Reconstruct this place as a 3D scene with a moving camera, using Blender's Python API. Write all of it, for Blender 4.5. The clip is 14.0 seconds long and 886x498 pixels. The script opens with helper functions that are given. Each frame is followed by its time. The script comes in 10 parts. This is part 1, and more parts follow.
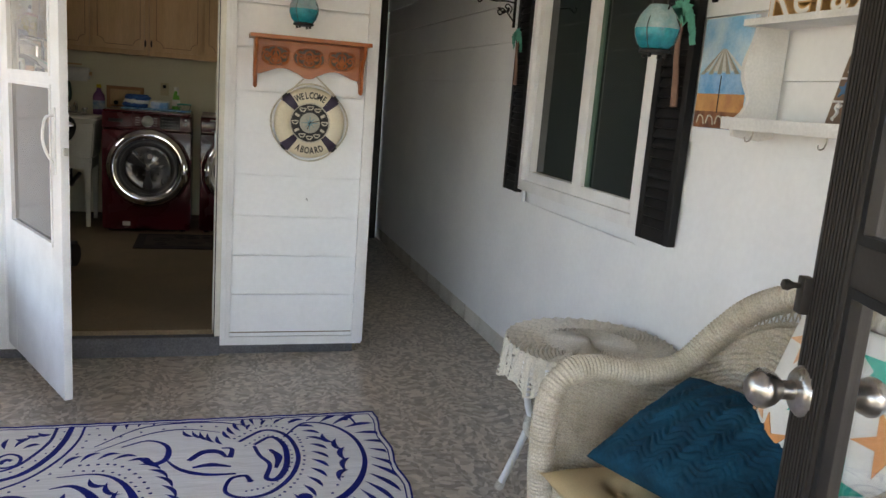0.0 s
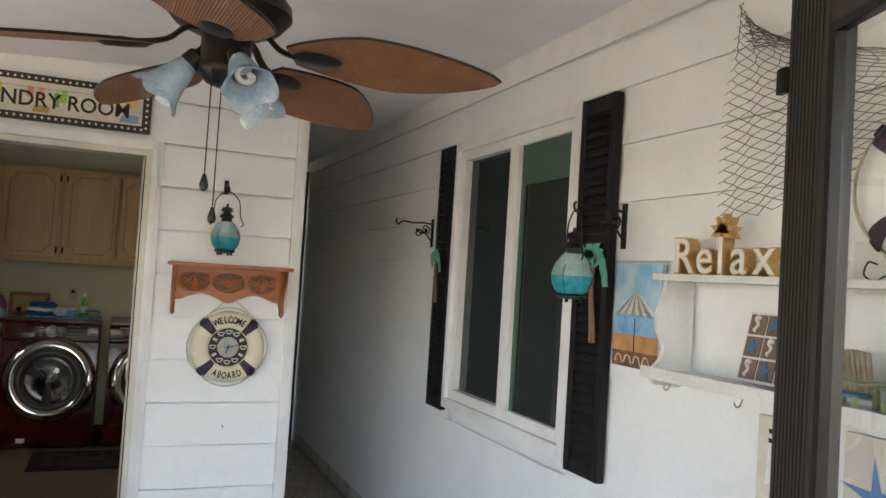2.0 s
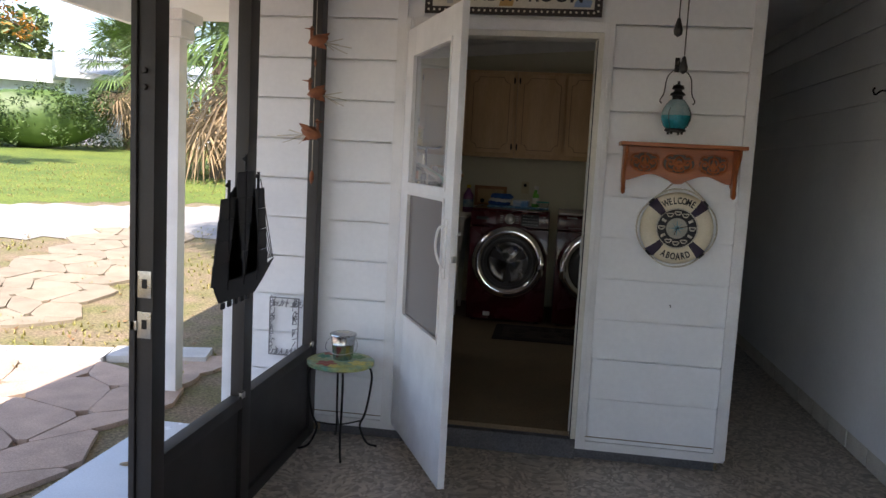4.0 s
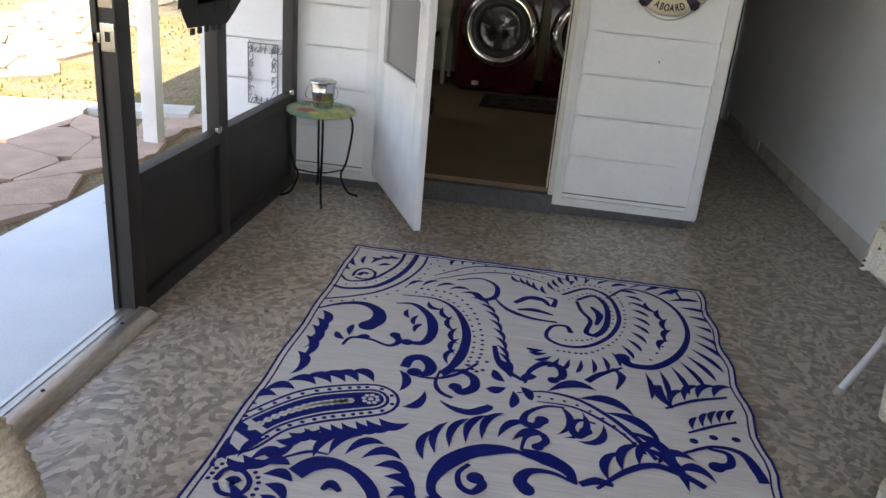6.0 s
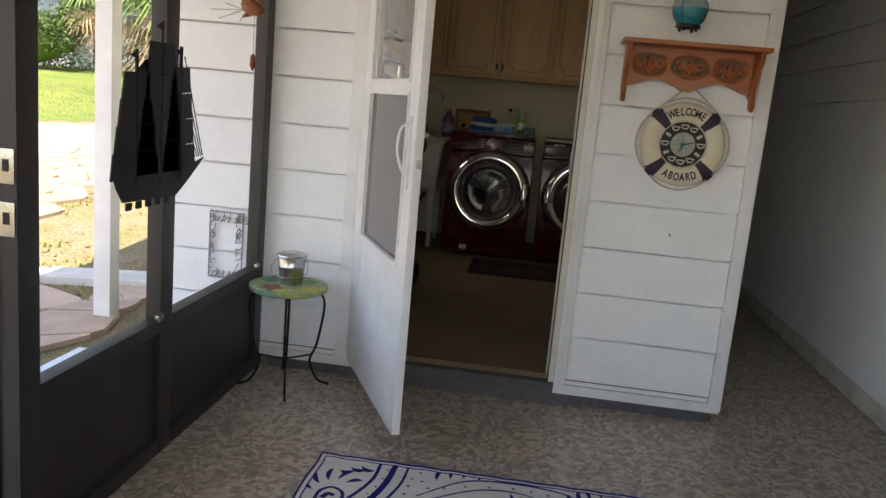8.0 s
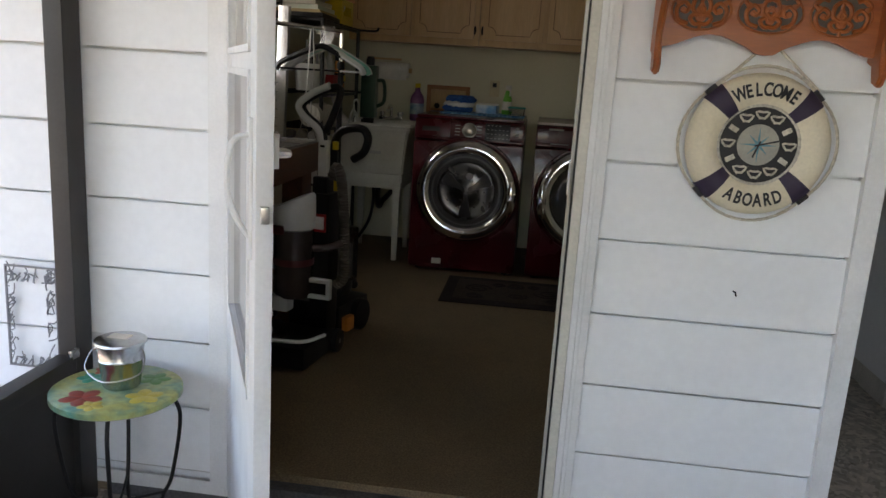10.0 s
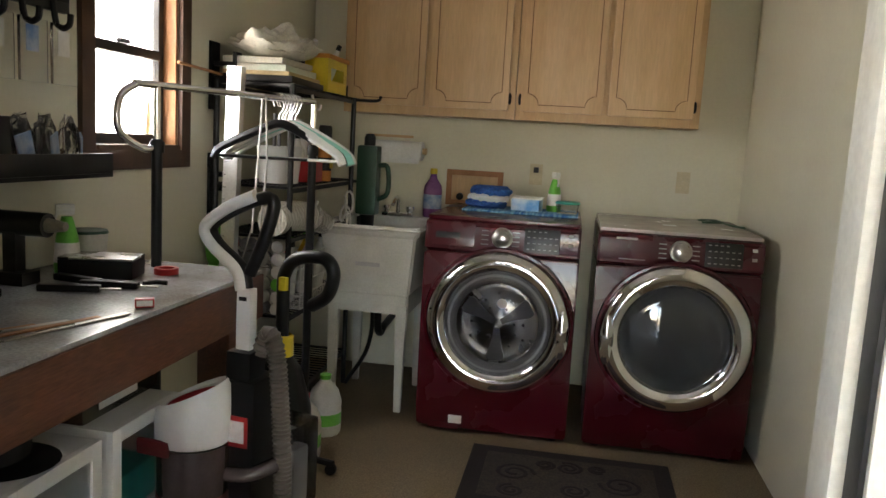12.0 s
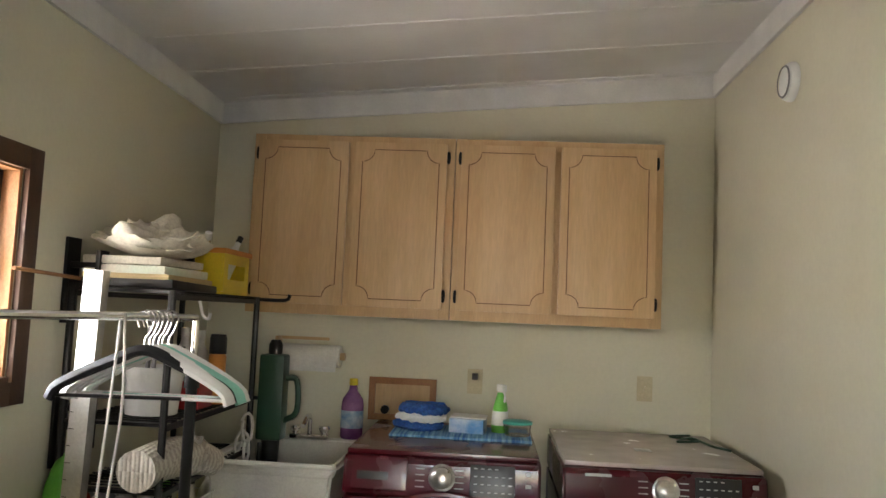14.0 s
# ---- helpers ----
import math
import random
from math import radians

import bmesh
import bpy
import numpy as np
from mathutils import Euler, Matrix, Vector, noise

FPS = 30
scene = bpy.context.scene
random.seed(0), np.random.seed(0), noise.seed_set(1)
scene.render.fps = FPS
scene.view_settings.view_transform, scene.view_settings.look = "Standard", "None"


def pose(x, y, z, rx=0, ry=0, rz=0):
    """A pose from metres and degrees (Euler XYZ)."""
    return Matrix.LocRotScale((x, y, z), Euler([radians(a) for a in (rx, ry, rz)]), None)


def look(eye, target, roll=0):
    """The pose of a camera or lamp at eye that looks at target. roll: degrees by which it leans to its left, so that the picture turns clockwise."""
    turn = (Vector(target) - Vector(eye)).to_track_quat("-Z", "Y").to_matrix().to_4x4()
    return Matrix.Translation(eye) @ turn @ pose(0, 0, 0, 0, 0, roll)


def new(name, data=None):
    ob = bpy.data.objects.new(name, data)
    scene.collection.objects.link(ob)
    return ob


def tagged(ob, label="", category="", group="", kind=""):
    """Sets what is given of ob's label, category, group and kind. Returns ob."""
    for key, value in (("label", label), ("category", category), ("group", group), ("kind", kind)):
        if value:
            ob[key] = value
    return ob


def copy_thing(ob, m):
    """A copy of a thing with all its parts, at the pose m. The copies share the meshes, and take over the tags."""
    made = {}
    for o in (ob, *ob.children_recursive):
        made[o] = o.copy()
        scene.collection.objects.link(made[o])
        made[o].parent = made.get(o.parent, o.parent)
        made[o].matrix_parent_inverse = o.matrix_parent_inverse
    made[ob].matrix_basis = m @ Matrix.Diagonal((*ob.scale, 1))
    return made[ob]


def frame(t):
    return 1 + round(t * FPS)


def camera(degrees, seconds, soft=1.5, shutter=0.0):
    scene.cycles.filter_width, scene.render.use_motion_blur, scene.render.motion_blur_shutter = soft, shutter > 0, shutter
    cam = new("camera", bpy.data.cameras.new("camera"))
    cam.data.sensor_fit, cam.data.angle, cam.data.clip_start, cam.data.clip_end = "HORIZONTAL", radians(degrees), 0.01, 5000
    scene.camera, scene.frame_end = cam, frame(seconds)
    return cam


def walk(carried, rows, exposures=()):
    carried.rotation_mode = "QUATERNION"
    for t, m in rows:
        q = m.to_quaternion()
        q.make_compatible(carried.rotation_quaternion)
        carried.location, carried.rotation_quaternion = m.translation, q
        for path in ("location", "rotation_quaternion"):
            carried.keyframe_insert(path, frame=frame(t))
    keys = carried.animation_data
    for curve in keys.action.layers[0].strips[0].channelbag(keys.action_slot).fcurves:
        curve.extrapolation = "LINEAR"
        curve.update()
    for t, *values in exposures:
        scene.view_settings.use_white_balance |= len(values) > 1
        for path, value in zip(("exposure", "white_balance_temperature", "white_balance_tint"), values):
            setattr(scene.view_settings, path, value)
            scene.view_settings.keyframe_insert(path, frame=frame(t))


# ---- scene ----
cam = camera(59.8, 14.0)
PATH = [
    (0, (0.027, 0.081, 1.429), (0.611, 1.955, 1.046), 4.5),
    (0.5, (0.024, 0.122, 1.481), (0.806, 1.93, 1.131), 4.4),
    (1, (0.007, 0.126, 1.539), (0.938, 1.881, 1.308), 4.9),
    (1.5, (0.003, 0.124, 1.612), (0.908, 1.906, 1.533), 4.3),
    (2, (-0.016, 0.118, 1.664), (0.754, 1.962, 1.74), 3.6),
    (2.5, (-0.054, 0.12, 1.691), (0.493, 2.039, 1.825), 3.6),
    (3, (-0.071, 0.134, 1.643), (0.179, 2.116, 1.73), 3.8),
    (3.5, (-0.092, 0.149, 1.588), (-0.224, 2.144, 1.537), 3.5),
    (4, (-0.106, 0.143, 1.518), (-0.379, 2.111, 1.295), 3.0),
    (4.2, (-0.093, 0.161, 1.516), (-0.398, 2.114, 1.209), 2.5),
    (6.3, (-0.024, 0.126, 1.281), (-0.21, 1.972, 0.535), 6.2),
    (6.5, (-0.028, 0.137, 1.271), (-0.22, 1.999, 0.567), 7.0),
    (7, (-0.058, 0.279, 1.283), (-0.277, 2.179, 0.7), 7.4),
    (7.5, (-0.092, 0.475, 1.326), (-0.331, 2.419, 0.923), 6.1),
    (7.7, (-0.096, 0.54, 1.323), (-0.325, 2.493, 0.957), 5.7),
    (9.8, (-0.041, 1.919, 1.368), (-0.26, 3.861, 0.944), 3.5),
    (10, (-0.04, 2.054, 1.371), (-0.258, 3.994, 0.936), 3.6),
    (10.5, (-0.067, 2.431, 1.391), (-0.291, 4.376, 0.983), 3.3),
    (11, (-0.044, 2.829, 1.421), (-0.302, 4.78, 1.062), 3.4),
    (11.5, (-0.096, 3.186, 1.442), (-0.407, 5.138, 1.134), 3.7),
    (12, (-0.169, 3.533, 1.462), (-0.492, 5.487, 1.186), 3.3),
    (12.5, (-0.195, 3.841, 1.495), (-0.546, 5.797, 1.271), 3.0),
    (13, (-0.25, 4.047, 1.544), (-0.537, 6.025, 1.467), 3.0),
    (13.5, (-0.27, 4.167, 1.613), (-0.417, 6.16, 1.694), 2.4),
    (14, (-0.302, 4.182, 1.623), (-0.443, 6.17, 1.79), 2.5),
]
EXPOSURES = [(0, 2.75, 7350, 16), (1, 3.0, 7250, 16), (2.5, 2.95, 6850, 15), (3, 2.95, 6700, 16), (3.5, 2.3, 6750, 17), (4, 1.6, 6750, 18), (6.3, 2.35, 7550, 16), (7.5, 2.12, 7650, 16), (10, 2.5, 7000, 16), (11, 3.05, 7000, 16), (11.5, 3.85, 6900, 15), (12, 4.45, 6850, 15), (12.5, 5.02, 6750, 14), (13.5, 4.75, 6900, 16), (14, 4.68, 6800, 16)]
walk(cam, [(t, look(eye, target, roll)) for t, eye, target, roll in PATH], EXPOSURES)

# ---- daylight ----
LAUNDRY_LIGHT = 0.6
SUN_ELEVATION, SUN_AZIMUTH = radians(57), radians(170)
world = bpy.data.worlds.new("sky")
scene.world = world
world.use_nodes = True
wn = world.node_tree
sky = wn.nodes.new("ShaderNodeTexSky")
sky.sky_type, sky.sun_disc = "NISHITA", False
sky.sun_elevation, sky.sun_rotation = SUN_ELEVATION, SUN_AZIMUTH
background = wn.nodes["Background"]
background.inputs["Strength"].default_value = 0.14
wn.links.new(sky.outputs["Color"], background.inputs["Color"])
sun = new("sun", bpy.data.lights.new("sun", "SUN"))
sun.data.energy, sun.data.angle, sun.data.color = 3.5, radians(0.5), (1.0, 0.95, 0.87)
sun_from = Vector((math.sin(SUN_AZIMUTH) * math.cos(SUN_ELEVATION), math.cos(SUN_AZIMUTH) * math.cos(SUN_ELEVATION), math.sin(SUN_ELEVATION)))
sun.matrix_world = look(sun_from * 40, (0, 0, 0))


# ---- materials ----
def ramp(nt, fac, stops):
    r = nt.nodes.new("ShaderNodeValToRGB")
    while len(r.color_ramp.elements) < len(stops):
        r.color_ramp.elements.new(0.5)
    for e, (p, c) in zip(r.color_ramp.elements, stops):
        e.position, e.color = p, (*c, 1)
    nt.links.new(fac, r.inputs[0])
    return r.outputs[0]


def material(name, color, rough=0.6, metal=0.0, second=None, scale=8.0, grain=0.06, grain_scale=120.0, bump=0.1, bump_scale=None, stretch=(1, 1, 1),
             island=0.0, spec=0.5, coat=0.0, sheen=0.0, vary=0.0):
    """Two-scale mottled surface: broad noise from color to second, fine grain over it, relief from the grain."""
    m = bpy.data.materials.new(name)
    m.use_nodes = True
    nt = m.node_tree
    b = nt.nodes["Principled BSDF"]
    co = nt.nodes.new("ShaderNodeTexCoord")
    mp = nt.nodes.new("ShaderNodeMapping")
    mp.inputs["Scale"].default_value = stretch
    nt.links.new(co.outputs["Object"], mp.inputs[0])
    n1 = nt.nodes.new("ShaderNodeTexNoise")
    n1.inputs["Scale"].default_value, n1.inputs["Detail"].default_value = scale, 5
    n2 = nt.nodes.new("ShaderNodeTexNoise")
    n2.inputs["Scale"].default_value, n2.inputs["Detail"].default_value = grain_scale, 3
    nt.links.new(mp.outputs[0], n1.inputs[0])
    nt.links.new(mp.outputs[0], n2.inputs[0])
    second = second or tuple(min(1, c * 0.88) for c in color)
    col = ramp(nt, n1.outputs[0], [(0.35, second), (0.65, color)])
    mul = nt.nodes.new("ShaderNodeMix")
    mul.data_type, mul.blend_type = "RGBA", "MULTIPLY"
    mul.inputs[0].default_value = 1.0
    g = ramp(nt, n2.outputs[0], [(0.3, (1 - grain * 2,) * 3), (0.7, (1, 1, 1))])
    nt.links.new(col, mul.inputs[6])
    nt.links.new(g, mul.inputs[7])
    out = mul.outputs[2]
    if vary or island:
        hsv = nt.nodes.new("ShaderNodeHueSaturation")
        rnd = nt.nodes.new("ShaderNodeMapRange")
        v = vary or island
        rnd.inputs[3].default_value, rnd.inputs[4].default_value = 1 - v, 1 + v
        src = nt.nodes.new("ShaderNodeObjectInfo").outputs["Random"] if vary else nt.nodes.new("ShaderNodeNewGeometry").outputs["Random Per Island"]
        nt.links.new(src, rnd.inputs[0])
        nt.links.new(rnd.outputs[0], hsv.inputs["Value"])
        nt.links.new(out, hsv.inputs["Color"])
        out = hsv.outputs[0]
    nt.links.new(out, b.inputs["Base Color"])
    rr = nt.nodes.new("ShaderNodeMapRange")
    rr.inputs[3].default_value, rr.inputs[4].default_value = max(0.02, rough - 0.07), min(1, rough + 0.07)
    nt.links.new(n1.outputs[0], rr.inputs[0])
    nt.links.new(rr.outputs[0], b.inputs["Roughness"])
    b.inputs["Metallic"].default_value = metal
    b.inputs["Specular IOR Level"].default_value = spec
    b.inputs["Coat Weight"].default_value = coat
    b.inputs["Coat Roughness"].default_value = 0.06
    b.inputs["Sheen Weight"].default_value = sheen
    if bump:
        bp = nt.nodes.new("ShaderNodeBump")
        bp.inputs["Strength"].default_value = bump
        bp.inputs["Distance"].default_value = 0.004
        src = n2
        if bump_scale:
            src = nt.nodes.new("ShaderNodeTexNoise")
            src.inputs["Scale"].default_value, src.inputs["Detail"].default_value = bump_scale, 4
            nt.links.new(mp.outputs[0], src.inputs[0])
        nt.links.new(src.outputs[0], bp.inputs["Height"])
        nt.links.new(bp.outputs[0], b.inputs["Normal"])
    return m


def glass(name, tint=(1, 1, 1), rough=0.0, ior=1.45):
    m = bpy.data.materials.new(name)
    m.use_nodes = True
    b = m.node_tree.nodes["Principled BSDF"]
    b.inputs["Base Color"].default_value = (*tint, 1)
    b.inputs["Transmission Weight"].default_value = 1.0
    b.inputs["Roughness"].default_value, b.inputs["IOR"].default_value = rough, ior
    return m


def thin(name, color, alpha, rough=0.3):
    """A thin see-through film: part transparent, part surface."""
    m = material(name, color, rough, bump=0)
    m.node_tree.nodes["Principled BSDF"].inputs["Alpha"].default_value = alpha
    return m


def vinyl():
    """Mottled stone-look vinyl: flakes of grey, tan and cream."""
    m = material("mottled_vinyl", (0.60, 0.53, 0.44), 0.3, second=(0.40, 0.35, 0.285), scale=34, grain=0.1, grain_scale=150, bump=0.05)
    nt = m.node_tree
    b = nt.nodes["Principled BSDF"]
    old = b.inputs["Base Color"].links[0].from_socket
    co = nt.nodes.new("ShaderNodeTexCoord")
    v = nt.nodes.new("ShaderNodeTexVoronoi")
    v.inputs["Scale"].default_value = 50
    nz = nt.nodes.new("ShaderNodeTexNoise")
    nz.inputs["Scale"].default_value = 14
    mixv = nt.nodes.new("ShaderNodeMix")
    mixv.data_type, mixv.blend_type = "RGBA", "LINEAR_LIGHT"
    mixv.inputs[0].default_value = 0.12
    nt.links.new(co.outputs["Object"], mixv.inputs[6])
    nt.links.new(nz.outputs["Color"], mixv.inputs[7])
    nt.links.new(mixv.outputs[2], v.inputs["Vector"])
    c = ramp(nt, v.outputs["Color"], [(0.2, (0.19, 0.163, 0.132)), (0.5, (0.385, 0.335, 0.275)), (0.8, (0.64, 0.57, 0.48))])
    mx = nt.nodes.new("ShaderNodeMix")
    mx.data_type = "RGBA"
    mx.inputs[0].default_value = 0.7
    nt.links.new(old, mx.inputs[6])
    nt.links.new(c, mx.inputs[7])
    nt.links.new(mx.outputs[2], b.inputs["Base Color"])
    return m


M = {
    "siding": material("white_siding", (0.85, 0.86, 0.86), 0.5, second=(0.80, 0.81, 0.82), scale=3, grain=0.02, grain_scale=40, bump=0.08),
    "trim": material("white_trim_paint", (0.82, 0.82, 0.81), 0.45, scale=6, grain=0.03, bump=0.05),
    "casing": material("cream_jamb_paint", (0.72, 0.69, 0.60), 0.5, scale=6, bump=0.05),
    "ceiling": material("white_ceiling_panel", (0.88, 0.88, 0.88), 0.55, scale=2, grain=0.02, bump=0.04),
    "porch_floor": vinyl(),
    "bronze": material("dark_bronze_aluminium", (0.027, 0.023, 0.0205), 0.48, 0.15, second=(0.032, 0.028, 0.025), scale=5, grain=0.08, bump=0.05),
    "black": material("black_shutter_plastic", (0.010, 0.010, 0.011), 0.55, scale=10, bump=0.1, spec=0.25),
    "iron": material("black_wrought_iron", (0.015, 0.014, 0.014), 0.45, 0.6, bump=0.15),
    "plaster": material("pale_yellow_wall_paint", (0.70, 0.67, 0.53), 0.6, second=(0.67, 0.64, 0.50), scale=2, grain=0.02, grain_scale=60, bump=0.06),
    "concrete": material("grey_concrete_kerb", (0.15, 0.15, 0.155), 0.85, second=(0.11, 0.11, 0.115), scale=9, grain=0.2, bump=0.4),
    "block": material("cream_skirting_block", (0.70, 0.67, 0.60), 0.7, second=(0.6, 0.57, 0.5), scale=7, grain=0.1, bump=0.3, vary=0.06),
    "laundry_floor": material("tan_speckled_carpet", (0.27, 0.20, 0.115), 0.9, second=(0.22, 0.165, 0.095), scale=3, grain=0.25, grain_scale=160, bump=0.5),
    "maple": material("honey_maple_veneer", (0.62, 0.41, 0.21), 0.4, second=(0.54, 0.34, 0.165), scale=2.5, grain=0.07, grain_scale=30, bump=0.04, stretch=(6, 6, 0.7)),
    "red": material("burgundy_enamel", (0.062, 0.0025, 0.007), 0.27, second=(0.054, 0.0025, 0.006), scale=3, grain=0.02, bump=0, coat=0.22, spec=0.4),
    "chrome": material("chrome", (0.82, 0.82, 0.83), 0.08, 1.0, grain=0.0, bump=0, second=(0.8, 0.8, 0.8)),
    "steel": material("brushed_nickel", (0.55, 0.53, 0.5), 0.28, 1.0, grain=0.1, bump=0.05),
    "white": material("white_plastic", (0.78, 0.78, 0.76), 0.4, scale=5, grain=0.02, bump=0.02),
    "oldwhite": material("aged_white_plastic", (0.68, 0.66, 0.60), 0.5, second=(0.58, 0.56, 0.5), scale=6, grain=0.06, bump=0.08),
    "dark": material("black_plastic", (0.009, 0.009, 0.010), 0.4, spec=0.3, grain=0.05, bump=0.05),
    "grey": material("grey_plastic", (0.22, 0.22, 0.23), 0.4, grain=0.04, bump=0.03),
}


# ---- building helpers ----
def add_box(bm, x0, x1, y0, y1, z0, z1, bevel=0.0, m=None):
    vs = [bm.verts.new((x, y, z)) for z in (z0, z1) for y in (y0, y1) for x in (x0, x1)]
    fs = [bm.faces.new([vs[i] for i in f]) for f in ((0, 2, 3, 1), (4, 5, 7, 6), (0, 1, 5, 4), (2, 6, 7, 3), (0, 4, 6, 2), (1, 3, 7, 5))]
    if bevel:
        es = list({e for f in fs for e in f.edges})
        r = bmesh.ops.bevel(bm, geom=es, offset=bevel, segments=2, profile=0.7, affect="EDGES")
        vs = list({v for f in r["faces"] for v in f.verts} | {v for v in vs if v.is_valid})
    if m is not None:
        bmesh.ops.transform(bm, matrix=m, verts=vs)
    return vs


def box(x0, x1, y0, y1, z0, z1, bevel=0.0, m=None):
    bm = bmesh.new()
    add_box(bm, x0, x1, y0, y1, z0, z1, bevel, m)
    return bm


def boxes(rows, bevel=0.0):
    bm = bmesh.new()
    for r in rows:
        add_box(bm, *r, bevel)
    return bm


def add_lathe(bm, profile, n=24, m=None, closed=False):
    """Turn a profile of (radius, z) about the z axis."""
    rings, made = [], []
    for r, z in profile:
        if r < 1e-5:
            ring = [bm.verts.new((0, 0, z))]
        else:
            ring = [bm.verts.new((r * math.cos(a), r * math.sin(a), z)) for a in (2 * math.pi * k / n for k in range(n))]
        rings.append(ring)
        made += ring
    pairs = list(zip(rings, rings[1:])) + ([(rings[-1], rings[0])] if closed else [])
    for a, b in pairs:
        for k in range(n):
            j = (k + 1) % n
            if len(a) > 1 and len(b) > 1:
                bm.faces.new((a[k], a[j], b[j], b[k]))
            elif len(a) > 1:
                bm.faces.new((a[k], a[j], b[0]))
            elif len(b) > 1:
                bm.faces.new((a[0], b[j], b[k]))
    if m is not None:
        bmesh.ops.transform(bm, matrix=m, verts=made)
    return made


def lathe(profile, n=24, m=None, closed=False):
    bm = bmesh.new()
    add_lathe(bm, profile, n, m, closed)
    return bm


def smooth_path(points, steps=6):
    """Catmull-Rom points through the given ones."""
    p = [Vector(q) for q in points]
    p = [2 * p[0] - p[1]] + p + [2 * p[-1] - p[-2]]
    out = []
    for a, b, c, d in zip(p, p[1:], p[2:], p[3:]):
        for k in range(steps):
            t = k / steps
            out.append(0.5 * (2 * b + (c - a) * t + (2 * a - 5 * b + 4 * c - d) * t * t + (3 * b - a - 3 * c + d) * t ** 3))
    return out + [p[-2]]


def add_tube(bm, points, radius, n=8, steps=0, loop=False, flat=1.0):
    """A round bar along points; radius may be a list, one a point."""
    pts = smooth_path(points, steps) if steps else [Vector(q) for q in points]
    rad = radius if isinstance(radius, (list, tuple)) else [radius] * len(pts)
    if len(rad) != len(pts):
        rad = [rad[0] + (rad[-1] - rad[0]) * k / (len(pts) - 1) for k in range(len(pts))]
    up, rings = None, []
    for k, q in enumerate(pts):
        a = pts[k - 1] if (k or loop) else q
        b = pts[(k + 1) % len(pts)] if (k + 1 < len(pts) or loop) else q
        d = (b - a).normalized()
        if up is None:
            up = d.orthogonal().normalized()
            if abs(d.z) < 0.9:
                up = (Vector((0, 0, 1)) - d * d.z).normalized()
        up = (up - d * up.dot(d)).normalized()
        side = d.cross(up)
        rings.append([bm.verts.new(q + (side * math.cos(t) + up * math.sin(t) * flat) * rad[k]) for t in (2 * math.pi * i / n for i in range(n))])
    pairs = list(zip(rings, rings[1:])) + ([(rings[-1], rings[0])] if loop else [])
    for a, b in pairs:
        for i in range(n):
            j = (i + 1) % n
            bm.faces.new((a[i], a[j], b[j], b[i]))
    if not loop:
        bm.faces.new(rings[0][::-1])
        bm.faces.new(rings[-1])
    return [v for r in rings for v in r]


def tube(points, radius, n=8, steps=0, loop=False, flat=1.0):
    bm = bmesh.new()
    add_tube(bm, points, radius, n, steps, loop, flat)
    return bm


def add_plate(bm, outline, thick, m=None):
    """A flat plate: outline of (x, y) counted round, from z 0 to thick, then placed by m."""
    a = [bm.verts.new((x, y, 0)) for x, y in outline]
    b = [bm.verts.new((x, y, thick)) for x, y in outline]
    bm.faces.new(a[::-1])
    bm.faces.new(b)
    n = len(a)
    for i in range(n):
        j = (i + 1) % n
        bm.faces.new((a[i], a[j], b[j], b[i]))
    if m is not None:
        bmesh.ops.transform(bm, matrix=m, verts=a + b)
    return a + b


def plate(outline, thick, m=None):
    bm = bmesh.new()
    add_plate(bm, outline, thick, m)
    return bm


def solid(name, bm, mat, smooth=None):
    """Link a bmesh as an object; smooth: shade by angle in degrees."""
    bmesh.ops.recalc_face_normals(bm, faces=bm.faces)
    me = bpy.data.meshes.new(name)
    bm.to_mesh(me)
    bm.free()
    if smooth:
        me.polygons.foreach_set("use_smooth", [True] * len(me.polygons))
        me.set_sharp_from_angle(angle=radians(smooth))
    me.materials.append(mat)
    return new(name, me)


def thing(name, label, category, m=None, group=""):
    ob = tagged(new(name), label, category, group)
    ob.empty_display_size = 0.05
    ob.matrix_basis = m or Matrix()
    return ob


def part(name, bm, mat, parent, label="", smooth=40):
    ob = solid(name, bm, mat, smooth)
    ob.parent = parent
    return tagged(ob, label)


def structure(name, bm, mat, label="", category="", smooth=None):
    return tagged(solid(name, bm, mat, smooth), label, category, kind="structure")


def words(text, size, m, mat, name, parent, depth=0.002, bold=0.0):
    """Lettering from the built-in font, turned into a mesh."""
    cu = bpy.data.curves.new(name, "FONT")
    cu.body, cu.size, cu.extrude, cu.offset = text, size, depth, bold
    cu.align_x, cu.align_y = "CENTER", "CENTER"
    cu.resolution_u = 3
    ob = bpy.data.objects.new(name, cu)
    me = bpy.data.meshes.new_from_object(ob)
    bpy.data.objects.remove(ob)
    me.transform(m)
    me.materials.clear()
    me.materials.append(mat)
    out = new(name, me)
    out.parent = parent
    return out


FACE_Y = pose(0, 0, 0, 90, 0, 0)  # plate x, y -> x, z; thickness towards -y
FACE_X = pose(0, 0, 0, 90, 0, -90)  # plate on the house wall: x -> -y, y -> z; thickness towards -x


# ---- the large structure ----
W = 4.15        # face of the laundry wall
H = 1.64        # face of the house wall
S = -1.33       # screen wall, inner side
LF = 0.13       # laundry floor
LX0, LX1, LY1 = -1.70, 0.71, 7.87
LAP = 0.212


def porch_top(x):
    return 2.606 + 0.0635 * x


def laundry_top(x):
    return 2.755 + 0.0785 * x


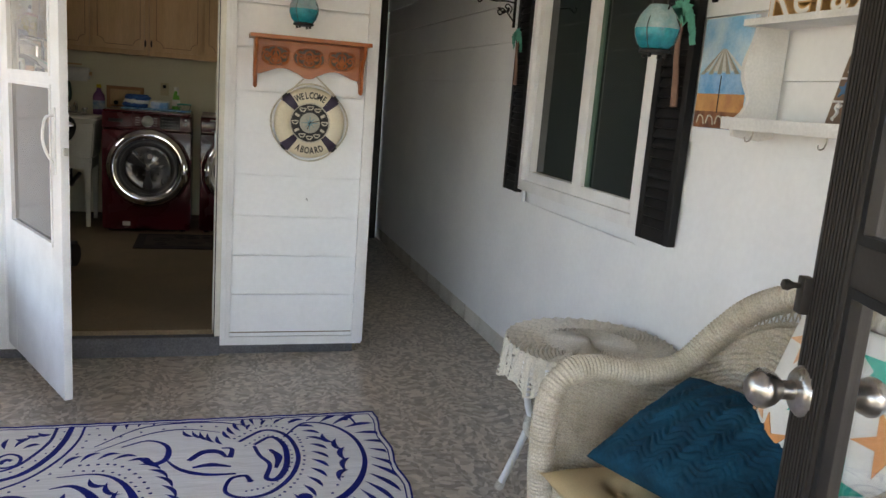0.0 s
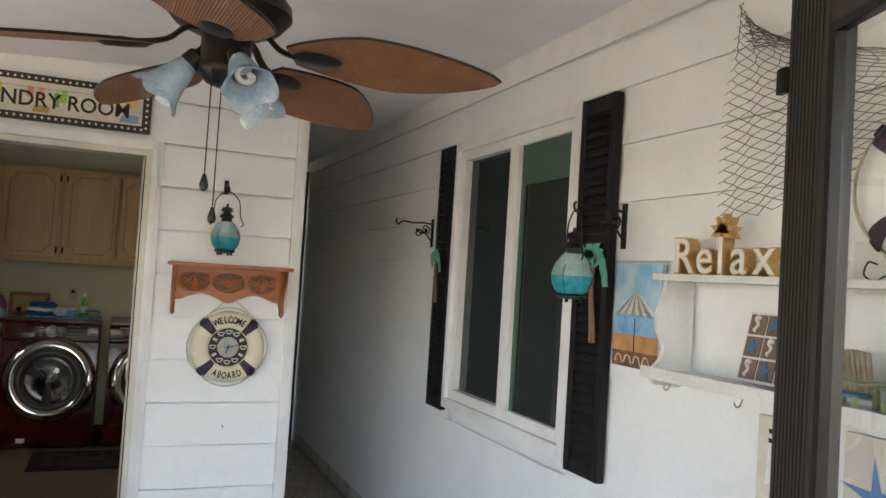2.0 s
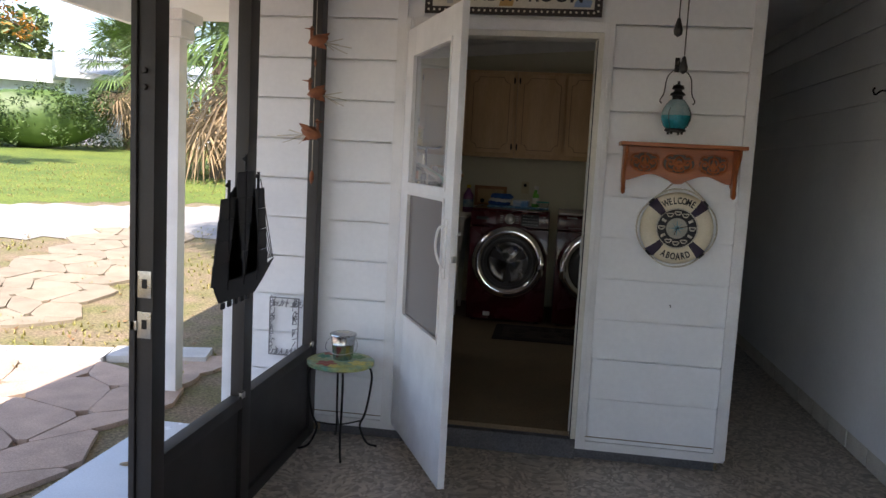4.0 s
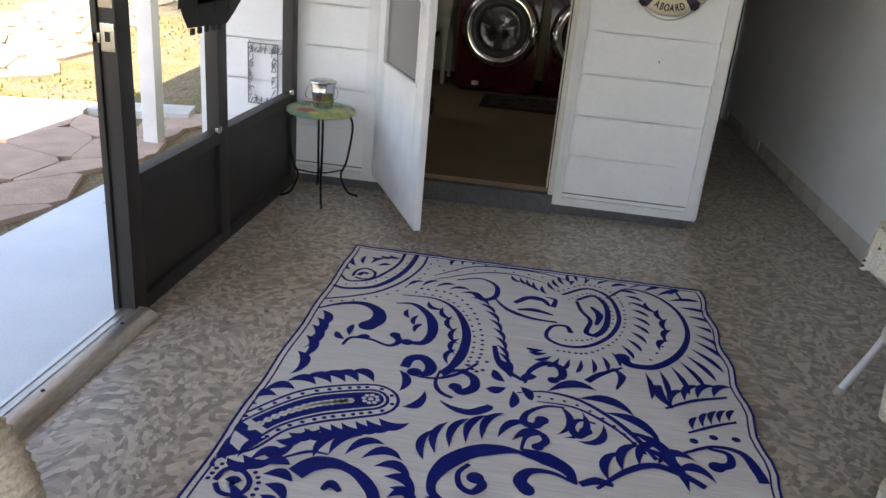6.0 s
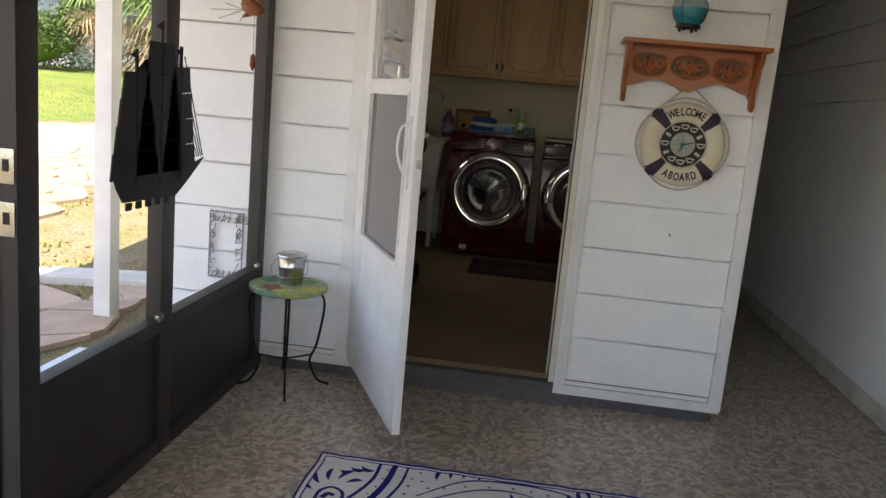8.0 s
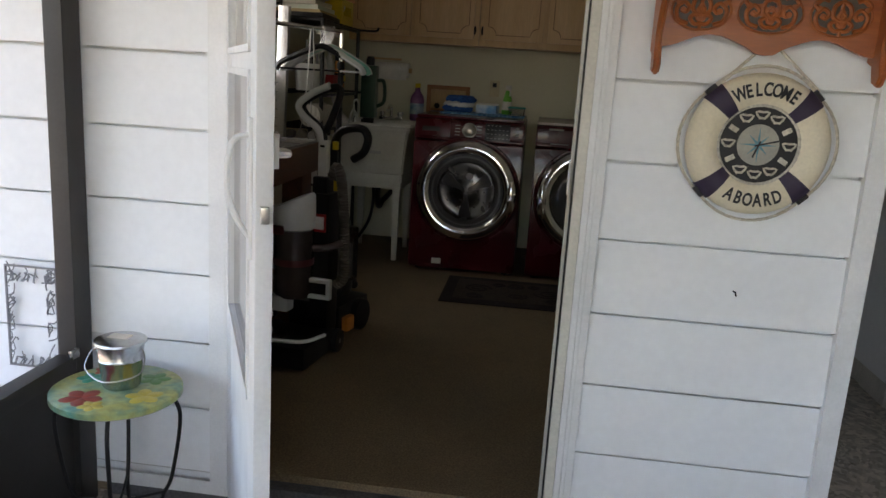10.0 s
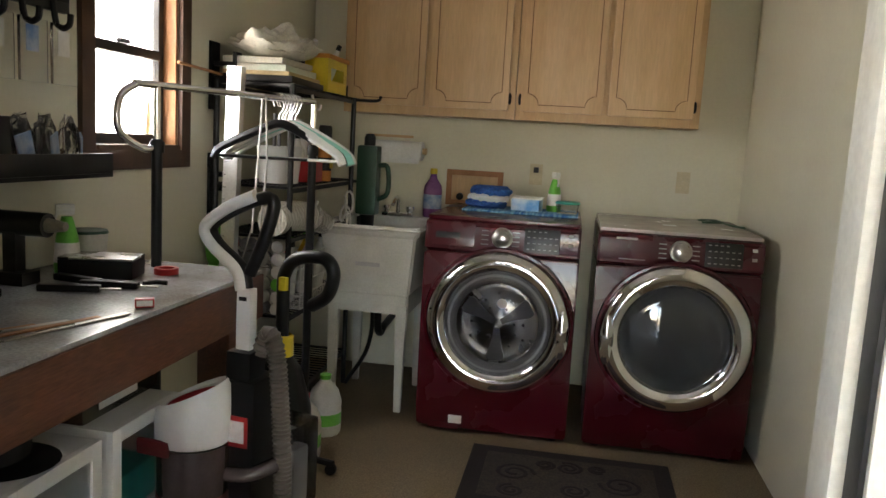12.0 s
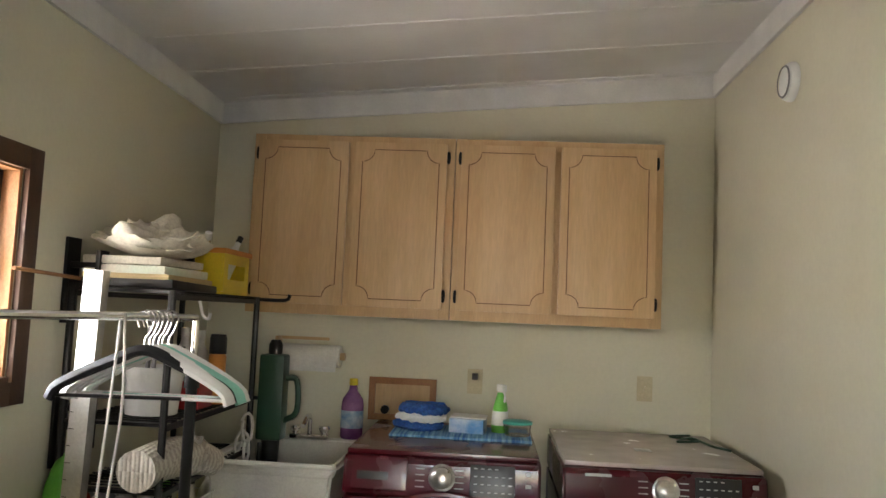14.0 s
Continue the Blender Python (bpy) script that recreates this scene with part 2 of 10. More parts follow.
floor = structure("floor", box(S - 0.06, H + 0.1, -0.2, 9.2, -0.12, 0.0), M["porch_floor"], "grey-brown mottled vinyl porch floor", "floor")
laundry_floor = structure("floor", box(LX0 - 0.1, LX1 + 0.12, W + 0.03, LY1 + 0.1, 0.0, LF), M["laundry_floor"], "tan speckled laundry room floor", "floor")


def sloped(x0, x1, y0, y1, top, thick):
    bm = bmesh.new()
    vs = [bm.verts.new((x, y, top(x) + dz)) for dz in (0, thick) for y in (y0, y1) for x in (x0, x1)]
    for f in ((0, 1, 3, 2), (4, 6, 7, 5), (0, 4, 5, 1), (2, 3, 7, 6), (0, 2, 6, 4), (1, 5, 7, 3)):
        bm.faces.new([vs[i] for i in f])
    return bm


structure("ceiling", sloped(S - 0.3, H + 0.1, -0.3, W, porch_top, 0.08), M["ceiling"], "white panelled porch ceiling", "ceiling")
structure("ceiling", sloped(0.80, H + 0.1, W, 9.2, porch_top, 0.08), M["ceiling"], "white passage ceiling", "ceiling")
laundry_ceiling_bm = sloped(LX0 - 0.1, LX1 + 0.1, W + 0.1, LY1 + 0.1, laundry_top, 0.06)
# raised battens over the ceiling's panel joints
for k in range(9):
    y = W + 0.35 + 0.41 * k
    vs = [laundry_ceiling_bm.verts.new((x, y + dy, laundry_top(x) + dz)) for dz in (-0.004, 0.01) for dy in (0, 0.02) for x in (LX0, LX1)]
    for f in ((0, 1, 3, 2), (0, 4, 5, 1), (2, 3, 7, 6)):
        laundry_ceiling_bm.faces.new([vs[i] for i in f])
structure("ceiling", laundry_ceiling_bm, M["ceiling"], "white laundry ceiling with narrow panel joints", "ceiling")


def lap_wall(name, label, rows, axis, face, holes, thick=0.1, out=-1, base=0.12, gap=0.0016):
    """A wall of lap siding over a core. rows: from, to along the wall, bottom, top; holes: (from, to, bottom, top). Each course is a board of its own, thicker at its lower edge."""
    a0, a1, z0, z1 = rows
    cuts = sorted({a0, a1, *[h[0] for h in holes], *[h[1] for h in holes]})

    def put(bm, p0, p1, q0, q1, d0, d1, e0, e1):
        pts = []
        for q, lo, hi in ((q0, d0, d1), (q1, e0, e1)):
            for p in (p0, p1):
                for d in (lo, hi):
                    pts.append((p, face + out * d, q) if axis == "y" else (face + out * d, p, q))
        v = [bm.verts.new(p) for p in pts]
        for f in ((0, 1, 3, 2), (4, 6, 7, 5), (0, 4, 5, 1), (2, 3, 7, 6), (0, 2, 6, 4), (1, 5, 7, 3)):
            bm.faces.new([v[i] for i in f])

    core, boards = bmesh.new(), []
    for p0, p1 in zip(cuts, cuts[1:]):
        mid = (p0 + p1) / 2
        spans, z = [], z0
        for lo, hi in sorted([(h[2], h[3]) for h in holes if h[0] < mid < h[1]]):
            if lo > z:
                spans.append((z, lo))
            z = hi
        if z < z1:
            spans.append((z, z1))
        for lo, hi in spans:
            put(core, p0, p1, lo, hi, -thick, -0.034, -thick, -0.034)
    k = math.floor((z0 - base) / LAP)
    while base + k * LAP < z1:
        q0, q1 = max(z0, base + k * LAP + gap), min(z1, base + (k + 1) * LAP)
        runs = [[a0, a1]]
        for h in holes:
            if h[2] < q1 - 0.02 and h[3] > q0 + 0.02:
                runs = [r for a, b in runs for r in ([[a, h[0]], [h[1], b]] if a < h[0] < b else [[a, b]])]
        if q1 - q0 > 0.01:
            f0, f1 = (q0 - base - k * LAP) / LAP, (q1 - base - k * LAP) / LAP
            for a, b in runs:
                bm = bmesh.new()
                put(bm, a, b, q0, q1, -0.0155, -0.0125 * f0, -0.0155, -0.0125 * f1)
                boards.append(bm)
        k += 1
    wall = structure(name, core, M["siding"], label, "wall")
    for bm in boards:
        part("siding_board", bm, M["siding"], wall, smooth=None)
    return wall
# unseen slab above the laundry ceiling, added to stop sun leaking in
structure("roof", box(-1.95, 1.2, 3.3, LY1 + 0.25, 2.90, 2.96), M["trim"], "unseen flat slab added over the laundry room against sun leaks", "roof")


DOOR = (-0.868, 0.095, 0.0, 2.20)
wall_laundry = lap_wall("wall_front", "white lap siding wall with the laundry doorway", (-1.80, 0.85, 0.06, 2.70), "y", W, [DOOR], base=0.115 - LAP, gap=0.010)
HOUSE_WIN = (2.72, 3.90, 1.02, 2.37)
wall_house = lap_wall("wall_house", "white lap siding house wall with a sliding window", (-0.2, 9.2, 0.12, 2.9), "x", H, [HOUSE_WIN], thick=0.14, base=2.19 - 11 * LAP)
lap_wall("wall_passage", "white siding along the passage", (W + 0.1, LY1 + 0.12, 0.06, 2.9), "x", 0.85, [], thick=0.05, out=1, base=0.115 - LAP)
structure("wall_passage_end", box(0.80, H + 0.2, 9.1, 9.2, 0, 2.9), M["siding"], "plain white wall closing the passage", "wall")
structure("trim", boxes([(0.80, 0.852, W - 0.013, W + 0.03, 0.055, 2.66), (0.82, 0.866, W + 0.02, W + 0.075, 0.055, 2.66)]), M["trim"], "white corner board", "trim")
structure("trim", box(H - 0.016, H - 0.001, 0, 9.1, 2.59, 2.72), M["trim"], "white frieze board under the ceiling", "trim")
structure("kerb", box(-1.3, 0.81, W + 0.012, W + 0.1, 0.0, 0.07), M["concrete"], "grey painted concrete footing under the wall", "kerb")
structure("door_sill", box(-0.845, 0.095, W - 0.02, W + 0.12, 0.0, 0.105, 0.006), M["concrete"], "grey painted door sill step", "sill")

# near end of the porch: screen wall with the entrance, under an added sun-blocking roof
near = tagged(new("wall_near"), "dark bronze screen wall with the porch entrance", "screen wall", kind="structure")
for a, b in ((S - 0.05, S + 0.04), (-0.46, -0.38), (0.56, 0.64), (H - 0.09, H - 0.02)):
    part("post", box(a, b, -0.075, -0.02, 0, 2.5, 0.004), M["bronze"], near)
for a, b in ((S + 0.04, -0.46), (0.64, H - 0.09)):
    part("rail", box(a, b, -0.075, -0.02, 0.455, 0.505, 0.004), M["bronze"], near)
    part("kick_panel", box(a, b, -0.06, -0.04, 0, 0.455), M["bronze"], near)
    part("beam", box(a, b, -0.075, -0.02, 2.33, 2.5, 0.004), M["bronze"], near)
part("door_head", box(-0.38, 0.56, -0.075, -0.02, 2.1, 2.5, 0.004), M["bronze"], near)
# out of view; added to keep direct sun off the porch floor
structure("roof_sun_block", box(-3.0, 4.0, -2.6, -0.31, 2.62, 2.68), M["ceiling"], "unseen white roof added before the porch to block the sun", "roof")
structure("near_slab", box(-3.0, 4.0, -6.0, -0.21, -0.12, -0.03), M["concrete"], "unseen concrete slab added before the porch", "pavement")

# laundry walls, inside
LWIN = (5.79, 6.33, 1.37, 2.0)


def wall_with_hole(x0, x1, y0, y1, z0, z1, hole):
    a, b, c, d = hole
    return boxes([(x0, x1, y0, a, z0, z1), (x0, x1, b, y1, z0, z1), (x0, x1, a, b, z0, c), (x0, x1, a, b, d, z1)])


structure("wall_laundry_side", wall_with_hole(LX0 - 0.1, LX0, W + 0.1, LY1, LF, 2.75, LWIN), M["plaster"], "pale yellow laundry wall with a window", "wall")
structure("wall_laundry_back", box(LX0 - 0.1, LX1 + 0.1, LY1, LY1 + 0.1, LF, 2.9), M["plaster"], "pale yellow laundry wall behind the machines", "wall")
structure("wall_laundry_right", box(LX1, LX1 + 0.085, W + 0.1, LY1, LF, 2.9), M["plaster"], "pale yellow laundry wall", "wall")
structure("wall_laundry_front", boxes([(LX0, DOOR[0] - 0.02, W + 0.1, W + 0.115, LF, 2.75), (DOOR[1] + 0.02, LX1, W + 0.1, W + 0.115, LF, 2.75), (DOOR[0] - 0.02, DOOR[1] + 0.02, W + 0.1, W + 0.115, 2.2, 2.75)]), M["plaster"], "pale yellow wall beside the door", "wall")


def crown(x0, y0, x1, y1, nx, ny):
    """A flat board along the top of a wall, following the slope of the ceiling."""
    bm = bmesh.new()
    vs = []
    for x, y in ((x0, y0), (x1, y1)):
        for ox, oy in ((0, 0), (nx * 0.016, ny * 0.016)):
            for dz in (-0.105, 0.0):
                vs.append(bm.verts.new((x + ox, y + oy, laundry_top(x) + dz)))
    for f in ((0, 1, 3, 2), (4, 6, 7, 5), (0, 4, 5, 1), (2, 3, 7, 6), (0, 2, 6, 4), (1, 5, 7, 3)):
        bm.faces.new([vs[i] for i in f])
    return bm


structure("trim", crown(LX0, LY1, LX1, LY1, 0, -1), M["trim"], "white board under the laundry ceiling", "trim")
structure("trim", crown(LX0, W + 0.12, LX0, LY1 - 0.016, 1, 0), M["trim"], "white board under the laundry ceiling", "trim")
structure("trim", crown(LX1, W + 0.12, LX1, LY1 - 0.016, -1, 0), M["trim"], "white board under the laundry ceiling", "trim")


# ---- porch: doors, window, screen wall ----
def frame_rows(u0, u1, z0, z1, w, y0, y1):
    """Four bars round an opening, butted."""
    return [(u0, u0 + w, y0, y1, z0, z1), (u1 - w, u1, y0, y1, z0, z1), (u0 + w, u1 - w, y0, y1, z0, z0 + w), (u0 + w, u1 - w, y0, y1, z1 - w, z1)]


door_2 = tagged(new("door_2"), "white painted laundry door casing with cream jambs", "door frame", kind="structure")
for n, r in (("jamb", (-0.905, -0.868, W - 0.02, W - 0.001, 0.095, 2.25)), ("jamb", (0.095, 0.145, W - 0.02, W - 0.001, 0.095, 2.25)), ("head", (-0.868, 0.095, W - 0.02, W - 0.001, 2.20, 2.25))):
    part(n, box(*r, 0.003), M["trim"], door_2)
for x0, x1 in ((-0.892, -0.88), (0.112, 0.124)):
    part("bead", box(x0, x1, W - 0.032, W - 0.02, 0.1, 2.24, 0.003), M["trim"], door_2)
for x0, x1 in ((-0.867, -0.845), (0.068, 0.095)):
    part("jamb_liner", box(x0, x1, W - 0.012, W + 0.125, 0.105, 2.2, 0.003), M["casing"], door_2, "cream painted jamb")
part("head_liner", box(-0.845, 0.068, W - 0.012, W + 0.125, 2.17, 2.2, 0.003), M["casing"], door_2)
part("stop", box(0.055, 0.068, W + 0.03, W + 0.06, 0.105, 2.17, 0.002), M["casing"], door_2)
part("strike_plate", box(0.05, 0.0555, W - 0.005, W + 0.025, 1.08, 1.17, 0.003), M["white"], door_2, "white strike plate")
part("weather_strip", box(0.063, 0.0675, W - 0.008, W + 0.02, 0.12, 2.16), M["dark"], door_2, "black weather strip")
part("chipped_wood", box(0.066, 0.0682, W + 0.075, W + 0.1, 0.95, 1.07), M["maple"], door_2, "bare wood where paint has chipped")
structure("trim", box(-0.955, -0.906, W - 0.017, W - 0.0005, 0.06, 2.6), M["trim"], "white batten beside the door", "trim")
structure("trim", box(-1.79, 0.80, W - 0.012, W - 0.0005, 0.055, 0.10), M["trim"], "white bottom board", "trim")

M["smoked"] = material("smoked_brown_glass", (0.10, 0.083, 0.076), 0.03, second=(0.11, 0.09, 0.08), grain=0.02, bump=0, spec=0.5)
M["pane"] = glass("clear_pane")


def storm_door():
    hinge, free = Vector((-0.88, 4.128, 0)), Vector((-0.506, 3.346, 0))
    d = (free - hinge).normalized()
    m = Matrix(((d.x, -d.y, 0, hinge.x), (d.y, d.x, 0, hinge.y), (0, 0, 1, 0), (0, 0, 0, 1)))
    t = thing("storm_door", "white aluminium storm door standing open, glass above, smoked panel below", "door", m)
    w = 0.868
    part("stile", box(0, 0.15, -0.016, 0.016, 0.1, 2.18, 0.004), M["trim"], t)
    part("stile", box(0.745, w, -0.016, 0.016, 0.1, 2.18, 0.004), M["trim"], t)
    for z0, z1 in ((2.035, 2.18), (1.35, 1.408), (0.1, 0.735)):
        part("rail" if z1 > 1 else "kick_panel", box(0.15, 0.745, -0.015, 0.015, z0, z1, 0.003), M["trim"], t)
    p = part("glass_pane", box(0.15, 0.745, -0.003, 0.003, 1.408, 2.035), M["pane"], t, "clear upper pane")
    p.visible_shadow = False
    part("smoked_panel", box(0.15, 0.745, -0.006, 0.006, 0.735, 1.35), M["smoked"], t, "smoked brown lower panel")
    for s in (-1, 1):
        part("bead", boxes(frame_rows(0.135, 0.76, 1.395, 2.05, 0.014, s * 0.0185 - 0.003, s * 0.0185 + 0.003)), M["trim"], t)
        part("bead", boxes(frame_rows(0.135, 0.76, 0.72, 1.363, 0.014, s * 0.0185 - 0.003, s * 0.0185 + 0.003)), M["trim"], t)
        if s > 0:
            h = part("handle", tube([(0.80, 0.02, 1.215), (0.80, 0.045, 1.215), (0.775, 0.05, 1.215), (0.73, 0.05, 1.213), (0.70, 0.048, 1.21)], 0.009, 8, 4, flat=0.8), M["white"], t, "white lever handle")
            part("escutcheon", box(0.785, 0.825, 0.0165, 0.03, 1.19, 1.255, 0.003), M["white"], h)
            continue
        h = part("handle", tube([(0.80, s * 0.018, 1.25), (0.80, s * 0.05, 1.235), (0.80, s * 0.06, 1.16), (0.80, s * 0.045, 1.10), (0.80, s * 0.02, 1.06)], 0.008, 8, 5, flat=0.7), M["white"], t, "white pull handle")
        part("escutcheon", box(0.785, 0.82, s * 0.0195 - 0.0035, s * 0.0195 + 0.0035, 1.02, 1.28, 0.003), M["white"], h)
    part("latch", box(0.868, 0.885, -0.008, 0.008, 1.10, 1.13, 0.003), M["steel"], t, "small metal latch bolt")
    for k in range(9):
        z = 0.22 + 0.13 * k
        part("screw", lathe([(0.0, 0.004), (0.004, 0.002), (0.005, 0)], 8, pose(0.125, 0.016, z, -90, 0, 0)), M["steel"], t)
    return t


storm_door()
closer = thing("door_closer", "white pneumatic door closer across the laundry jamb", "door closer")
part("cylinder", tube([(-0.748, W - 0.10, 0.655), (-0.782, W - 0.09, 0.50)], 0.017, 14), M["white"], closer)
part("rod", tube([(-0.782, W - 0.09, 0.50), (-0.795, W - 0.085, 0.45)], 0.005, 8), M["steel"], closer)
part("bracket", box(-0.86, -0.775, W - 0.10, W - 0.085, 0.478, 0.496, 0.003), M["white"], closer)
part("jamb_arm", tube([(-0.85, W - 0.05, 0.715), (-0.79, W - 0.10, 0.715), (-0.745, W - 0.10, 0.70)], 0.007, 8, 4), M["white"], closer)
part("pivot", lathe([(0, 0.02), (0.012, 0.016), (0.014, 0)], 12, pose(-0.745, W - 0.10, 0.69)), M["steel"], closer)

# front storm door beside the camera, opened outward
M["glass_door"] = glass("door_glass", (0.97, 0.98, 0.98))


def front_door():
    hinge, free = Vector((0.53, 0.07, 0)), Vector((0.812, 0.885, 0))
    d = (free - hinge).normalized()
    m = Matrix(((d.x, -d.y, 0, hinge.x), (d.y, d.x, 0, hinge.y), (0, 0, 1, 0), (0, 0, 0, 1)))
    t = thing("bronze_storm_door", "dark bronze storm door with glass and nickel knob, opened outward", "door", m)
    w = 0.862
    for u0, u1 in ((0.0, 0.09), (0.768, w)):
        st = part("stile", box(u0, u1, -0.02, 0.02, 0.02, 2.08, 0.003), M["bronze"], t)
        for k in range(9):
            u = u0 + 0.012 + (u1 - u0 - 0.024) * k / 8
            part("rib", box(u - 0.0025, u + 0.0025, 0.0195, 0.0225, 0.03, 2.07), M["bronze"], st)
    for z0, z1 in ((2.005, 2.08), (1.245, 1.298), (0.02, 0.2)):
        part("rail", box(0.09, 0.768, -0.018, 0.018, z0, z1, 0.003), M["bronze"], t)
    for z0, z1 in ((1.298, 2.005), (0.2, 1.245)):
        p = part("glass_pane", box(0.095, 0.763, -0.002, 0.002, z0, z1), M["glass_door"], t)
        p.visible_shadow = False
        part("glazing_bead", boxes(frame_rows(0.09, 0.768, z0, z1, 0.012, 0.004, 0.018)), M["dark"], t, "black glazing bead")
    for s in (1, -1):
        k = part("knob", lathe([(0.0, 0.074), (0.012, 0.073), (0.02, 0.068), (0.0265, 0.058), (0.0275, 0.05), (0.022, 0.038), (0.013, 0.028), (0.013, 0.008)], 24, pose(0.835, s * 0.02, 1.085, -90 * s, 0, 0)), M["steel"], t, "brushed nickel door knob")
        part("rose", lathe([(0.013, 0.012), (0.028, 0.01), (0.034, 0.004), (0.035, 0)], 24, pose(0.835, s * 0.02, 1.085, -90 * s, 0, 0)), M["steel"], k)
    l = part("latch_lever", box(0.85, 0.872, 0.02, 0.034, 1.185, 1.235, 0.003), M["bronze"], t)
    part("thumb", lathe([(0, 0.03), (0.007, 0.026), (0.008, 0.02), (0.004, 0.012), (0.004, 0)], 10, pose(0.862, 0.03, 1.222, -90, 0, 0)), M["bronze"], l)
    part("hook", box(0.855, 0.875, 0.02, 0.03, 1.94, 1.975, 0.002), M["iron"], t, "small rusty catch")
    return t


front_door()

# house window
M["dark_glass"] = material("dark_window_glass", (0.014, 0.021, 0.018), 0.03, second=(0.012, 0.018, 0.016), grain=0.0, bump=0, spec=0.5)
M["blind"] = material("sea_green_blind", (0.055, 0.12, 0.085), 0.6, scale=4, bump=0.05)
window_1 = tagged(new("window_1"), "white framed sliding house window with dark glass", "window", kind="structure")
y0, y1, z0, z1 = 2.69, 3.93, 0.985, 2.395


def wall_bars(y0, y1, z0, z1, w, x0, x1):
    return [(x0, x1, y0, y0 + w, z0, z1), (x0, x1, y1 - w, y1, z0, z1), (x0, x1, y0 + w, y1 - w, z0, z0 + w), (x0, x1, y0 + w, y1 - w, z1 - w, z1)]


part("window_frame", boxes(wall_bars(y0, y1, z0, z1, 0.052, H - 0.028, H + 0.05), 0.003), M["trim"], window_1)
part("inner_frame", boxes(wall_bars(y0 + 0.052, y1 - 0.052, z0 + 0.052, z1 - 0.052, 0.05, H - 0.006, H + 0.06), 0.003), M["trim"], window_1)
part("meeting_stile", box(H - 0.012, H + 0.05, 3.225, 3.31, z0 + 0.1, z1 - 0.1, 0.004), M["trim"], window_1)
part("pane", box(H + 0.02, H + 0.026, y0 + 0.1, 3.225, z0 + 0.1, z1 - 0.1), M["dark_glass"], window_1, "dark green reflecting pane")
part("pane", box(H + 0.034, H + 0.04, 3.31, y1 - 0.1, z0 + 0.1, z1 - 0.1), M["dark_glass"], window_1, "dark pane behind an insect screen")
part("blind", box(H + 0.012, H + 0.0165, y0 + 0.1, 3.225, 2.11, z1 - 0.1), M["blind"], window_1, "raised sea green blind")
part("blind_edge", box(H + 0.01, H + 0.019, 3.195, 3.225, z0 + 0.1, z1 - 0.1), M["blind"], window_1)


def shutter(yc, width):
    t = thing("shutter", "black plastic louvred shutter fixed beside the window", "shutter", pose(H - 0.002, yc, 0), "shutters")
    z0, z1, hw = 0.965, 2.385, width / 2
    part("stile", box(-0.032, 0, -hw, -hw + 0.035, z0, z1, 0.003), M["black"], t)
    part("stile", box(-0.032, 0, hw - 0.035, hw, z0, z1, 0.003), M["black"], t)
    for a, b in ((z0, z0 + 0.05), (1.66, 1.70), (z1 - 0.06, z1)):
        part("rail", box(-0.03, 0, -hw + 0.035, hw - 0.035, a, b, 0.003), M["black"], t)
    part("back", box(-0.008, 0, -hw + 0.035, hw - 0.035, z0 + 0.05, z1 - 0.06), M["black"], t)
    n = 36
    me = None
    for k in range(n):
        z = z0 + 0.062 + (z1 - z0 - 0.13) * k / (n - 1)
        if me is None:
            first = part("slat", box(-0.014, -0.002, -hw + 0.035, hw - 0.035, -0.016, 0.016, 0.003, pose(-0.012, 0, 0, 0, 25, 0)), M["black"], t)
            first.location.z = z
            me = first.data
        else:
            s = new("slat", me)
            s.parent, s.location = t, (0, 0, z)
    return t


shutter(2.565, 0.225)
shutter(4.015, 0.205)

# screen wall
screen_wall = tagged(new("wall_screen"), "dark bronze aluminium screen wall with kick panels", "screen wall", kind="structure")
for a, b in ((2.385, 2.47), (3.125, 3.215), (4.055, 4.14), (-0.02, 0.06), (1.25, 1.34)):
    p = part("post", box(S - 0.055, S, a, b, 0, 2.5, 0.004), M["bronze"], screen_wall)
part("door_jamb", box(S - 0.075, S - 0.055, 2.375, 2.42, 0, 2.06, 0.003), M["bronze"], screen_wall)
for a, b in ((2.47, 3.125), (3.215, 4.055), (0.06, 1.25)):
    part("rail", box(S - 0.055, S, a, b, 0.455, 0.505, 0.004), M["bronze"], screen_wall)
    part("kick_panel", box(S - 0.04, S - 0.02, a, b, 0.06, 0.455), M["bronze"], screen_wall)
    part("bottom_rail", box(S - 0.055, S, a, b, 0, 0.06, 0.004), M["bronze"], screen_wall)
    part("beam", box(S - 0.055, S, a, b, 2.33, 2.5, 0.004), M["bronze"], screen_wall)
part("door_head", box(S - 0.055, S, 1.34, 2.385, 2.03, 2.10, 0.004), M["bronze"], screen_wall)
part("beam", box(S - 0.055, S, 1.34, 2.385, 2.33, 2.5, 0.004), M["bronze"], screen_wall)
part("corner_bracket", box(S - 0.002, S + 0.012, 4.02, 4.055, 0.505, 0.53, 0.002), M["steel"], screen_wall)
part("corner_bracket", box(S - 0.002, S + 0.012, 3.09, 3.125, 0.505, 0.53, 0.002), M["steel"], screen_wall)
for z0, z1, o in ((1.045, 1.13, 0), (0.915, 1.0, 1)):
    sp = part("strike_plate", box(S - 0.05, S - 0.005, 2.381, 2.3845, z0, z1, 0.001), M["steel"], screen_wall, "nickel strike plate")
    part("slot", box(S - 0.035, S - 0.018, 2.3795, 2.3808, z0 + 0.03, z1 - 0.025), M["dark"], sp)
    if o:
        part("lip", box(S - 0.075, S - 0.05, 2.375, 2.3835, z0 + 0.025, z1 - 0.03, 0.002), M["steel"], sp)
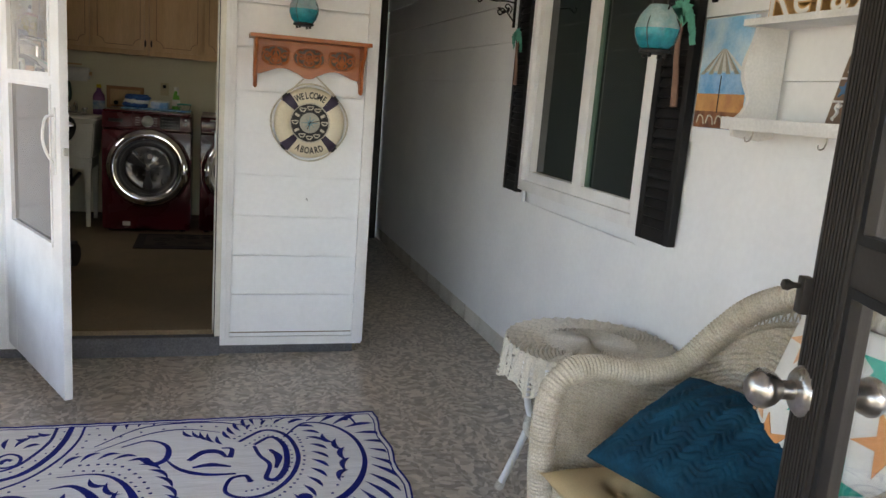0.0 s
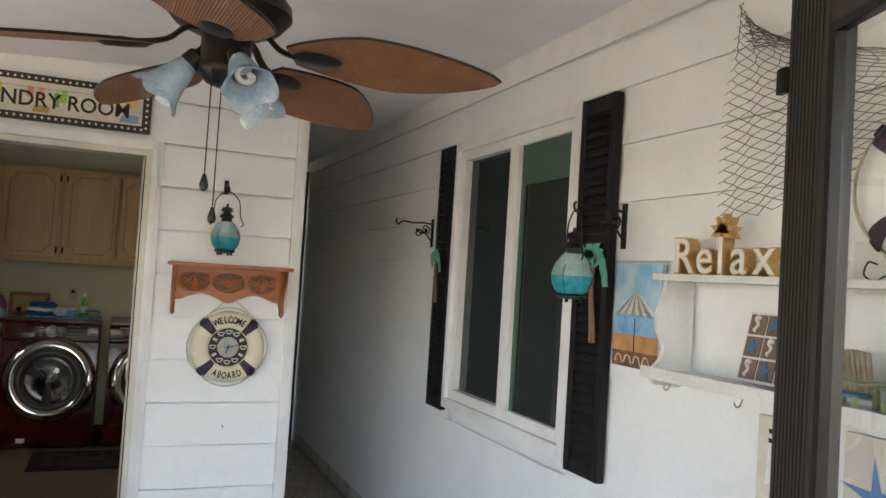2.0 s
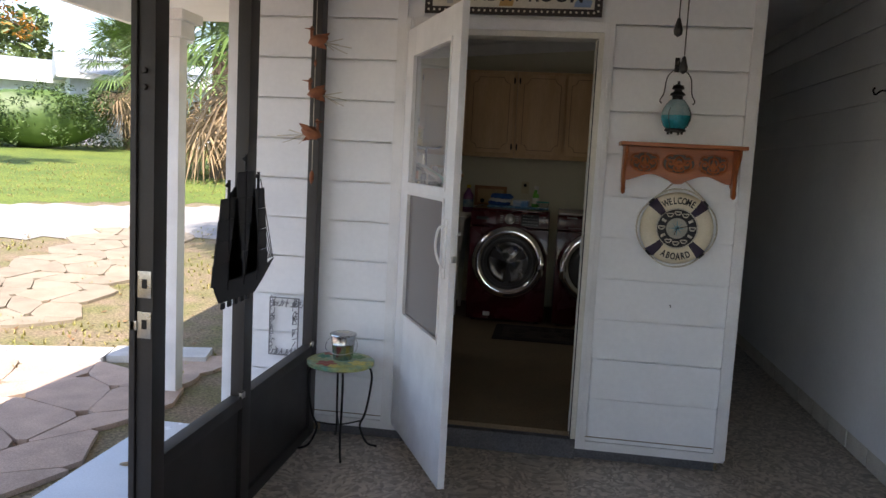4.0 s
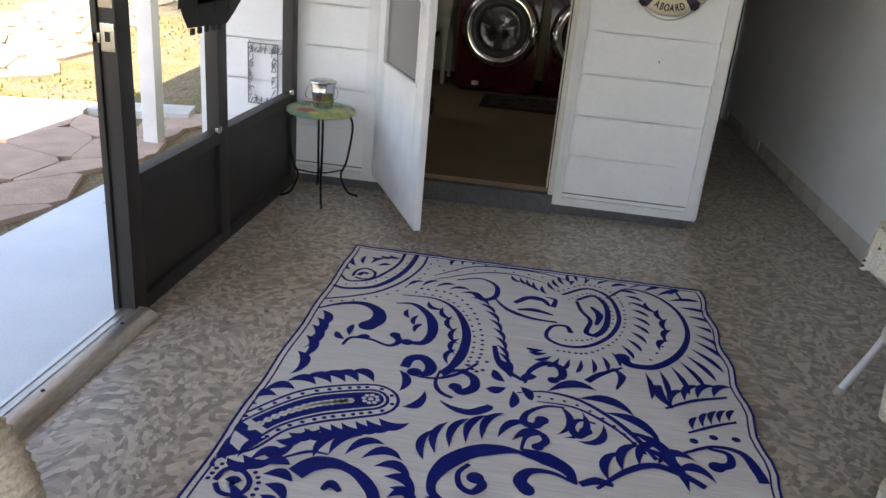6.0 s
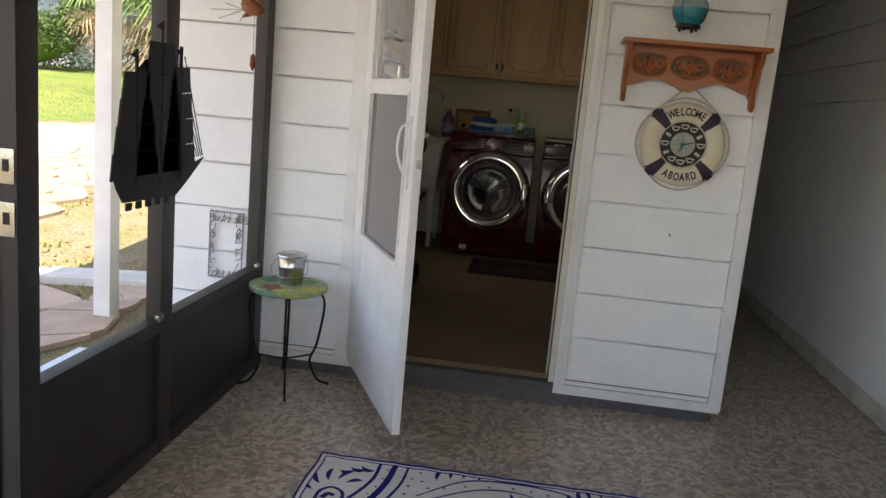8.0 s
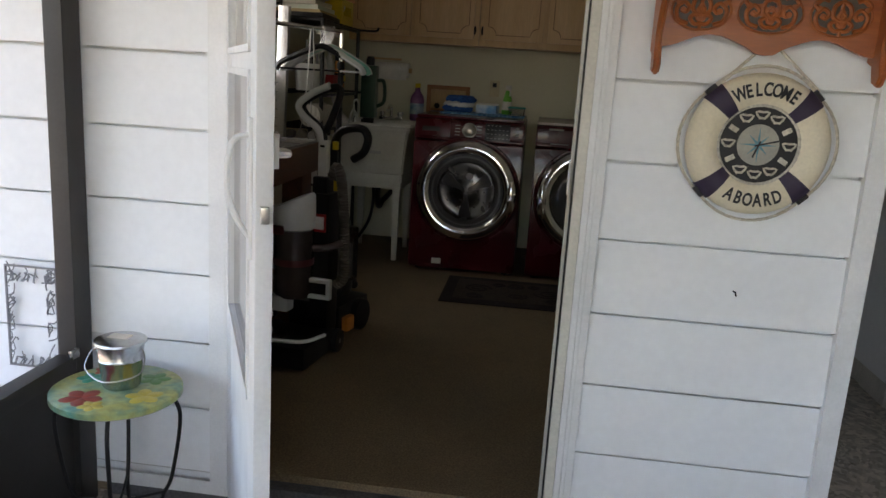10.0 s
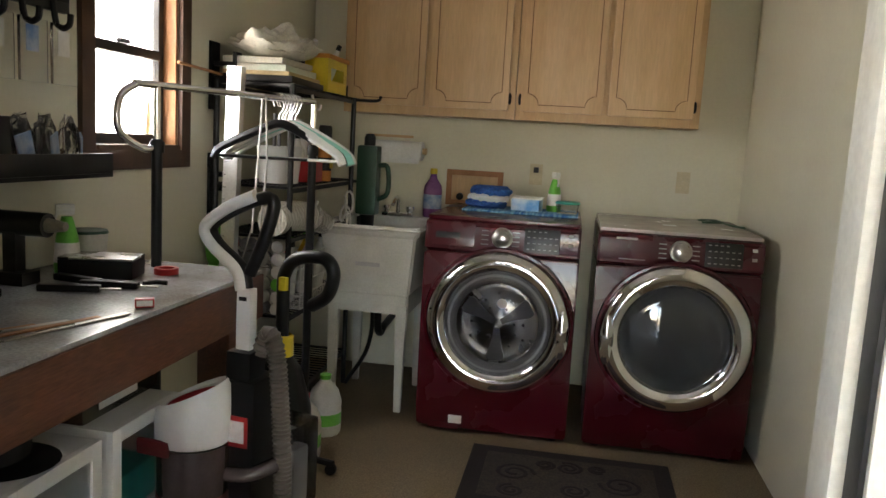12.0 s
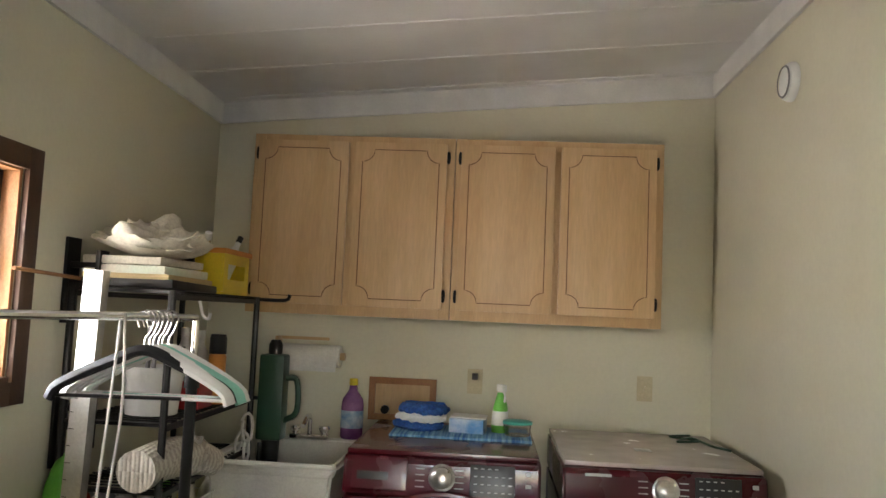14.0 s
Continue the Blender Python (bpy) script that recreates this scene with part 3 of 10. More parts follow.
for z in (1.75, 1.70):
    part("knob", lathe([(0, 0.014), (0.008, 0.012), (0.01, 0.004), (0.006, 0)], 12, pose(S - 0.03, 2.384, z, 90, 0, 0)), M["bronze"], screen_wall)
M["aluminium"] = material("worn_aluminium_threshold", (0.62, 0.60, 0.56), 0.35, 0.85, second=(0.5, 0.48, 0.45), scale=12, grain=0.12, bump=0.1, stretch=(1, 0.2, 1))
threshold = tagged(new("threshold"), "worn ribbed aluminium door threshold", "threshold", kind="structure")
bm = bmesh.new()
prof = [(-1.405, 0.0), (-1.405, 0.022), (-1.395, 0.034), (-1.375, 0.036), (-1.373, 0.032), (-1.367, 0.032), (-1.365, 0.036), (-1.345, 0.036), (-1.343, 0.032), (-1.337, 0.032), (-1.335, 0.036), (-1.30, 0.034), (-1.275, 0.022), (-1.262, 0.004), (-1.262, 0.0)]
add_plate(bm, prof, 1.06, Matrix(((1, 0, 0, 0), (0, 0, 1, 1.355), (0, 1, 0, 0), (0, 0, 0, 1))))
part("ribbed_cover", bm, M["aluminium"], threshold)
for y in (1.5, 1.85, 2.28):
    part("screw", lathe([(0, 0.003), (0.006, 0.002), (0.007, 0)], 10, pose(-1.32, y, 0.035)), M["iron"], threshold)


# ---- lamps, brackets and wall things ----
M["aqua"] = material("aqua_crackle_glass", (0.008, 0.27, 0.36), 0.12, second=(0.02, 0.42, 0.50), scale=40, grain=0.1, bump=0.3, bump_scale=60)
M["aqua"].node_tree.nodes["Principled BSDF"].inputs["Transmission Weight"].default_value = 0.35
M["ice"] = material("clear_crackle_glass", (0.30, 0.50, 0.52), 0.1, second=(0.42, 0.58, 0.58), scale=40, grain=0.1, bump=0.3, bump_scale=60)
M["ice"].node_tree.nodes["Principled BSDF"].inputs["Alpha"].default_value = 0.6


def lantern(place):
    """Small oil lantern; its origin is the top of the bail."""
    t = thing("lantern", "hanging lantern with aqua crackle glass and black metal top", "lantern", place, "aqua lanterns")
    part("bail", tube([(0.075, 0, -0.17), (0.085, 0, -0.155), (0.068, 0, -0.12), (0.055, 0, -0.04), (0, 0, 0), (-0.055, 0, -0.04), (-0.068, 0, -0.12), (-0.085, 0, -0.155), (-0.075, 0, -0.17)], 0.0028, 6, 5), M["iron"], t)
    part("cap", lathe([(0, -0.06), (0.006, -0.062), (0.006, -0.075), (0.024, -0.082), (0.03, -0.098), (0.018, -0.102), (0.018, -0.108), (0.034, -0.12), (0.036, -0.128), (0.025, -0.132), (0.025, -0.15)], 20), M["iron"], t)
    part("upper_globe", lathe([(0.033, -0.15), (0.042, -0.16), (0.06, -0.185), (0.07, -0.212), (0.0715, -0.225)], 24), M["ice"], t, "clear upper half of the globe")
    part("lower_globe", lathe([(0.0715, -0.225), (0.070, -0.245), (0.06, -0.272), (0.045, -0.288), (0.03, -0.292), (0, -0.292)], 24), M["aqua"], t, "aqua lower half of the globe")
    part("base", lathe([(0.044, -0.286), (0.05, -0.292), (0.05, -0.3), (0.03, -0.304), (0, -0.304)], 20), M["iron"], t)
    for a in range(4):
        c, s = math.cos(a * 1.57 + 0.78), math.sin(a * 1.57 + 0.78)
        part("foot", box(0.036 * c - 0.005, 0.036 * c + 0.005, 0.036 * s - 0.005, 0.036 * s + 0.005, -0.315, -0.3, 0.002), M["iron"], t)
        part("cage_wire", tube([(0.03 * c, 0.03 * s, -0.15), (0.073 * c, 0.073 * s, -0.21), (0.072 * c, 0.072 * s, -0.245), (0.046 * c, 0.046 * s, -0.295)], 0.0016, 5, 4), M["iron"], t)
    return t


lantern(pose(0.455, 4.03, 2.025, 0, 0, 10))
hook = thing("wall_hook", "small black wall hook holding the lantern", "hook")
part("plate", box(0.445, 0.467, W - 0.012, W - 0.002, 2.02, 2.09, 0.002), M["iron"], hook)
part("arm", tube([(0.456, W - 0.01, 2.06), (0.456, W - 0.07, 2.06), (0.456, W - 0.115, 2.035), (0.456, W - 0.125, 2.02), (0.456, W - 0.13, 2.045)], 0.005, 8, 4), M["iron"], hook)


def bracket(y, z, reach):
    t = thing("plant_bracket", "black wrought iron scroll bracket on the house wall", "bracket", pose(H - 0.036, y, z), "scroll brackets")
    part("back_plate", box(-0.008, 0.002, -0.011, 0.011, -0.1, 0.06, 0.003), M["iron"], t)
    part("arm", tube([(-0.004, 0, 0.03), (-0.06, 0, 0.035), (-0.12, 0, 0.03), (-reach + 0.03, 0, 0.035), (-reach, 0, 0.015), (-reach - 0.012, 0, 0.035), (-reach - 0.004, 0, 0.048)], 0.0045, 8, 5), M["iron"], t)
    part("scroll", tube([(-0.004, 0, -0.07), (-0.04, 0, -0.03), (-0.075, 0, -0.005), (-0.1, 0, -0.02), (-0.09, 0, -0.04), (-0.072, 0, -0.03), (-0.08, 0, -0.018)], 0.004, 7, 5), M["iron"], t)
    part("scroll", tube([(-0.03, 0, -0.03), (-0.02, 0, 0.0), (-0.045, 0, 0.02), (-0.06, 0, 0.005), (-0.045, 0, -0.005)], 0.0035, 7, 5), M["iron"], t)
    for k in range(3):
        part("leaf", lathe([(0, -0.016), (0.009, -0.005), (0.01, 0.004), (0, 0.018)], 8, pose(-0.04 - 0.025 * k, 0, -0.01 - 0.012 * (k % 2), 0, 60 * k, 0)), M["iron"], t)
    return t


bracket(2.36, 1.905, 0.20)
bracket(4.165, 1.935, 0.21)
lantern(pose(1.40, 2.36, 1.925, 0, 0, 80))
M["verdigris"] = material("verdigris_painted_metal", (0.12, 0.48, 0.34), 0.55, second=(0.08, 0.36, 0.27), scale=30, bump=0.2)
M["trunkbrown"] = material("brown_painted_metal", (0.24, 0.13, 0.09), 0.6, scale=30, bump=0.2)


def palm_ornament(y, z, s):
    t = thing("palm_ornament", "small painted metal palm tree ornament on the shutter", "ornament", pose(H - 0.045, y, z), "palm ornaments")
    part("trunk", tube([(0, 0, 0), (-0.004, 0.008 * s, -0.1 * s), (0, 0.0, -0.2 * s), (-0.004, -0.012 * s, -0.27 * s)], [0.006 * s, 0.011 * s], 8, 4), M["trunkbrown"], t, "brown metal trunk")
    crown = part("crown", lathe([(0, -0.01), (0.012, 0), (0, 0.012)], 8), M["verdigris"], t)
    for k in range(9):
        a = radians(-30 + 30 * k)
        dy, dz = math.cos(a), math.sin(a)
        bm = bmesh.new()
        for j in range(5):
            f = 0.016 * j * s
            add_plate(bm, [(0.0, -0.006 * s), (0.02 * s, -0.014 * s), (0.045 * s, 0), (0.02 * s, 0.014 * s)], 0.002, pose(-0.006 - 0.001 * k, dy * f * 0.9, dz * f * 0.8 - (0.0012 * j * j) * s * 3, 90, math.degrees(a) - 14 * j, 90))
        part("frond", bm, M["verdigris"], crown)
    return t


palm_ornament(2.52, 1.80, 1.25)
palm_ornament(4.05, 1.80, 1.0)

M["cherry"] = material("orange_stained_pine", (0.42, 0.118, 0.024), 0.38, second=(0.33, 0.085, 0.017), scale=3, grain=0.12, grain_scale=25, bump=0.05, stretch=(0.6, 6, 6))
M["cherry_dark"] = material("shadowed_pine_cut", (0.20, 0.07, 0.025), 0.6, bump=0.1)


def scroll_set(bm, cx, cz, sx, y):
    """Fretwork curls of thin bar, mirrored by sx."""
    curls = (((0.0, -0.03), (0.02, -0.022), (0.026, 0.0), (0.012, 0.014), (0.0, 0.004), (0.006, -0.006), (0.012, -0.002)),
             ((-0.03, 0.03), (-0.012, 0.022), (-0.008, 0.0), (-0.022, -0.01), (-0.032, 0.0), (-0.026, 0.008)),
             ((-0.028, -0.028), (-0.014, -0.03), (-0.004, -0.018), (-0.014, -0.01), (-0.022, -0.018)),
             ((0.002, 0.03), (0.018, 0.034), (0.03, 0.022), (0.022, 0.014)))
    for c in curls:
        add_tube(bm, [(cx + sx * x * 1.15, y, cz + z * 1.15) for x, z in c], 0.0056, 6, 4)
        e = c[-1]
        add_lathe(bm, [(0, 0.005), (0.007, 0.004), (0.008, 0)], 10, pose(cx + sx * e[0] * 1.15, y, cz + e[1] * 1.15) @ FACE_Y)


# dark tone stands for the shade in the fretwork's openings
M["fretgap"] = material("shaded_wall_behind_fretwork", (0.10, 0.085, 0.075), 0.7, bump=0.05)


def carved_shelf():
    t = thing("carved_wall_shelf", "orange-stained carved pine wall shelf with scroll fretwork", "wall shelf", pose(0.498, W - 0.012, 1.66))
    part("top_board", box(-0.295, 0.295, -0.165, 0, -0.012, 0.006, 0.004), M["cherry"], t)
    n = 24
    low = []
    for k in range(n + 1):
        u = abs(k / n - 0.5) * 2
        low.append((-0.26 + 0.52 * k / n, -0.163 - 0.018 * math.cos(math.pi * u * 2) - (0.008 if u < 0.12 else 0)))
    back = part("back_board", plate([(-0.26, -0.012), *low, (0.26, -0.012)], 0.016, pose(0, -0.02, 0) @ FACE_Y), M["cherry"], t)
    for cx, w in ((-0.165, 0.068), (0.0, 0.075), (0.165, 0.068)):
        # no opening is cut: a dark disc on the board paints its shade
        part("shaded_gap_disc", lathe([(0, 0.0015), (1, 0.001), (1, 0)], 24, pose(cx, -0.036, -0.088) @ FACE_Y @ Matrix.Diagonal((w, 0.045, 1, 1))), M["fretgap"], back, "dark disc painted as the shaded wall seen through the fretwork")
        bm = bmesh.new()
        if cx:
            for s in (1, -1):
                scroll_set(bm, cx + 0.03 * s, -0.088, s, -0.04)
            add_tube(bm, [(cx, -0.04, -0.135), (cx, -0.04, -0.04)], 0.005, 6)
        else:
            for s in (1, -1):
                scroll_set(bm, 0.028 * s, -0.088, s, -0.04)
            for s in (1, -1):
                add_plate(bm, [(0, 0.0), (0.02, 0.018), (0.052, 0.014), (0.03, 0.002), (0.045, -0.01), (0.02, -0.012)], 0.005, pose(0, -0.038, -0.085) @ FACE_Y @ Matrix.Diagonal((s, 1, 1, 1)))
        part("fretwork", bm, M["cherry"], back)
        part("carved_rim", tube([(cx + (w + 0.004) * math.cos(a), -0.037, -0.088 + 0.049 * math.sin(a)) for a in (2 * math.pi * k / 24 for k in range(24))], 0.003, 6, 0, True), M["cherry"], back)
    side = [(0, -0.012), (0.14, -0.012), (0.135, -0.05), (0.09, -0.10), (0.07, -0.15), (0.075, -0.2), (0.085, -0.225), (0.07, -0.245), (0.045, -0.24), (0.03, -0.2), (0.0, -0.19)]
    for x in (-0.272, 0.256):
        part("side_bracket", plate([(-a, b) for a, b in side], 0.018, Matrix(((0, 0, 1, x), (1, 0, 0, 0), (0, 1, 0, 0), (0, 0, 0, 1)))), M["cherry"], t)
        part("carved_edge", tube([(x + 0.009, -a - 0.003, b) for a, b in side[1:9]], 0.006, 6, 3), M["cherry"], t)
    return t


carved_shelf()
M["cream"] = material("cream_canvas_ring", (0.78, 0.70, 0.53), 0.6, second=(0.72, 0.64, 0.47), scale=8, grain=0.05, bump=0.1)
M["navy"] = material("dark_plum_band", (0.035, 0.022, 0.05), 0.6, scale=10, bump=0.1)
M["rope"] = material("cream_twisted_rope", (0.70, 0.64, 0.52), 0.8, grain=0.2, bump=0.4)
M["ink"] = material("black_lettering", (0.012, 0.012, 0.014), 0.6, bump=0)
M["compass"] = material("aged_compass_dial", (0.42, 0.40, 0.33), 0.5, second=(0.34, 0.33, 0.28), scale=20, bump=0)
M["compass_blue"] = material("faded_teal_ink", (0.10, 0.25, 0.30), 0.5, bump=0)


def arc_words(text, radius, size, top, y, parent):
    n = len(text)
    for k, ch in enumerate(text):
        a = (k - (n - 1) / 2) * size * (0.49 if top else 0.53) / radius
        if top:
            x, z, r = radius * math.sin(a), radius * math.cos(a), -a
        else:
            x, z, r = radius * math.sin(a), -radius * math.cos(a), a
        words(ch, size, pose(x, y, z) @ FACE_Y @ pose(0, 0, 0, 0, 0, math.degrees(r)) @ Matrix.Diagonal((0.68, 1, 1, 1)), M["ink"], "letter", parent, 0.0008, 0.0012)


def life_ring(m, clock, label):
    t = thing("life_ring", label, "life ring", m)
    R, r = 0.136, 0.043
    prof = [(R + r * 1.0 * math.cos(a), 0.7 * r * math.sin(a)) for a in (2 * math.pi * k / 16 for k in range(16))]
    part("ring", lathe(prof, 48, pose(0, -0.03, 0) @ FACE_Y, True), M["cream"] if clock else M["white"], t)
    for q in range(4):
        a0 = radians(45 + 90 * q)
        bm = bmesh.new()
        rows = []
        for j in range(5):
            a = a0 + radians(-8.5 + 17 * j / 4)
            rows.append([bm.verts.new(((R + (r + 0.003) * math.cos(b)) * math.cos(a), -0.03 - 0.7 * (r + 0.003) * math.sin(b), (R + (r + 0.003) * math.cos(b)) * math.sin(a))) for b in (2 * math.pi * k / 14 for k in range(14))])
        for p, q2 in zip(rows, rows[1:]):
            for k in range(14):
                bm.faces.new((p[k], p[(k + 1) % 14], q2[(k + 1) % 14], q2[k]))
        band = part("band", bm, M["navy"], t, "dark band round the ring")
        part("tie", box(-0.016, 0.016, -0.008, 0.008, -0.006, 0.006, 0.002, pose(0.184 * math.cos(a0), -0.03, 0.184 * math.sin(a0), 0, 90 - math.degrees(a0), 0)), M["ink"], band)
    arc_words("WELCOME", 0.137, 0.046, True, -0.0625, t)
    arc_words("ABOARD", 0.140, 0.046, False, -0.0625, t)
    pts = []
    for k in range(48):
        a = 2 * math.pi * k / 48
        bulge = 0.184 + 0.012 * abs(math.sin(2 * (a - math.pi / 4)))
        pts.append((bulge * math.cos(a), -0.028, bulge * math.sin(a)))
    part("grab_rope", tube(pts, 0.0042, 6, 0, True), M["rope"], t)
    if clock:
        part("hanging_rope", tube([(-0.12, -0.03, 0.135), (-0.02, -0.03, 0.238), (0, -0.03, 0.246), (0.02, -0.03, 0.238), (0.13, -0.03, 0.14)], 0.0042, 6, 3), M["rope"], t)
        f = part("clock_face", lathe([(0, 0.006), (0.096, 0.006), (0.098, 0)], 40, pose(0, -0.036, 0) @ FACE_Y), M["ink"], t, "black clock face with rope-knot numerals")
        part("rim_rope", tube([(0.1 * math.cos(a), -0.044, 0.1 * math.sin(a)) for a in (2 * math.pi * k / 40 for k in range(40))], 0.005, 6, 0, True), M["rope"], t)
        part("compass_dial", lathe([(0, 0.002), (0.051, 0.002), (0.052, 0)], 32, pose(0, -0.042, 0) @ FACE_Y), M["compass"], f)
        star = [((0.046 if k % 2 == 0 else 0.011) * math.cos(math.pi * k / 8) * (1 if k % 4 == 0 else 0.75), (0.046 if k % 2 == 0 else 0.011) * math.sin(math.pi * k / 8) * (1 if k % 4 == 0 else 0.75)) for k in range(16)]
        part("compass_star", plate(star, 0.001, pose(0, -0.0445, 0) @ FACE_Y), M["compass_blue"], f, "faded blue compass star")
        for k in range(12):
            a = math.pi * k / 6
            x, z = 0.075 * math.cos(a), 0.075 * math.sin(a)
            if k % 3 == 0 or k in (4, 8, 10, 2):
                bm = tube([(x + 0.013 * math.cos(b) * (1 + 0.4 * math.sin(3 * b)), -0.044, z + 0.012 * math.sin(b) * (1 + 0.4 * math.cos(2 * b))) for b in (2 * math.pi * j / 14 for j in range(14))], 0.003, 5, 0, True)
            else:
                bm = box(-0.012, 0.012, -0.003, 0, -0.0065, 0.0065, 0.0015, pose(x, -0.043, z, 0, math.degrees(-a), 0))
            part("numeral", bm, M["rope"], f, "cream knotted numeral")
        part("hand", box(-0.002, 0.002, -0.001, 0.001, -0.01, 0.05, 0, pose(0, -0.0475, 0, 0, 75, 0)), M["ink"], f)
        part("hand", box(-0.002, 0.002, -0.001, 0.001, -0.01, 0.034, 0, pose(0, -0.0485, 0, 0, 200, 0)), M["ink"], f)
    return t


life_ring(pose(0.515, W - 0.005, 1.252), True, "cream life ring clock reading WELCOME ABOARD, hung by a rope")

# sign over the laundry door
M["dotted"] = material("dark_brown_sign_border", (0.035, 0.025, 0.022), 0.6, bump=0.05)
M["signcream"] = material("cream_sign_board", (0.70, 0.66, 0.55), 0.55, scale=12, bump=0.03)
sign = thing("laundry_room_sign", "long painted sign reading LAUNDRY ROOM with polka-dot border", "sign", pose(-0.371, W - 0.012, 2.38))
part("border_board", box(-0.445, 0.445, -0.018, 0, -0.108, 0.108, 0.003), M["dotted"], sign, "dark border with white dots")
part("panel", box(-0.405, 0.405, -0.021, -0.018, -0.074, 0.074), M["signcream"], sign)
dot = lathe([(0, 0.001), (0.006, 0.001), (0.006, 0)], 10, FACE_Y)
dot_ob = part("dot", dot, M["signcream"], sign)
dot_ob.location = (-0.425, -0.018, -0.09)
for k in range(1, 72):
    q = k / 72 * 2 * (0.85 + 0.18)
    if q < 0.85:
        x, z = -0.425 + q, -0.09
    elif q < 1.03:
        x, z = 0.425, -0.09 + q - 0.85
    elif q < 1.88:
        x, z = 0.425 - (q - 1.03), 0.09
    else:
        x, z = -0.425, 0.09 - (q - 1.88)
    o = new("dot", dot_ob.data)
    o.parent, o.location = sign, (x, -0.018, z)
words("LAUNDRY ROOM", 0.098, pose(-0.01, -0.0225, -0.012) @ FACE_Y @ Matrix.Diagonal((0.93, 1, 1, 1)), M["ink"], "lettering", sign, 0.0012, 0.0015)
part("clothes_line", tube([(-0.38, -0.0225, 0.052), (-0.1, -0.0225, 0.044), (0.15, -0.0225, 0.046), (0.38, -0.0225, 0.05)], 0.0012, 5, 4), M["grey"], sign)
for k, (x, z, w, h, c) in enumerate(((-0.37, 0.01, 0.05, 0.085, (0.3, 0.2, 0.42)), (-0.315, -0.03, 0.035, 0.06, (0.45, 0.45, 0.47)), (-0.215, 0.03, 0.045, 0.045, (0.75, 0.62, 0.05)), (-0.08, 0.025, 0.03, 0.05, (0.75, 0.3, 0.12)), (-0.035, 0.028, 0.028, 0.05, (0.78, 0.4, 0.25)), (0.03, 0.0, 0.03, 0.07, (0.2, 0.5, 0.12)), (0.06, 0.02, 0.03, 0.06, (0.35, 0.6, 0.1)), (-0.03, -0.05, 0.075, 0.035, (0.5, 0.3, 0.1)), (0.355, 0.03, 0.06, 0.05, (0.78, 0.5, 0.15)), (0.35, -0.045, 0.09, 0.04, (0.25, 0.35, 0.55)))):
    mat = material("sign_paint_%d" % k, c, 0.6, bump=0)
    part("painted_garment", plate([(-w / 2, -h / 2), (w * 0.4, -h / 2), (w / 2, h * 0.3), (w * 0.2, h / 2), (-w * 0.3, h / 2), (-w * 0.45, 0.1 * h)], 0.0008, pose(x, -0.021 - 0.0001 * k, z) @ FACE_Y), mat, sign)
nail = thing("nail", "small rusty nail in the siding", "nail")
part("shank", tube([(0.519, W - 0.004, 0.855), (0.519, W - 0.028, 0.858), (0.521, W - 0.03, 0.848)], 0.0022, 6), M["iron"], nail)


# ---- ceiling fan ----
def weave_material(name, color, second, fx, fy, depth=0.6, rough=0.6):
    """Woven surface: two crossed wave textures drive relief and tone."""
    m = material(name, color, rough, second=second, scale=14, grain=0.1, bump=0)
    nt = m.node_tree
    b = nt.nodes["Principled BSDF"]
    co = nt.nodes.new("ShaderNodeTexCoord")
    chk = nt.nodes.new("ShaderNodeTexChecker")
    mp = nt.nodes.new("ShaderNodeMapping")
    mp.inputs["Scale"].default_value = (fx, fy, 1)
    nt.links.new(co.outputs["Object"], mp.inputs[0])
    nt.links.new(mp.outputs[0], chk.inputs["Vector"])
    chk.inputs["Scale"].default_value = 1.0
    w = nt.nodes.new("ShaderNodeTexWave")
    w.inputs["Scale"].default_value = fx / 6.28 * 2
    nt.links.new(co.outputs["Object"], w.inputs[0])
    mul = nt.nodes.new("ShaderNodeMath")
    mul.operation = "ADD"
    nt.links.new(chk.outputs["Fac"], mul.inputs[0])
    nt.links.new(w.outputs["Fac"], mul.inputs[1])
    bp = nt.nodes.new("ShaderNodeBump")
    bp.inputs["Strength"].default_value, bp.inputs["Distance"].default_value = depth, 0.003
    nt.links.new(mul.outputs[0], bp.inputs["Height"])
    nt.links.new(bp.outputs[0], b.inputs["Normal"])
    mixn = nt.nodes.new("ShaderNodeMix")
    mixn.data_type, mixn.blend_type = "RGBA", "MULTIPLY"
    mixn.inputs[0].default_value = 0.45
    old = b.inputs["Base Color"].links[0].from_socket
    nt.links.new(old, mixn.inputs[6])
    rr = ramp(nt, chk.outputs["Fac"], [(0.0, (0.45, 0.4, 0.36)), (1.0, (1, 1, 1))])
    nt.links.new(rr, mixn.inputs[7])
    nt.links.new(mixn.outputs[2], b.inputs["Base Color"])
    return m


M["rattan"] = weave_material("brown_woven_rattan", (0.35, 0.15, 0.052), (0.26, 0.105, 0.036), 150, 150)
M["fan_metal"] = material("oil_rubbed_bronze", (0.022, 0.018, 0.016), 0.38, 0.5, bump=0.05)
M["shade"] = material("pale_blue_mottled_glass", (0.66, 0.80, 0.90), 0.25, second=(0.40, 0.58, 0.76), scale=26, grain=0.1, bump=0.1)
M["shade"].node_tree.nodes["Principled BSDF"].inputs["Transmission Weight"].default_value = 0.35
M["bulb"] = material("white_spiral_bulb", (0.85, 0.85, 0.83), 0.4, bump=0)


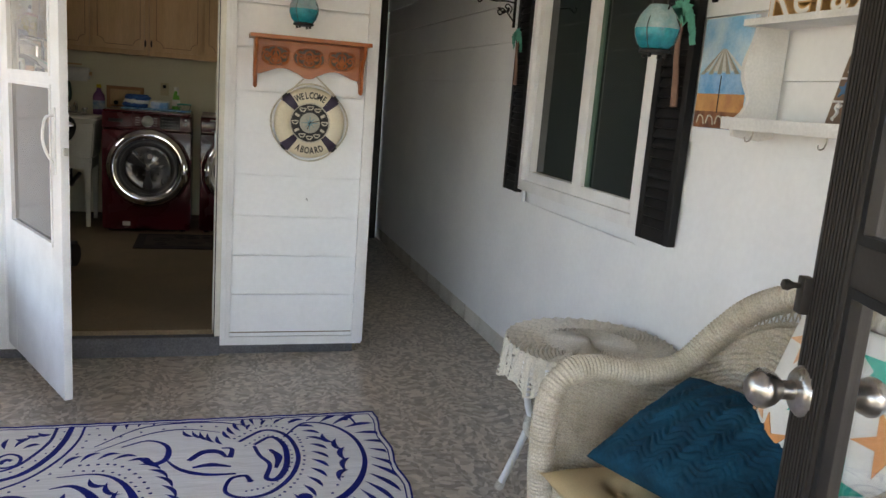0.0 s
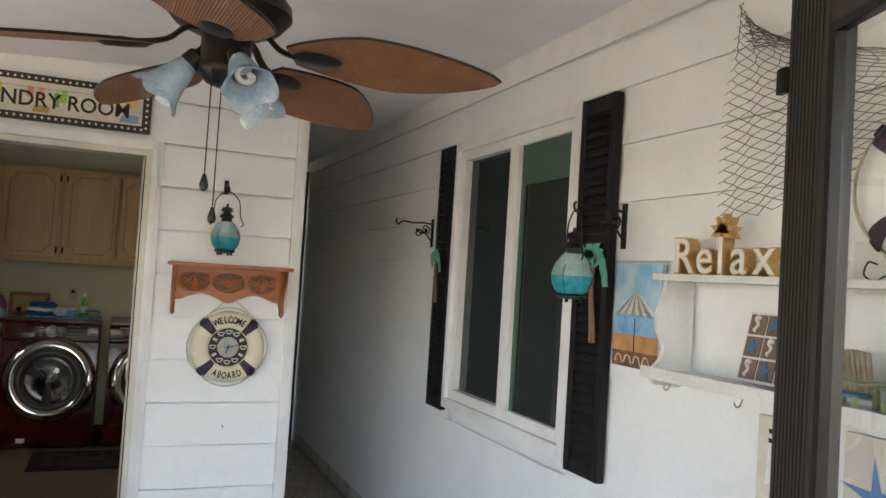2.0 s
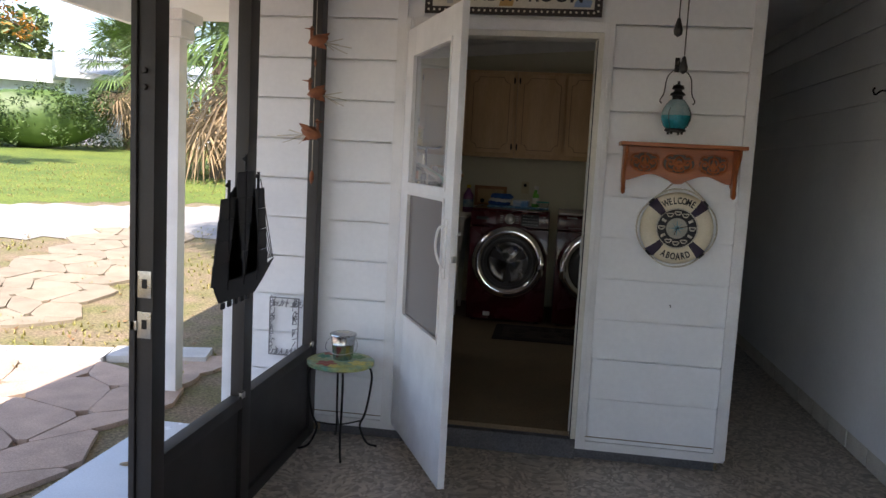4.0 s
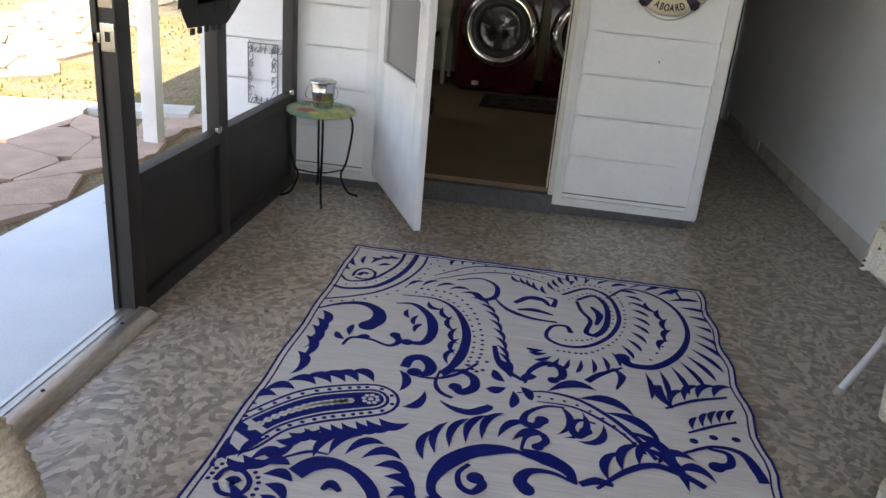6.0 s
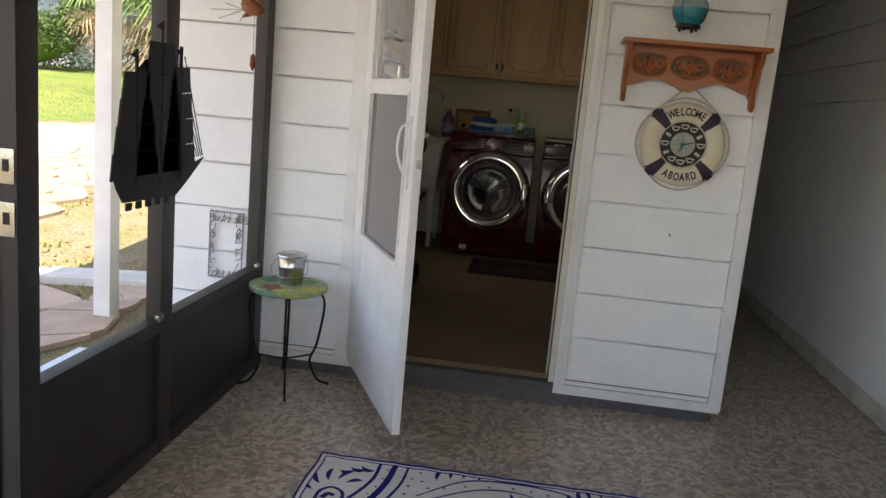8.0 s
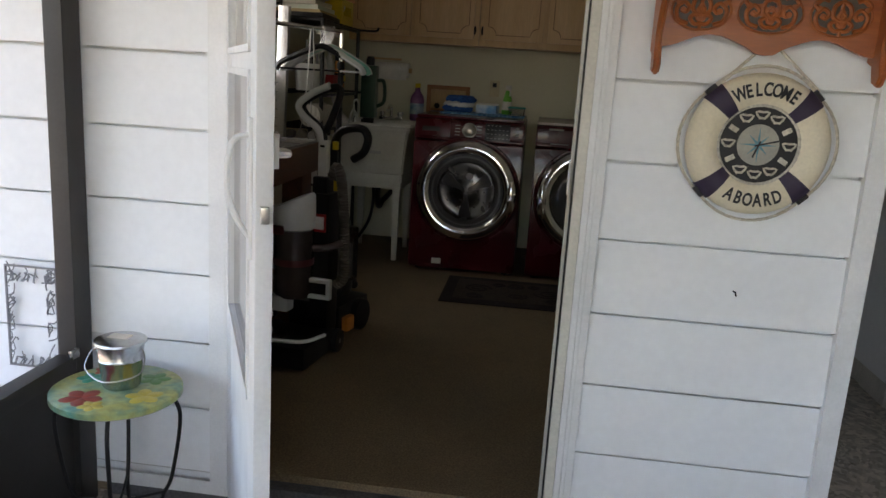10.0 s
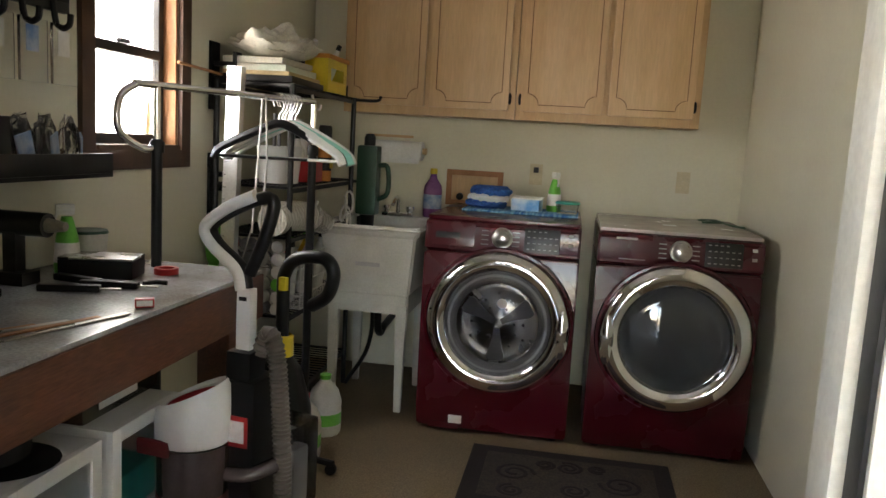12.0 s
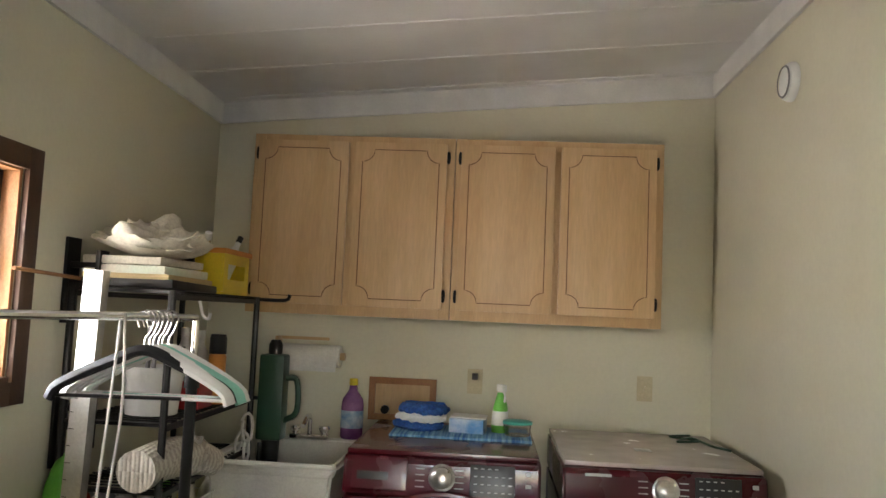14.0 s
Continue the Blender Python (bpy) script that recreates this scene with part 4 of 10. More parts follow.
def ceiling_fan(cx, cy):
    top = porch_top(cx) - 0.05
    t = thing("ceiling_fan", "bronze ceiling fan with five woven palm-leaf blades and blue glass shades", "ceiling fan", pose(cx, cy, 0.05))
    part("canopy", lathe([(0.0, top - 0.05), (0.02, top - 0.05), (0.055, top - 0.035), (0.07, top - 0.008), (0.07, top + 0.004)], 28), M["fan_metal"], t)
    part("downrod", tube([(0, 0, 2.36), (0, 0, top - 0.04)], 0.013, 12), M["fan_metal"], t)
    part("motor_housing", lathe([(0, 2.385), (0.03, 2.38), (0.035, 2.345), (0.07, 2.33), (0.12, 2.30), (0.152, 2.26), (0.155, 2.235), (0.13, 2.205), (0.085, 2.185), (0.06, 2.18), (0, 2.18)], 40), M["fan_metal"], t)
    part("switch_housing", lathe([(0.055, 2.182), (0.062, 2.17), (0.06, 2.11), (0.064, 2.10), (0.064, 2.085), (0.045, 2.06), (0.02, 2.05), (0, 2.05)], 32), M["fan_metal"], t)
    for k in range(5):
        a = FAN_TURN + 72 * k
        m = pose(0, 0, 2.148, 0, 0, a) @ pose(0, 0, 0, 0, 7.5 if k == 3 else 5.5, 0) @ pose(0, 0, 0, -11, 0, 0)
        n = 28
        outline = []
        for j in range(n + 1):
            u = j / n
            w = 0.118 * (math.sin(math.pi * min(1, u * 0.93 + 0.07)) ** 0.62) * (0.72 + 0.42 * (1 - abs(u - 0.42) * 1.1))
            outline.append((0.17 + 0.515 * u, w))
        pts = outline + [(x, -w) for x, w in outline[::-1]]
        bl = part("blade", plate(pts, 0.007, m), M["rattan"], t, "woven rattan leaf blade")
        part("blade_edge", tube([m @ Vector((x, y, 0.0035)) for x, y in pts], 0.0038, 6, 0, True), M["fan_metal"], bl)
        part("medallion", lathe([(0, -0.012), (0.75, -0.01), (1, -0.002), (1, 0.0)], 24, m @ pose(0.235, 0, 0) @ Matrix.Diagonal((0.062, 0.038, 1, 1))), M["fan_metal"], bl)
        part("blade_arm", tube([pose(0, 0, 0, 0, 0, a) @ Vector(p) for p in ((0.05, 0, 2.19), (0.1, 0, 2.18), (0.14, 0, 2.145), (0.2, 0, 2.126), (0.25, 0, 2.122))], 0.012, 8, 4, flat=0.6), M["fan_metal"], t)
    for k in range(3):
        a = -75 + 120 * k
        m = pose(0, 0, 2.148, 0, 0, a) @ pose(0.045, 0, 0, 0, 48 + 90, 0) @ Matrix.Diagonal((0.82, 0.82, 0.84, 1))
        h = part("lamp_arm", lathe([(0.016, 0.0), (0.018, 0.03), (0.03, 0.04), (0.033, 0.075), (0.02, 0.078), (0, 0.078)], 20, m), M["fan_metal"], t)
        prof = [(0.028, 0.07), (0.034, 0.085), (0.042, 0.115), (0.05, 0.15), (0.064, 0.185), (0.08, 0.205)]
        bm = bmesh.new()
        vs = add_lathe(bm, prof + [(r - 0.004, z) for r, z in prof[::-1]], 32, None, True)
        for v in vs:
            ang = math.atan2(v.co.y, v.co.x)
            f = max(0, (v.co.z - 0.12) / 0.085)
            v.co.z += 0.012 * f * math.cos(4 * ang)
            v.co.x *= 1 + 0.06 * f * math.cos(4 * ang)
            v.co.y *= 1 + 0.06 * f * math.cos(4 * ang)
        bmesh.ops.transform(bm, matrix=m, verts=vs)
        part("glass_shade", bm, M["shade"], t, "pale blue mottled glass shade")
        part("spiral_bulb", tube([m @ Vector((0.02 * math.cos(q), 0.02 * math.sin(q), 0.1 + 0.011 * q / 1.57)) for q in (k2 * 0.5 for k2 in range(20))], 0.007, 8), M["bulb"], t, "white spiral bulb")
    for x, y, ln in ((-0.035, -0.05, 0.26), (0.0, 0.06, 0.33)):
        ch = part("pull_chain", tube([(x, y, 2.09), (x, y, 2.09 - ln)], 0.0017, 5), M["fan_metal"], t)
        part("pull_weight", lathe([(0, 0), (0.004, -0.004), (0.011, -0.03), (0.009, -0.04), (0, -0.046)], 10, pose(x, y, 2.09 - ln)), M["fan_metal"], ch)
    return t


FAN_TURN = -30
ceiling_fan(0.19, 2.08)
structure("trim", box(0.95, H - 0.02, 1.10, 1.22, 2.635, 2.70), M["trim"], "white beam end under the ceiling", "trim")

# ---- things on the house wall ----
M["shelfwhite"] = material("white_painted_wood", (0.76, 0.76, 0.74), 0.5, scale=8, bump=0.06)


def on_wall(y, z, off=0.0):
    return Matrix.Translation((H - 0.006 - off, y, z)) @ FACE_X


# wall shelf: local x runs towards the camera end, y up, z off the wall
def white_shelf(yl, yr, zb, zt):
    t = thing("white_wall_shelf", "white painted wall shelf with wavy ends and two boards", "wall shelf", on_wall(yl, zb))
    L = yl - yr
    side = [(0, -0.02), (0.0, zt - zb + 0.03), (0.10, zt - zb + 0.02), (0.115, 0.25), (0.135, 0.19), (0.13, 0.14), (0.105, 0.09), (0.12, 0.05), (0.15, 0.02), (0.14, -0.02), (0.05, -0.03)]
    side = [tuple(q)[0:2] for q in smooth_path([(a, b, 0) for a, b in side[2:-1]], 3)]
    side = [(0, -0.02), (0, zt - zb + 0.03)] + side + [(0.05, -0.03)]
    for x in (0.0, L - 0.016):
        part("wavy_end", plate([(b, a) for a, b in side], 0.016, Matrix(((0, 0, 1, x), (1, 0, 0, 0), (0, 1, 0, 0), (0, 0, 0, 1)))), M["shelfwhite"], t)
    part("lower_board", box(0.016, L - 0.016, 0.0, 0.022, 0, 0.16, 0.003), M["shelfwhite"], t)
    part("front_lip", box(-0.01, L + 0.01, 0.0, 0.035, 0.1605, 0.172, 0.003), M["shelfwhite"], t)
    part("upper_board", box(-0.02, L + 0.02, zt - zb, zt - zb + 0.02, 0, 0.135, 0.003), M["shelfwhite"], t)
    for k in range(4):
        x = 0.06 + k * (L - 0.12) / 3
        part("cup_hook", tube([(x, 0.0, 0.11), (x, -0.012, 0.11), (x, -0.028, 0.118), (x, -0.03, 0.132), (x, -0.018, 0.136)], 0.0022, 6, 3), M["steel"], t, "small brass cup hook")
    return t


white_shelf(2.04, 1.06, 1.405, 1.70)
M["lightwood"] = material("light_pine_letters", (0.62, 0.38, 0.15), 0.5, second=(0.5, 0.29, 0.1), scale=20, grain=0.12, bump=0.1)
relax = thing("relax_letters", "pale-edged wooden letters reading Relax with a palm tree", "word sign", on_wall(2.02, 1.722, 0.06))
for k, ch in enumerate("Relax"):
    x = (0.045, 0.135, 0.2, 0.27, 0.36)[k]
    words(ch, 0.15, pose(x, 0.05, 0.012), M["lightwood"], "letter", relax, 0.02, 0.004)
    words(ch, 0.15, pose(x, 0.05, 0.012), M["shelfwhite"], "letter_rim", relax, 0.0215, 0.0)
bm = bmesh.new()
for k in range(7):
    a = radians(-20 + 37 * k)
    add_plate(bm, [(0, -0.006), (0.02, -0.014), (0.05, -0.004), (0.02, 0.01), (0, 0.006)], 0.03, pose(0.2, 0.125, 0, 0, 0, math.degrees(a)))
part("palm_crown", bm, M["lightwood"], relax)
M["tilebrown"] = material("brown_tile_board", (0.20, 0.13, 0.09), 0.6, scale=20, bump=0.1)
M["starblue"] = material("blue_painted_starfish", (0.06, 0.18, 0.36), 0.55, scale=20, bump=0.1)


def star_outline(r, fat=0.38, n=5, turn=0.0):
    return [((r if k % 2 == 0 else r * fat) * math.cos(turn + math.pi * k / n + math.pi / 2), (r if k % 2 == 0 else r * fat) * math.sin(turn + math.pi * k / n + math.pi / 2)) for k in range(2 * n)]


tiles = thing("tic_tac_toe_board", "leaning wooden board with nine squares of starfish and seahorses", "game board", on_wall(1.775, 1.44, 0.05) @ pose(0, 0, 0, -14, 0, 0))
part("frame", box(-0.005, 0.19, -0.005, 0.19, -0.008, 0, 0.002), M["shelfwhite"], tiles)
for r in range(3):
    for c in range(3):
        x, y = 0.002 + 0.0625 * c, 0.002 + 0.0625 * r
        sq = part("square", box(x, x + 0.056, y, y + 0.056, 0, 0.004, 0.001), M["tilebrown"], tiles)
        if (r + c) % 2:
            part("starfish", plate(star_outline(0.025), 0.004, pose(x + 0.028, y + 0.028, 0.004)), M["starblue"], sq, "blue starfish")
        else:
            part("seahorse", tube([(x + 0.036, y + 0.044, 0.006), (x + 0.026, y + 0.05, 0.006), (x + 0.022, y + 0.04, 0.006), (x + 0.032, y + 0.03, 0.006), (x + 0.026, y + 0.018, 0.006), (x + 0.02, y + 0.012, 0.006), (x + 0.026, y + 0.008, 0.006)], [0.006, 0.003], 6, 4), M["shelfwhite"], sq, "white seahorse")
# painting of a beach umbrella
P = {"sky": (0.22, 0.52, 0.78), "haze": (0.62, 0.78, 0.85), "sea": (0.12, 0.36, 0.66), "sand": (0.62, 0.33, 0.12), "mud": (0.13, 0.05, 0.03)}
painting = thing("beach_painting", "unframed canvas of a striped beach umbrella on sand", "painting", on_wall(2.41, 1.40))
part("canvas", box(0, 0.25, 0, 0.355, 0, 0.018, 0.002), material("painted_sky", P["sky"], 0.6, second=P["haze"], scale=9, bump=0.1), painting, "blue sky with pale cloud")
part("painted_sea", box(0.001, 0.249, 0.11, 0.18, 0.018, 0.0186), material("painted_sea", P["sea"], 0.6, second=(0.3, 0.52, 0.75), scale=25, bump=0.1), painting)
part("painted_sand", box(0.001, 0.249, 0.035, 0.112, 0.018, 0.0189), material("painted_sand", P["sand"], 0.6, second=(0.45, 0.2, 0.08), scale=16, bump=0.1), painting)
part("painted_shade", box(0.001, 0.249, 0.001, 0.055, 0.018, 0.0192), material("painted_mud", P["mud"], 0.6, second=(0.3, 0.12, 0.05), scale=22, bump=0.1), painting)
part("painted_pole", box(0.118, 0.123, 0.05, 0.17, 0.0193, 0.0197), M["ink"], painting)
for k in range(10):
    a0, a1 = -0.115 + 0.23 * k / 10, -0.115 + 0.23 * (k + 1) / 10
    part("umbrella_stripe", plate([(0.12 + a0 * 0.08, 0.255), (0.12 + a1 * 0.08, 0.255), (0.12 + a1, 0.175 + 0.01 * (k % 2)), (0.12 + a0, 0.175 + 0.01 * (k % 2))], 0.0005, pose(0, 0, 0.0195)), M["shelfwhite"] if k % 2 else M["compass"], painting)
for k in range(4):
    part("painted_rope", tube([(0.02 + 0.05 * k, 0.015, 0.0195), (0.03 + 0.05 * k, 0.04, 0.0195), (0.05 + 0.05 * k, 0.035, 0.0195), (0.06 + 0.05 * k, 0.012, 0.0195)], 0.003, 5, 4), M["rope"], painting)
# fishing net
M["net"] = material("grey_brown_net_cord", (0.17, 0.14, 0.11), 0.9, bump=0.2)


def fishing_net():
    """Diamond mesh of cord hanging from one nail, gathered at the top; a cloth-like sheet with folds."""
    bm = bmesh.new()
    rows, cols = 40, 24

    def at(i, j):
        u, v = j / cols, i / rows
        spread = 0.05 + 0.95 * min(1, v * 2.2) ** 0.8
        y = 1.86 + 0.05 * v - (0.86 * u) * spread
        z = 2.53 - 0.66 * v * (1 - 0.22 * u) - 0.30 * u * math.sin(math.pi * min(1, v + 0.2)) * 0.2 - 0.12 * u * (1 - v)
        x = H - 0.02 - 0.02 * math.sin(u * 21 + v * 3) ** 2 - 0.02 * math.sin(9 * v)**2 * u
        return Vector((x, y, z))

    for i in range(rows):
        for j in range(cols + 1):
            if (i + j) % 2 == 0:
                for dj in (-1, 1):
                    if 0 <= j + dj <= cols:
                        add_tube(bm, [at(i, j), at(i + 1, j + dj)], 0.0013, 3)
    for i in range(0, rows, 2):
        p = at(i, 0)
        add_tube(bm, [p, p + Vector((-0.004, 0.014, -0.008))], 0.0012, 3)
    return bm


net = thing("fishing_net", "grey-brown fishing net draped from a nail over the siding", "net")
part("mesh", fishing_net(), M["net"], net, smooth=None)
part("nail", tube([(H - 0.03, 1.86, 2.56), (H - 0.004, 1.86, 2.545)], 0.003, 6), M["iron"], net)
ring2 = life_ring(Matrix.Translation((H - 0.05, 1.215, 1.93)) @ pose(0, 0, 0, 0, 0, -90), False, "white and black life ring reading WELCOME ABOARD over a net")
plaque = thing("scroll_plaque", "white plaque with black scroll and shell drawing", "plaque", on_wall(1.45, 1.69, 0.004))
part("board", box(0, 0.46, 0, 0.125, 0, 0.012, 0.002), M["shelfwhite"], plaque)
for s in (-1, 1):
    for c in (((0.02, 0.03), (0.06, 0.05), (0.1, 0.04), (0.11, 0.07), (0.08, 0.085), (0.065, 0.07)), ((0.1, 0.03), (0.14, 0.045), (0.17, 0.03), (0.2, 0.045), (0.19, 0.075), (0.165, 0.07)), ((0.05, 0.08), (0.1, 0.105), (0.15, 0.09))):
        part("drawn_scroll", tube([(0.23 + s * x, y, 0.013) for x, y in c], 0.0025, 5, 4), M["ink"], plaque)
for k in range(7):
    a = radians(30 + 20 * k)
    part("drawn_shell", tube([(0.23, 0.045, 0.013), (0.23 + 0.04 * math.cos(a), 0.05 + 0.055 * math.sin(a), 0.013)], 0.002, 5), M["ink"], plaque)
M["agedgreen"] = material("faded_green_wood", (0.26, 0.31, 0.16), 0.7, second=(0.2, 0.25, 0.13), scale=30, bump=0.1)
M["driftwood"] = material("grey_driftwood", (0.36, 0.30, 0.23), 0.7, second=(0.28, 0.22, 0.17), scale=30, bump=0.2)


def mini_chair(y):
    t = thing("miniature_beach_chair", "small weathered wooden beach chair ornament on the shelf", "ornament", on_wall(y, 1.428, 0.03), "miniature chairs")
    for x in (0.0, 0.085):
        part("side", box(x, x + 0.01, 0.0, 0.055, 0.02, 0.032, 0.001), M["agedgreen"], t)
        part("side", box(x, x + 0.01, 0.0, 0.03, 0.09, 0.1, 0.001), M["agedgreen"], t)
        part("arm", box(x - 0.006, x + 0.018, 0.055, 0.062, 0.0, 0.105, 0.001), M["agedgreen"], t)
    part("seat", box(0.01, 0.085, 0.026, 0.034, 0.02, 0.1, 0.001), M["starblue"], t, "blue seat")
    for k in range(6):
        part("back_slat", box(0.008 + 0.0135 * k, 0.019 + 0.0135 * k, 0.02, 0.135 - 0.002 * abs(k - 2.5), -0.004, 0.003, 0.001, pose(0, 0, 0.02, 12, 0, 0)), M["driftwood"], t)
    return t


mini_chair(1.435)
mini_chair(1.275)
post = thing("white_figurine", "small white turned ornament on the shelf", "ornament", on_wall(1.13, 1.428, 0.09))
part("body", lathe([(0.02, 0), (0.018, 0.01), (0.008, 0.02), (0.007, 0.09), (0.012, 0.1), (0.014, 0.13), (0, 0.14)], 14, pose(0, 0, 0, -90, 0, 0)), M["shelfwhite"], post)
star_art = thing("starfish_canvas", "printed canvas of blue starfish on pale sand and netting", "picture", on_wall(1.45, 1.03))
part("canvas", box(0, 0.5, 0, 0.33, 0, 0.02, 0.002), material("printed_sand", (0.72, 0.66, 0.56), 0.7, second=(0.6, 0.56, 0.5), scale=8, bump=0.05), star_art)
part("printed_net", box(0.001, 0.499, 0.001, 0.14, 0.02, 0.0206), weave_material("printed_blue_net", (0.16, 0.30, 0.45), (0.1, 0.2, 0.34), 90, 90, 0.2), star_art, "blue netting print")
for k, (x, y, r, turn, c) in enumerate(((0.09, 0.19, 0.1, 0.1, (0.10, 0.24, 0.50)), (0.19, 0.14, 0.13, 0.35, (0.30, 0.62, 0.72)), (0.33, 0.16, 0.12, 0.2, (0.74, 0.56, 0.46)), (0.42, 0.2, 0.1, 0.0, (0.12, 0.30, 0.52)))):
    part("printed_starfish", plate(star_outline(r, 0.22, 5, turn), 0.001, pose(x, y, 0.0208 + 0.0012 * k)), material("starfish_print_%d" % k, c, 0.6, scale=40, bump=0.1), star_art)
house_pic = thing("lighthouse_picture", "small unframed lighthouse picture on the siding", "picture", on_wall(1.73, 1.03))
part("canvas", box(0, 0.16, 0, 0.32, 0, 0.012, 0.002), M["signcream"], house_pic)
part("tower", plate([(0.03, 0.14), (0.09, 0.14), (0.078, 0.27), (0.042, 0.27)], 0.001, pose(0, 0, 0.012)), M["shelfwhite"], house_pic)
for z in (0.275, 0.25):
    part("lantern_room", box(0.038, 0.082, z, z + 0.012, 0.0122, 0.0135), M["ink"], house_pic)
part("door_mark", box(0.055, 0.066, 0.15, 0.17, 0.0132, 0.0138), M["grey"], house_pic)
part("blue_boat", box(0.02, 0.06, 0.01, 0.05, 0.012, 0.013), M["starblue"], house_pic)
part("red_boat", box(0.0, 0.018, 0.01, 0.05, 0.012, 0.013), material("boat_red", (0.5, 0.06, 0.04), 0.6), house_pic)


# ---- wicker furniture ----
M["wicker"] = material("cream_wicker", (0.66, 0.59, 0.47), 0.65, second=(0.54, 0.47, 0.35), scale=18, grain=0.2, grain_scale=200, bump=0.3)
M["wickerwhite"] = material("white_wicker", (0.74, 0.71, 0.63), 0.65, second=(0.66, 0.62, 0.53), scale=18, grain=0.15, grain_scale=200, bump=0.3)


def woven(f, nu, nv, amp):
    """A woven sheet over f(u, v): stakes across, weavers over and under; each crossing pushes the sheet in or out."""
    bm = bmesh.new()
    su, sv = 2 * nu, 2 * nv
    g = [[f(i / su, j / sv) for j in range(sv + 1)] for i in range(su + 1)]
    vs = []
    for i in range(su + 1):
        row = []
        for j in range(sv + 1):
            a, b = g[min(i + 1, su)][j] - g[max(i - 1, 0)][j], g[i][min(j + 1, sv)] - g[i][max(j - 1, 0)]
            n = a.cross(b)
            n = n.normalized() if n.length > 1e-9 else Vector((0, 0, 1))
            push = amp * (1 if ((i // 2) + j) % 2 == 0 else -1) * (1 if i % 2 else 0.25)
            row.append(bm.verts.new(g[i][j] + n * push))
        vs.append(row)
    for i in range(su):
        for j in range(sv):
            bm.faces.new((vs[i][j], vs[i + 1][j], vs[i + 1][j + 1], vs[i][j + 1]))
    return bm


def wrapped(points, radius, pitch=0.006, n=10, steps=10, flat=1.0):
    """A bar wound with cane: its radius ripples along the way."""
    pts = smooth_path(points, steps)
    dense = [pts[0]]
    for a, b in zip(pts, pts[1:]):
        k = max(1, round((b - a).length / (pitch / 2)))
        dense += [a.lerp(b, q / k) for q in range(1, k + 1)]
    rad = [radius + (0.003 if i % 2 else -0.0016) for i in range(len(dense))]
    return tube(dense, rad, n, 0, False, flat)


def wicker_chair(m, label):
    """Barrel-backed armchair; local -x is its front, origin on the floor at its middle."""
    t = thing("wicker_armchair", label, "armchair", m, "wicker armchairs")
    rim = [(-0.39, 0.40, 0.30), (-0.405, 0.405, 0.48), (-0.395, 0.41, 0.65), (-0.34, 0.415, 0.73), (-0.24, 0.42, 0.745), (-0.09, 0.42, 0.725), (0.05, 0.41, 0.745), (0.14, 0.385, 0.84), (0.20, 0.31, 0.95), (0.24, 0.2, 1.02), (0.265, 0.08, 1.045)]
    rim = rim + [(x, -y, z) for x, y, z in rim[::-1]]
    path = smooth_path(rim, 8)

    def on_rim(s):
        q = s * (len(path) - 1)
        i = min(int(q), len(path) - 2)
        return path[i].lerp(path[i + 1], q - i)

    part("rolled_rim", wrapped(rim, 0.040, 0.012, 14, 6, 0.8), M["wicker"], t)
    foot = [(-0.36, 0.385), (-0.2, 0.385), (0.0, 0.385), (0.14, 0.33), (0.2, 0.2), (0.215, 0.0)]
    foot = [Vector((x, y, 0.2)) for x, y in foot] + [Vector((x, -y, 0.2)) for x, y in foot[-2::-1]]

    def on_foot(s):
        q = s * (len(foot) - 1)
        i = min(int(q), len(foot) - 2)
        return foot[i].lerp(foot[i + 1], q - i)

    def drop(s):
        return 0.085 * max(0, math.sin(math.pi * min(1, max(0, (s - 0.3) / 0.4)))) ** 0.5

    def sheet(u, v):
        a = on_rim(0.13 + 0.74 * u)
        b = on_foot(u)
        w = max(0.0, min(1.0, drop(0.13 + 0.74 * u) / max(0.1, (a - b).length)))
        return a.lerp(b, w + (1 - w) * v)

    part("woven_side", woven(sheet, 72, 40, 0.005), M["wicker"], t, smooth=None)
    bm = bmesh.new()
    n = 44
    for k in range(n):
        for dk in (-1, 1):
            s0, s1 = 0.31 + 0.38 * k / n, 0.31 + 0.38 * (k + dk) / n
            u1 = (s1 - 0.13) / 0.74
            if 0.31 <= s1 <= 0.69:
                add_tube(bm, [on_rim(s0), sheet(u1, 0.0)], 0.0026, 4)
    part("open_lattice", bm, M["wicker"], t, "open diamond lattice under the rim", smooth=None)
    part("lattice_rope", wrapped([sheet(k / 24, 0.0) for k in range(5, 20)], 0.007, 0.006, 8, 3), M["wicker"], t)
    part("woven_apron", woven(lambda u, v: Vector((-0.37, -0.38 + 0.76 * u, 0.40 - 0.2 * v)), 50, 16, 0.0028), M["wicker"], t, smooth=None)
    part("seat", box(-0.36, 0.2, -0.38, 0.38, 0.36, 0.39, 0.008), M["wicker"], t)
    for x, y in ((-0.345, 0.375), (-0.345, -0.375), (0.17, 0.26), (0.17, -0.26)):
        lg = part("leg", wrapped([(x, y, 0.22), (x * 1.01, y * 1.01, 0.14), (x * 1.03, y * 1.03, 0.09)], 0.02, 0.007, 10, 4), M["wicker"], t)
        part("foot", lathe([(0.016, 0.1), (0.019, 0.08), (0.017, 0.03), (0.021, 0.022), (0.02, 0), (0, 0)], 12, pose(x * 1.03, y * 1.03, 0)), M["wickerwhite"], lg)
    return t


wicker_chair(pose(1.32, 1.555, 0) @ Matrix.Diagonal((0.92, 0.96, 0.95, 1)), "cream wicker armchair with rolled arms beside the wall")


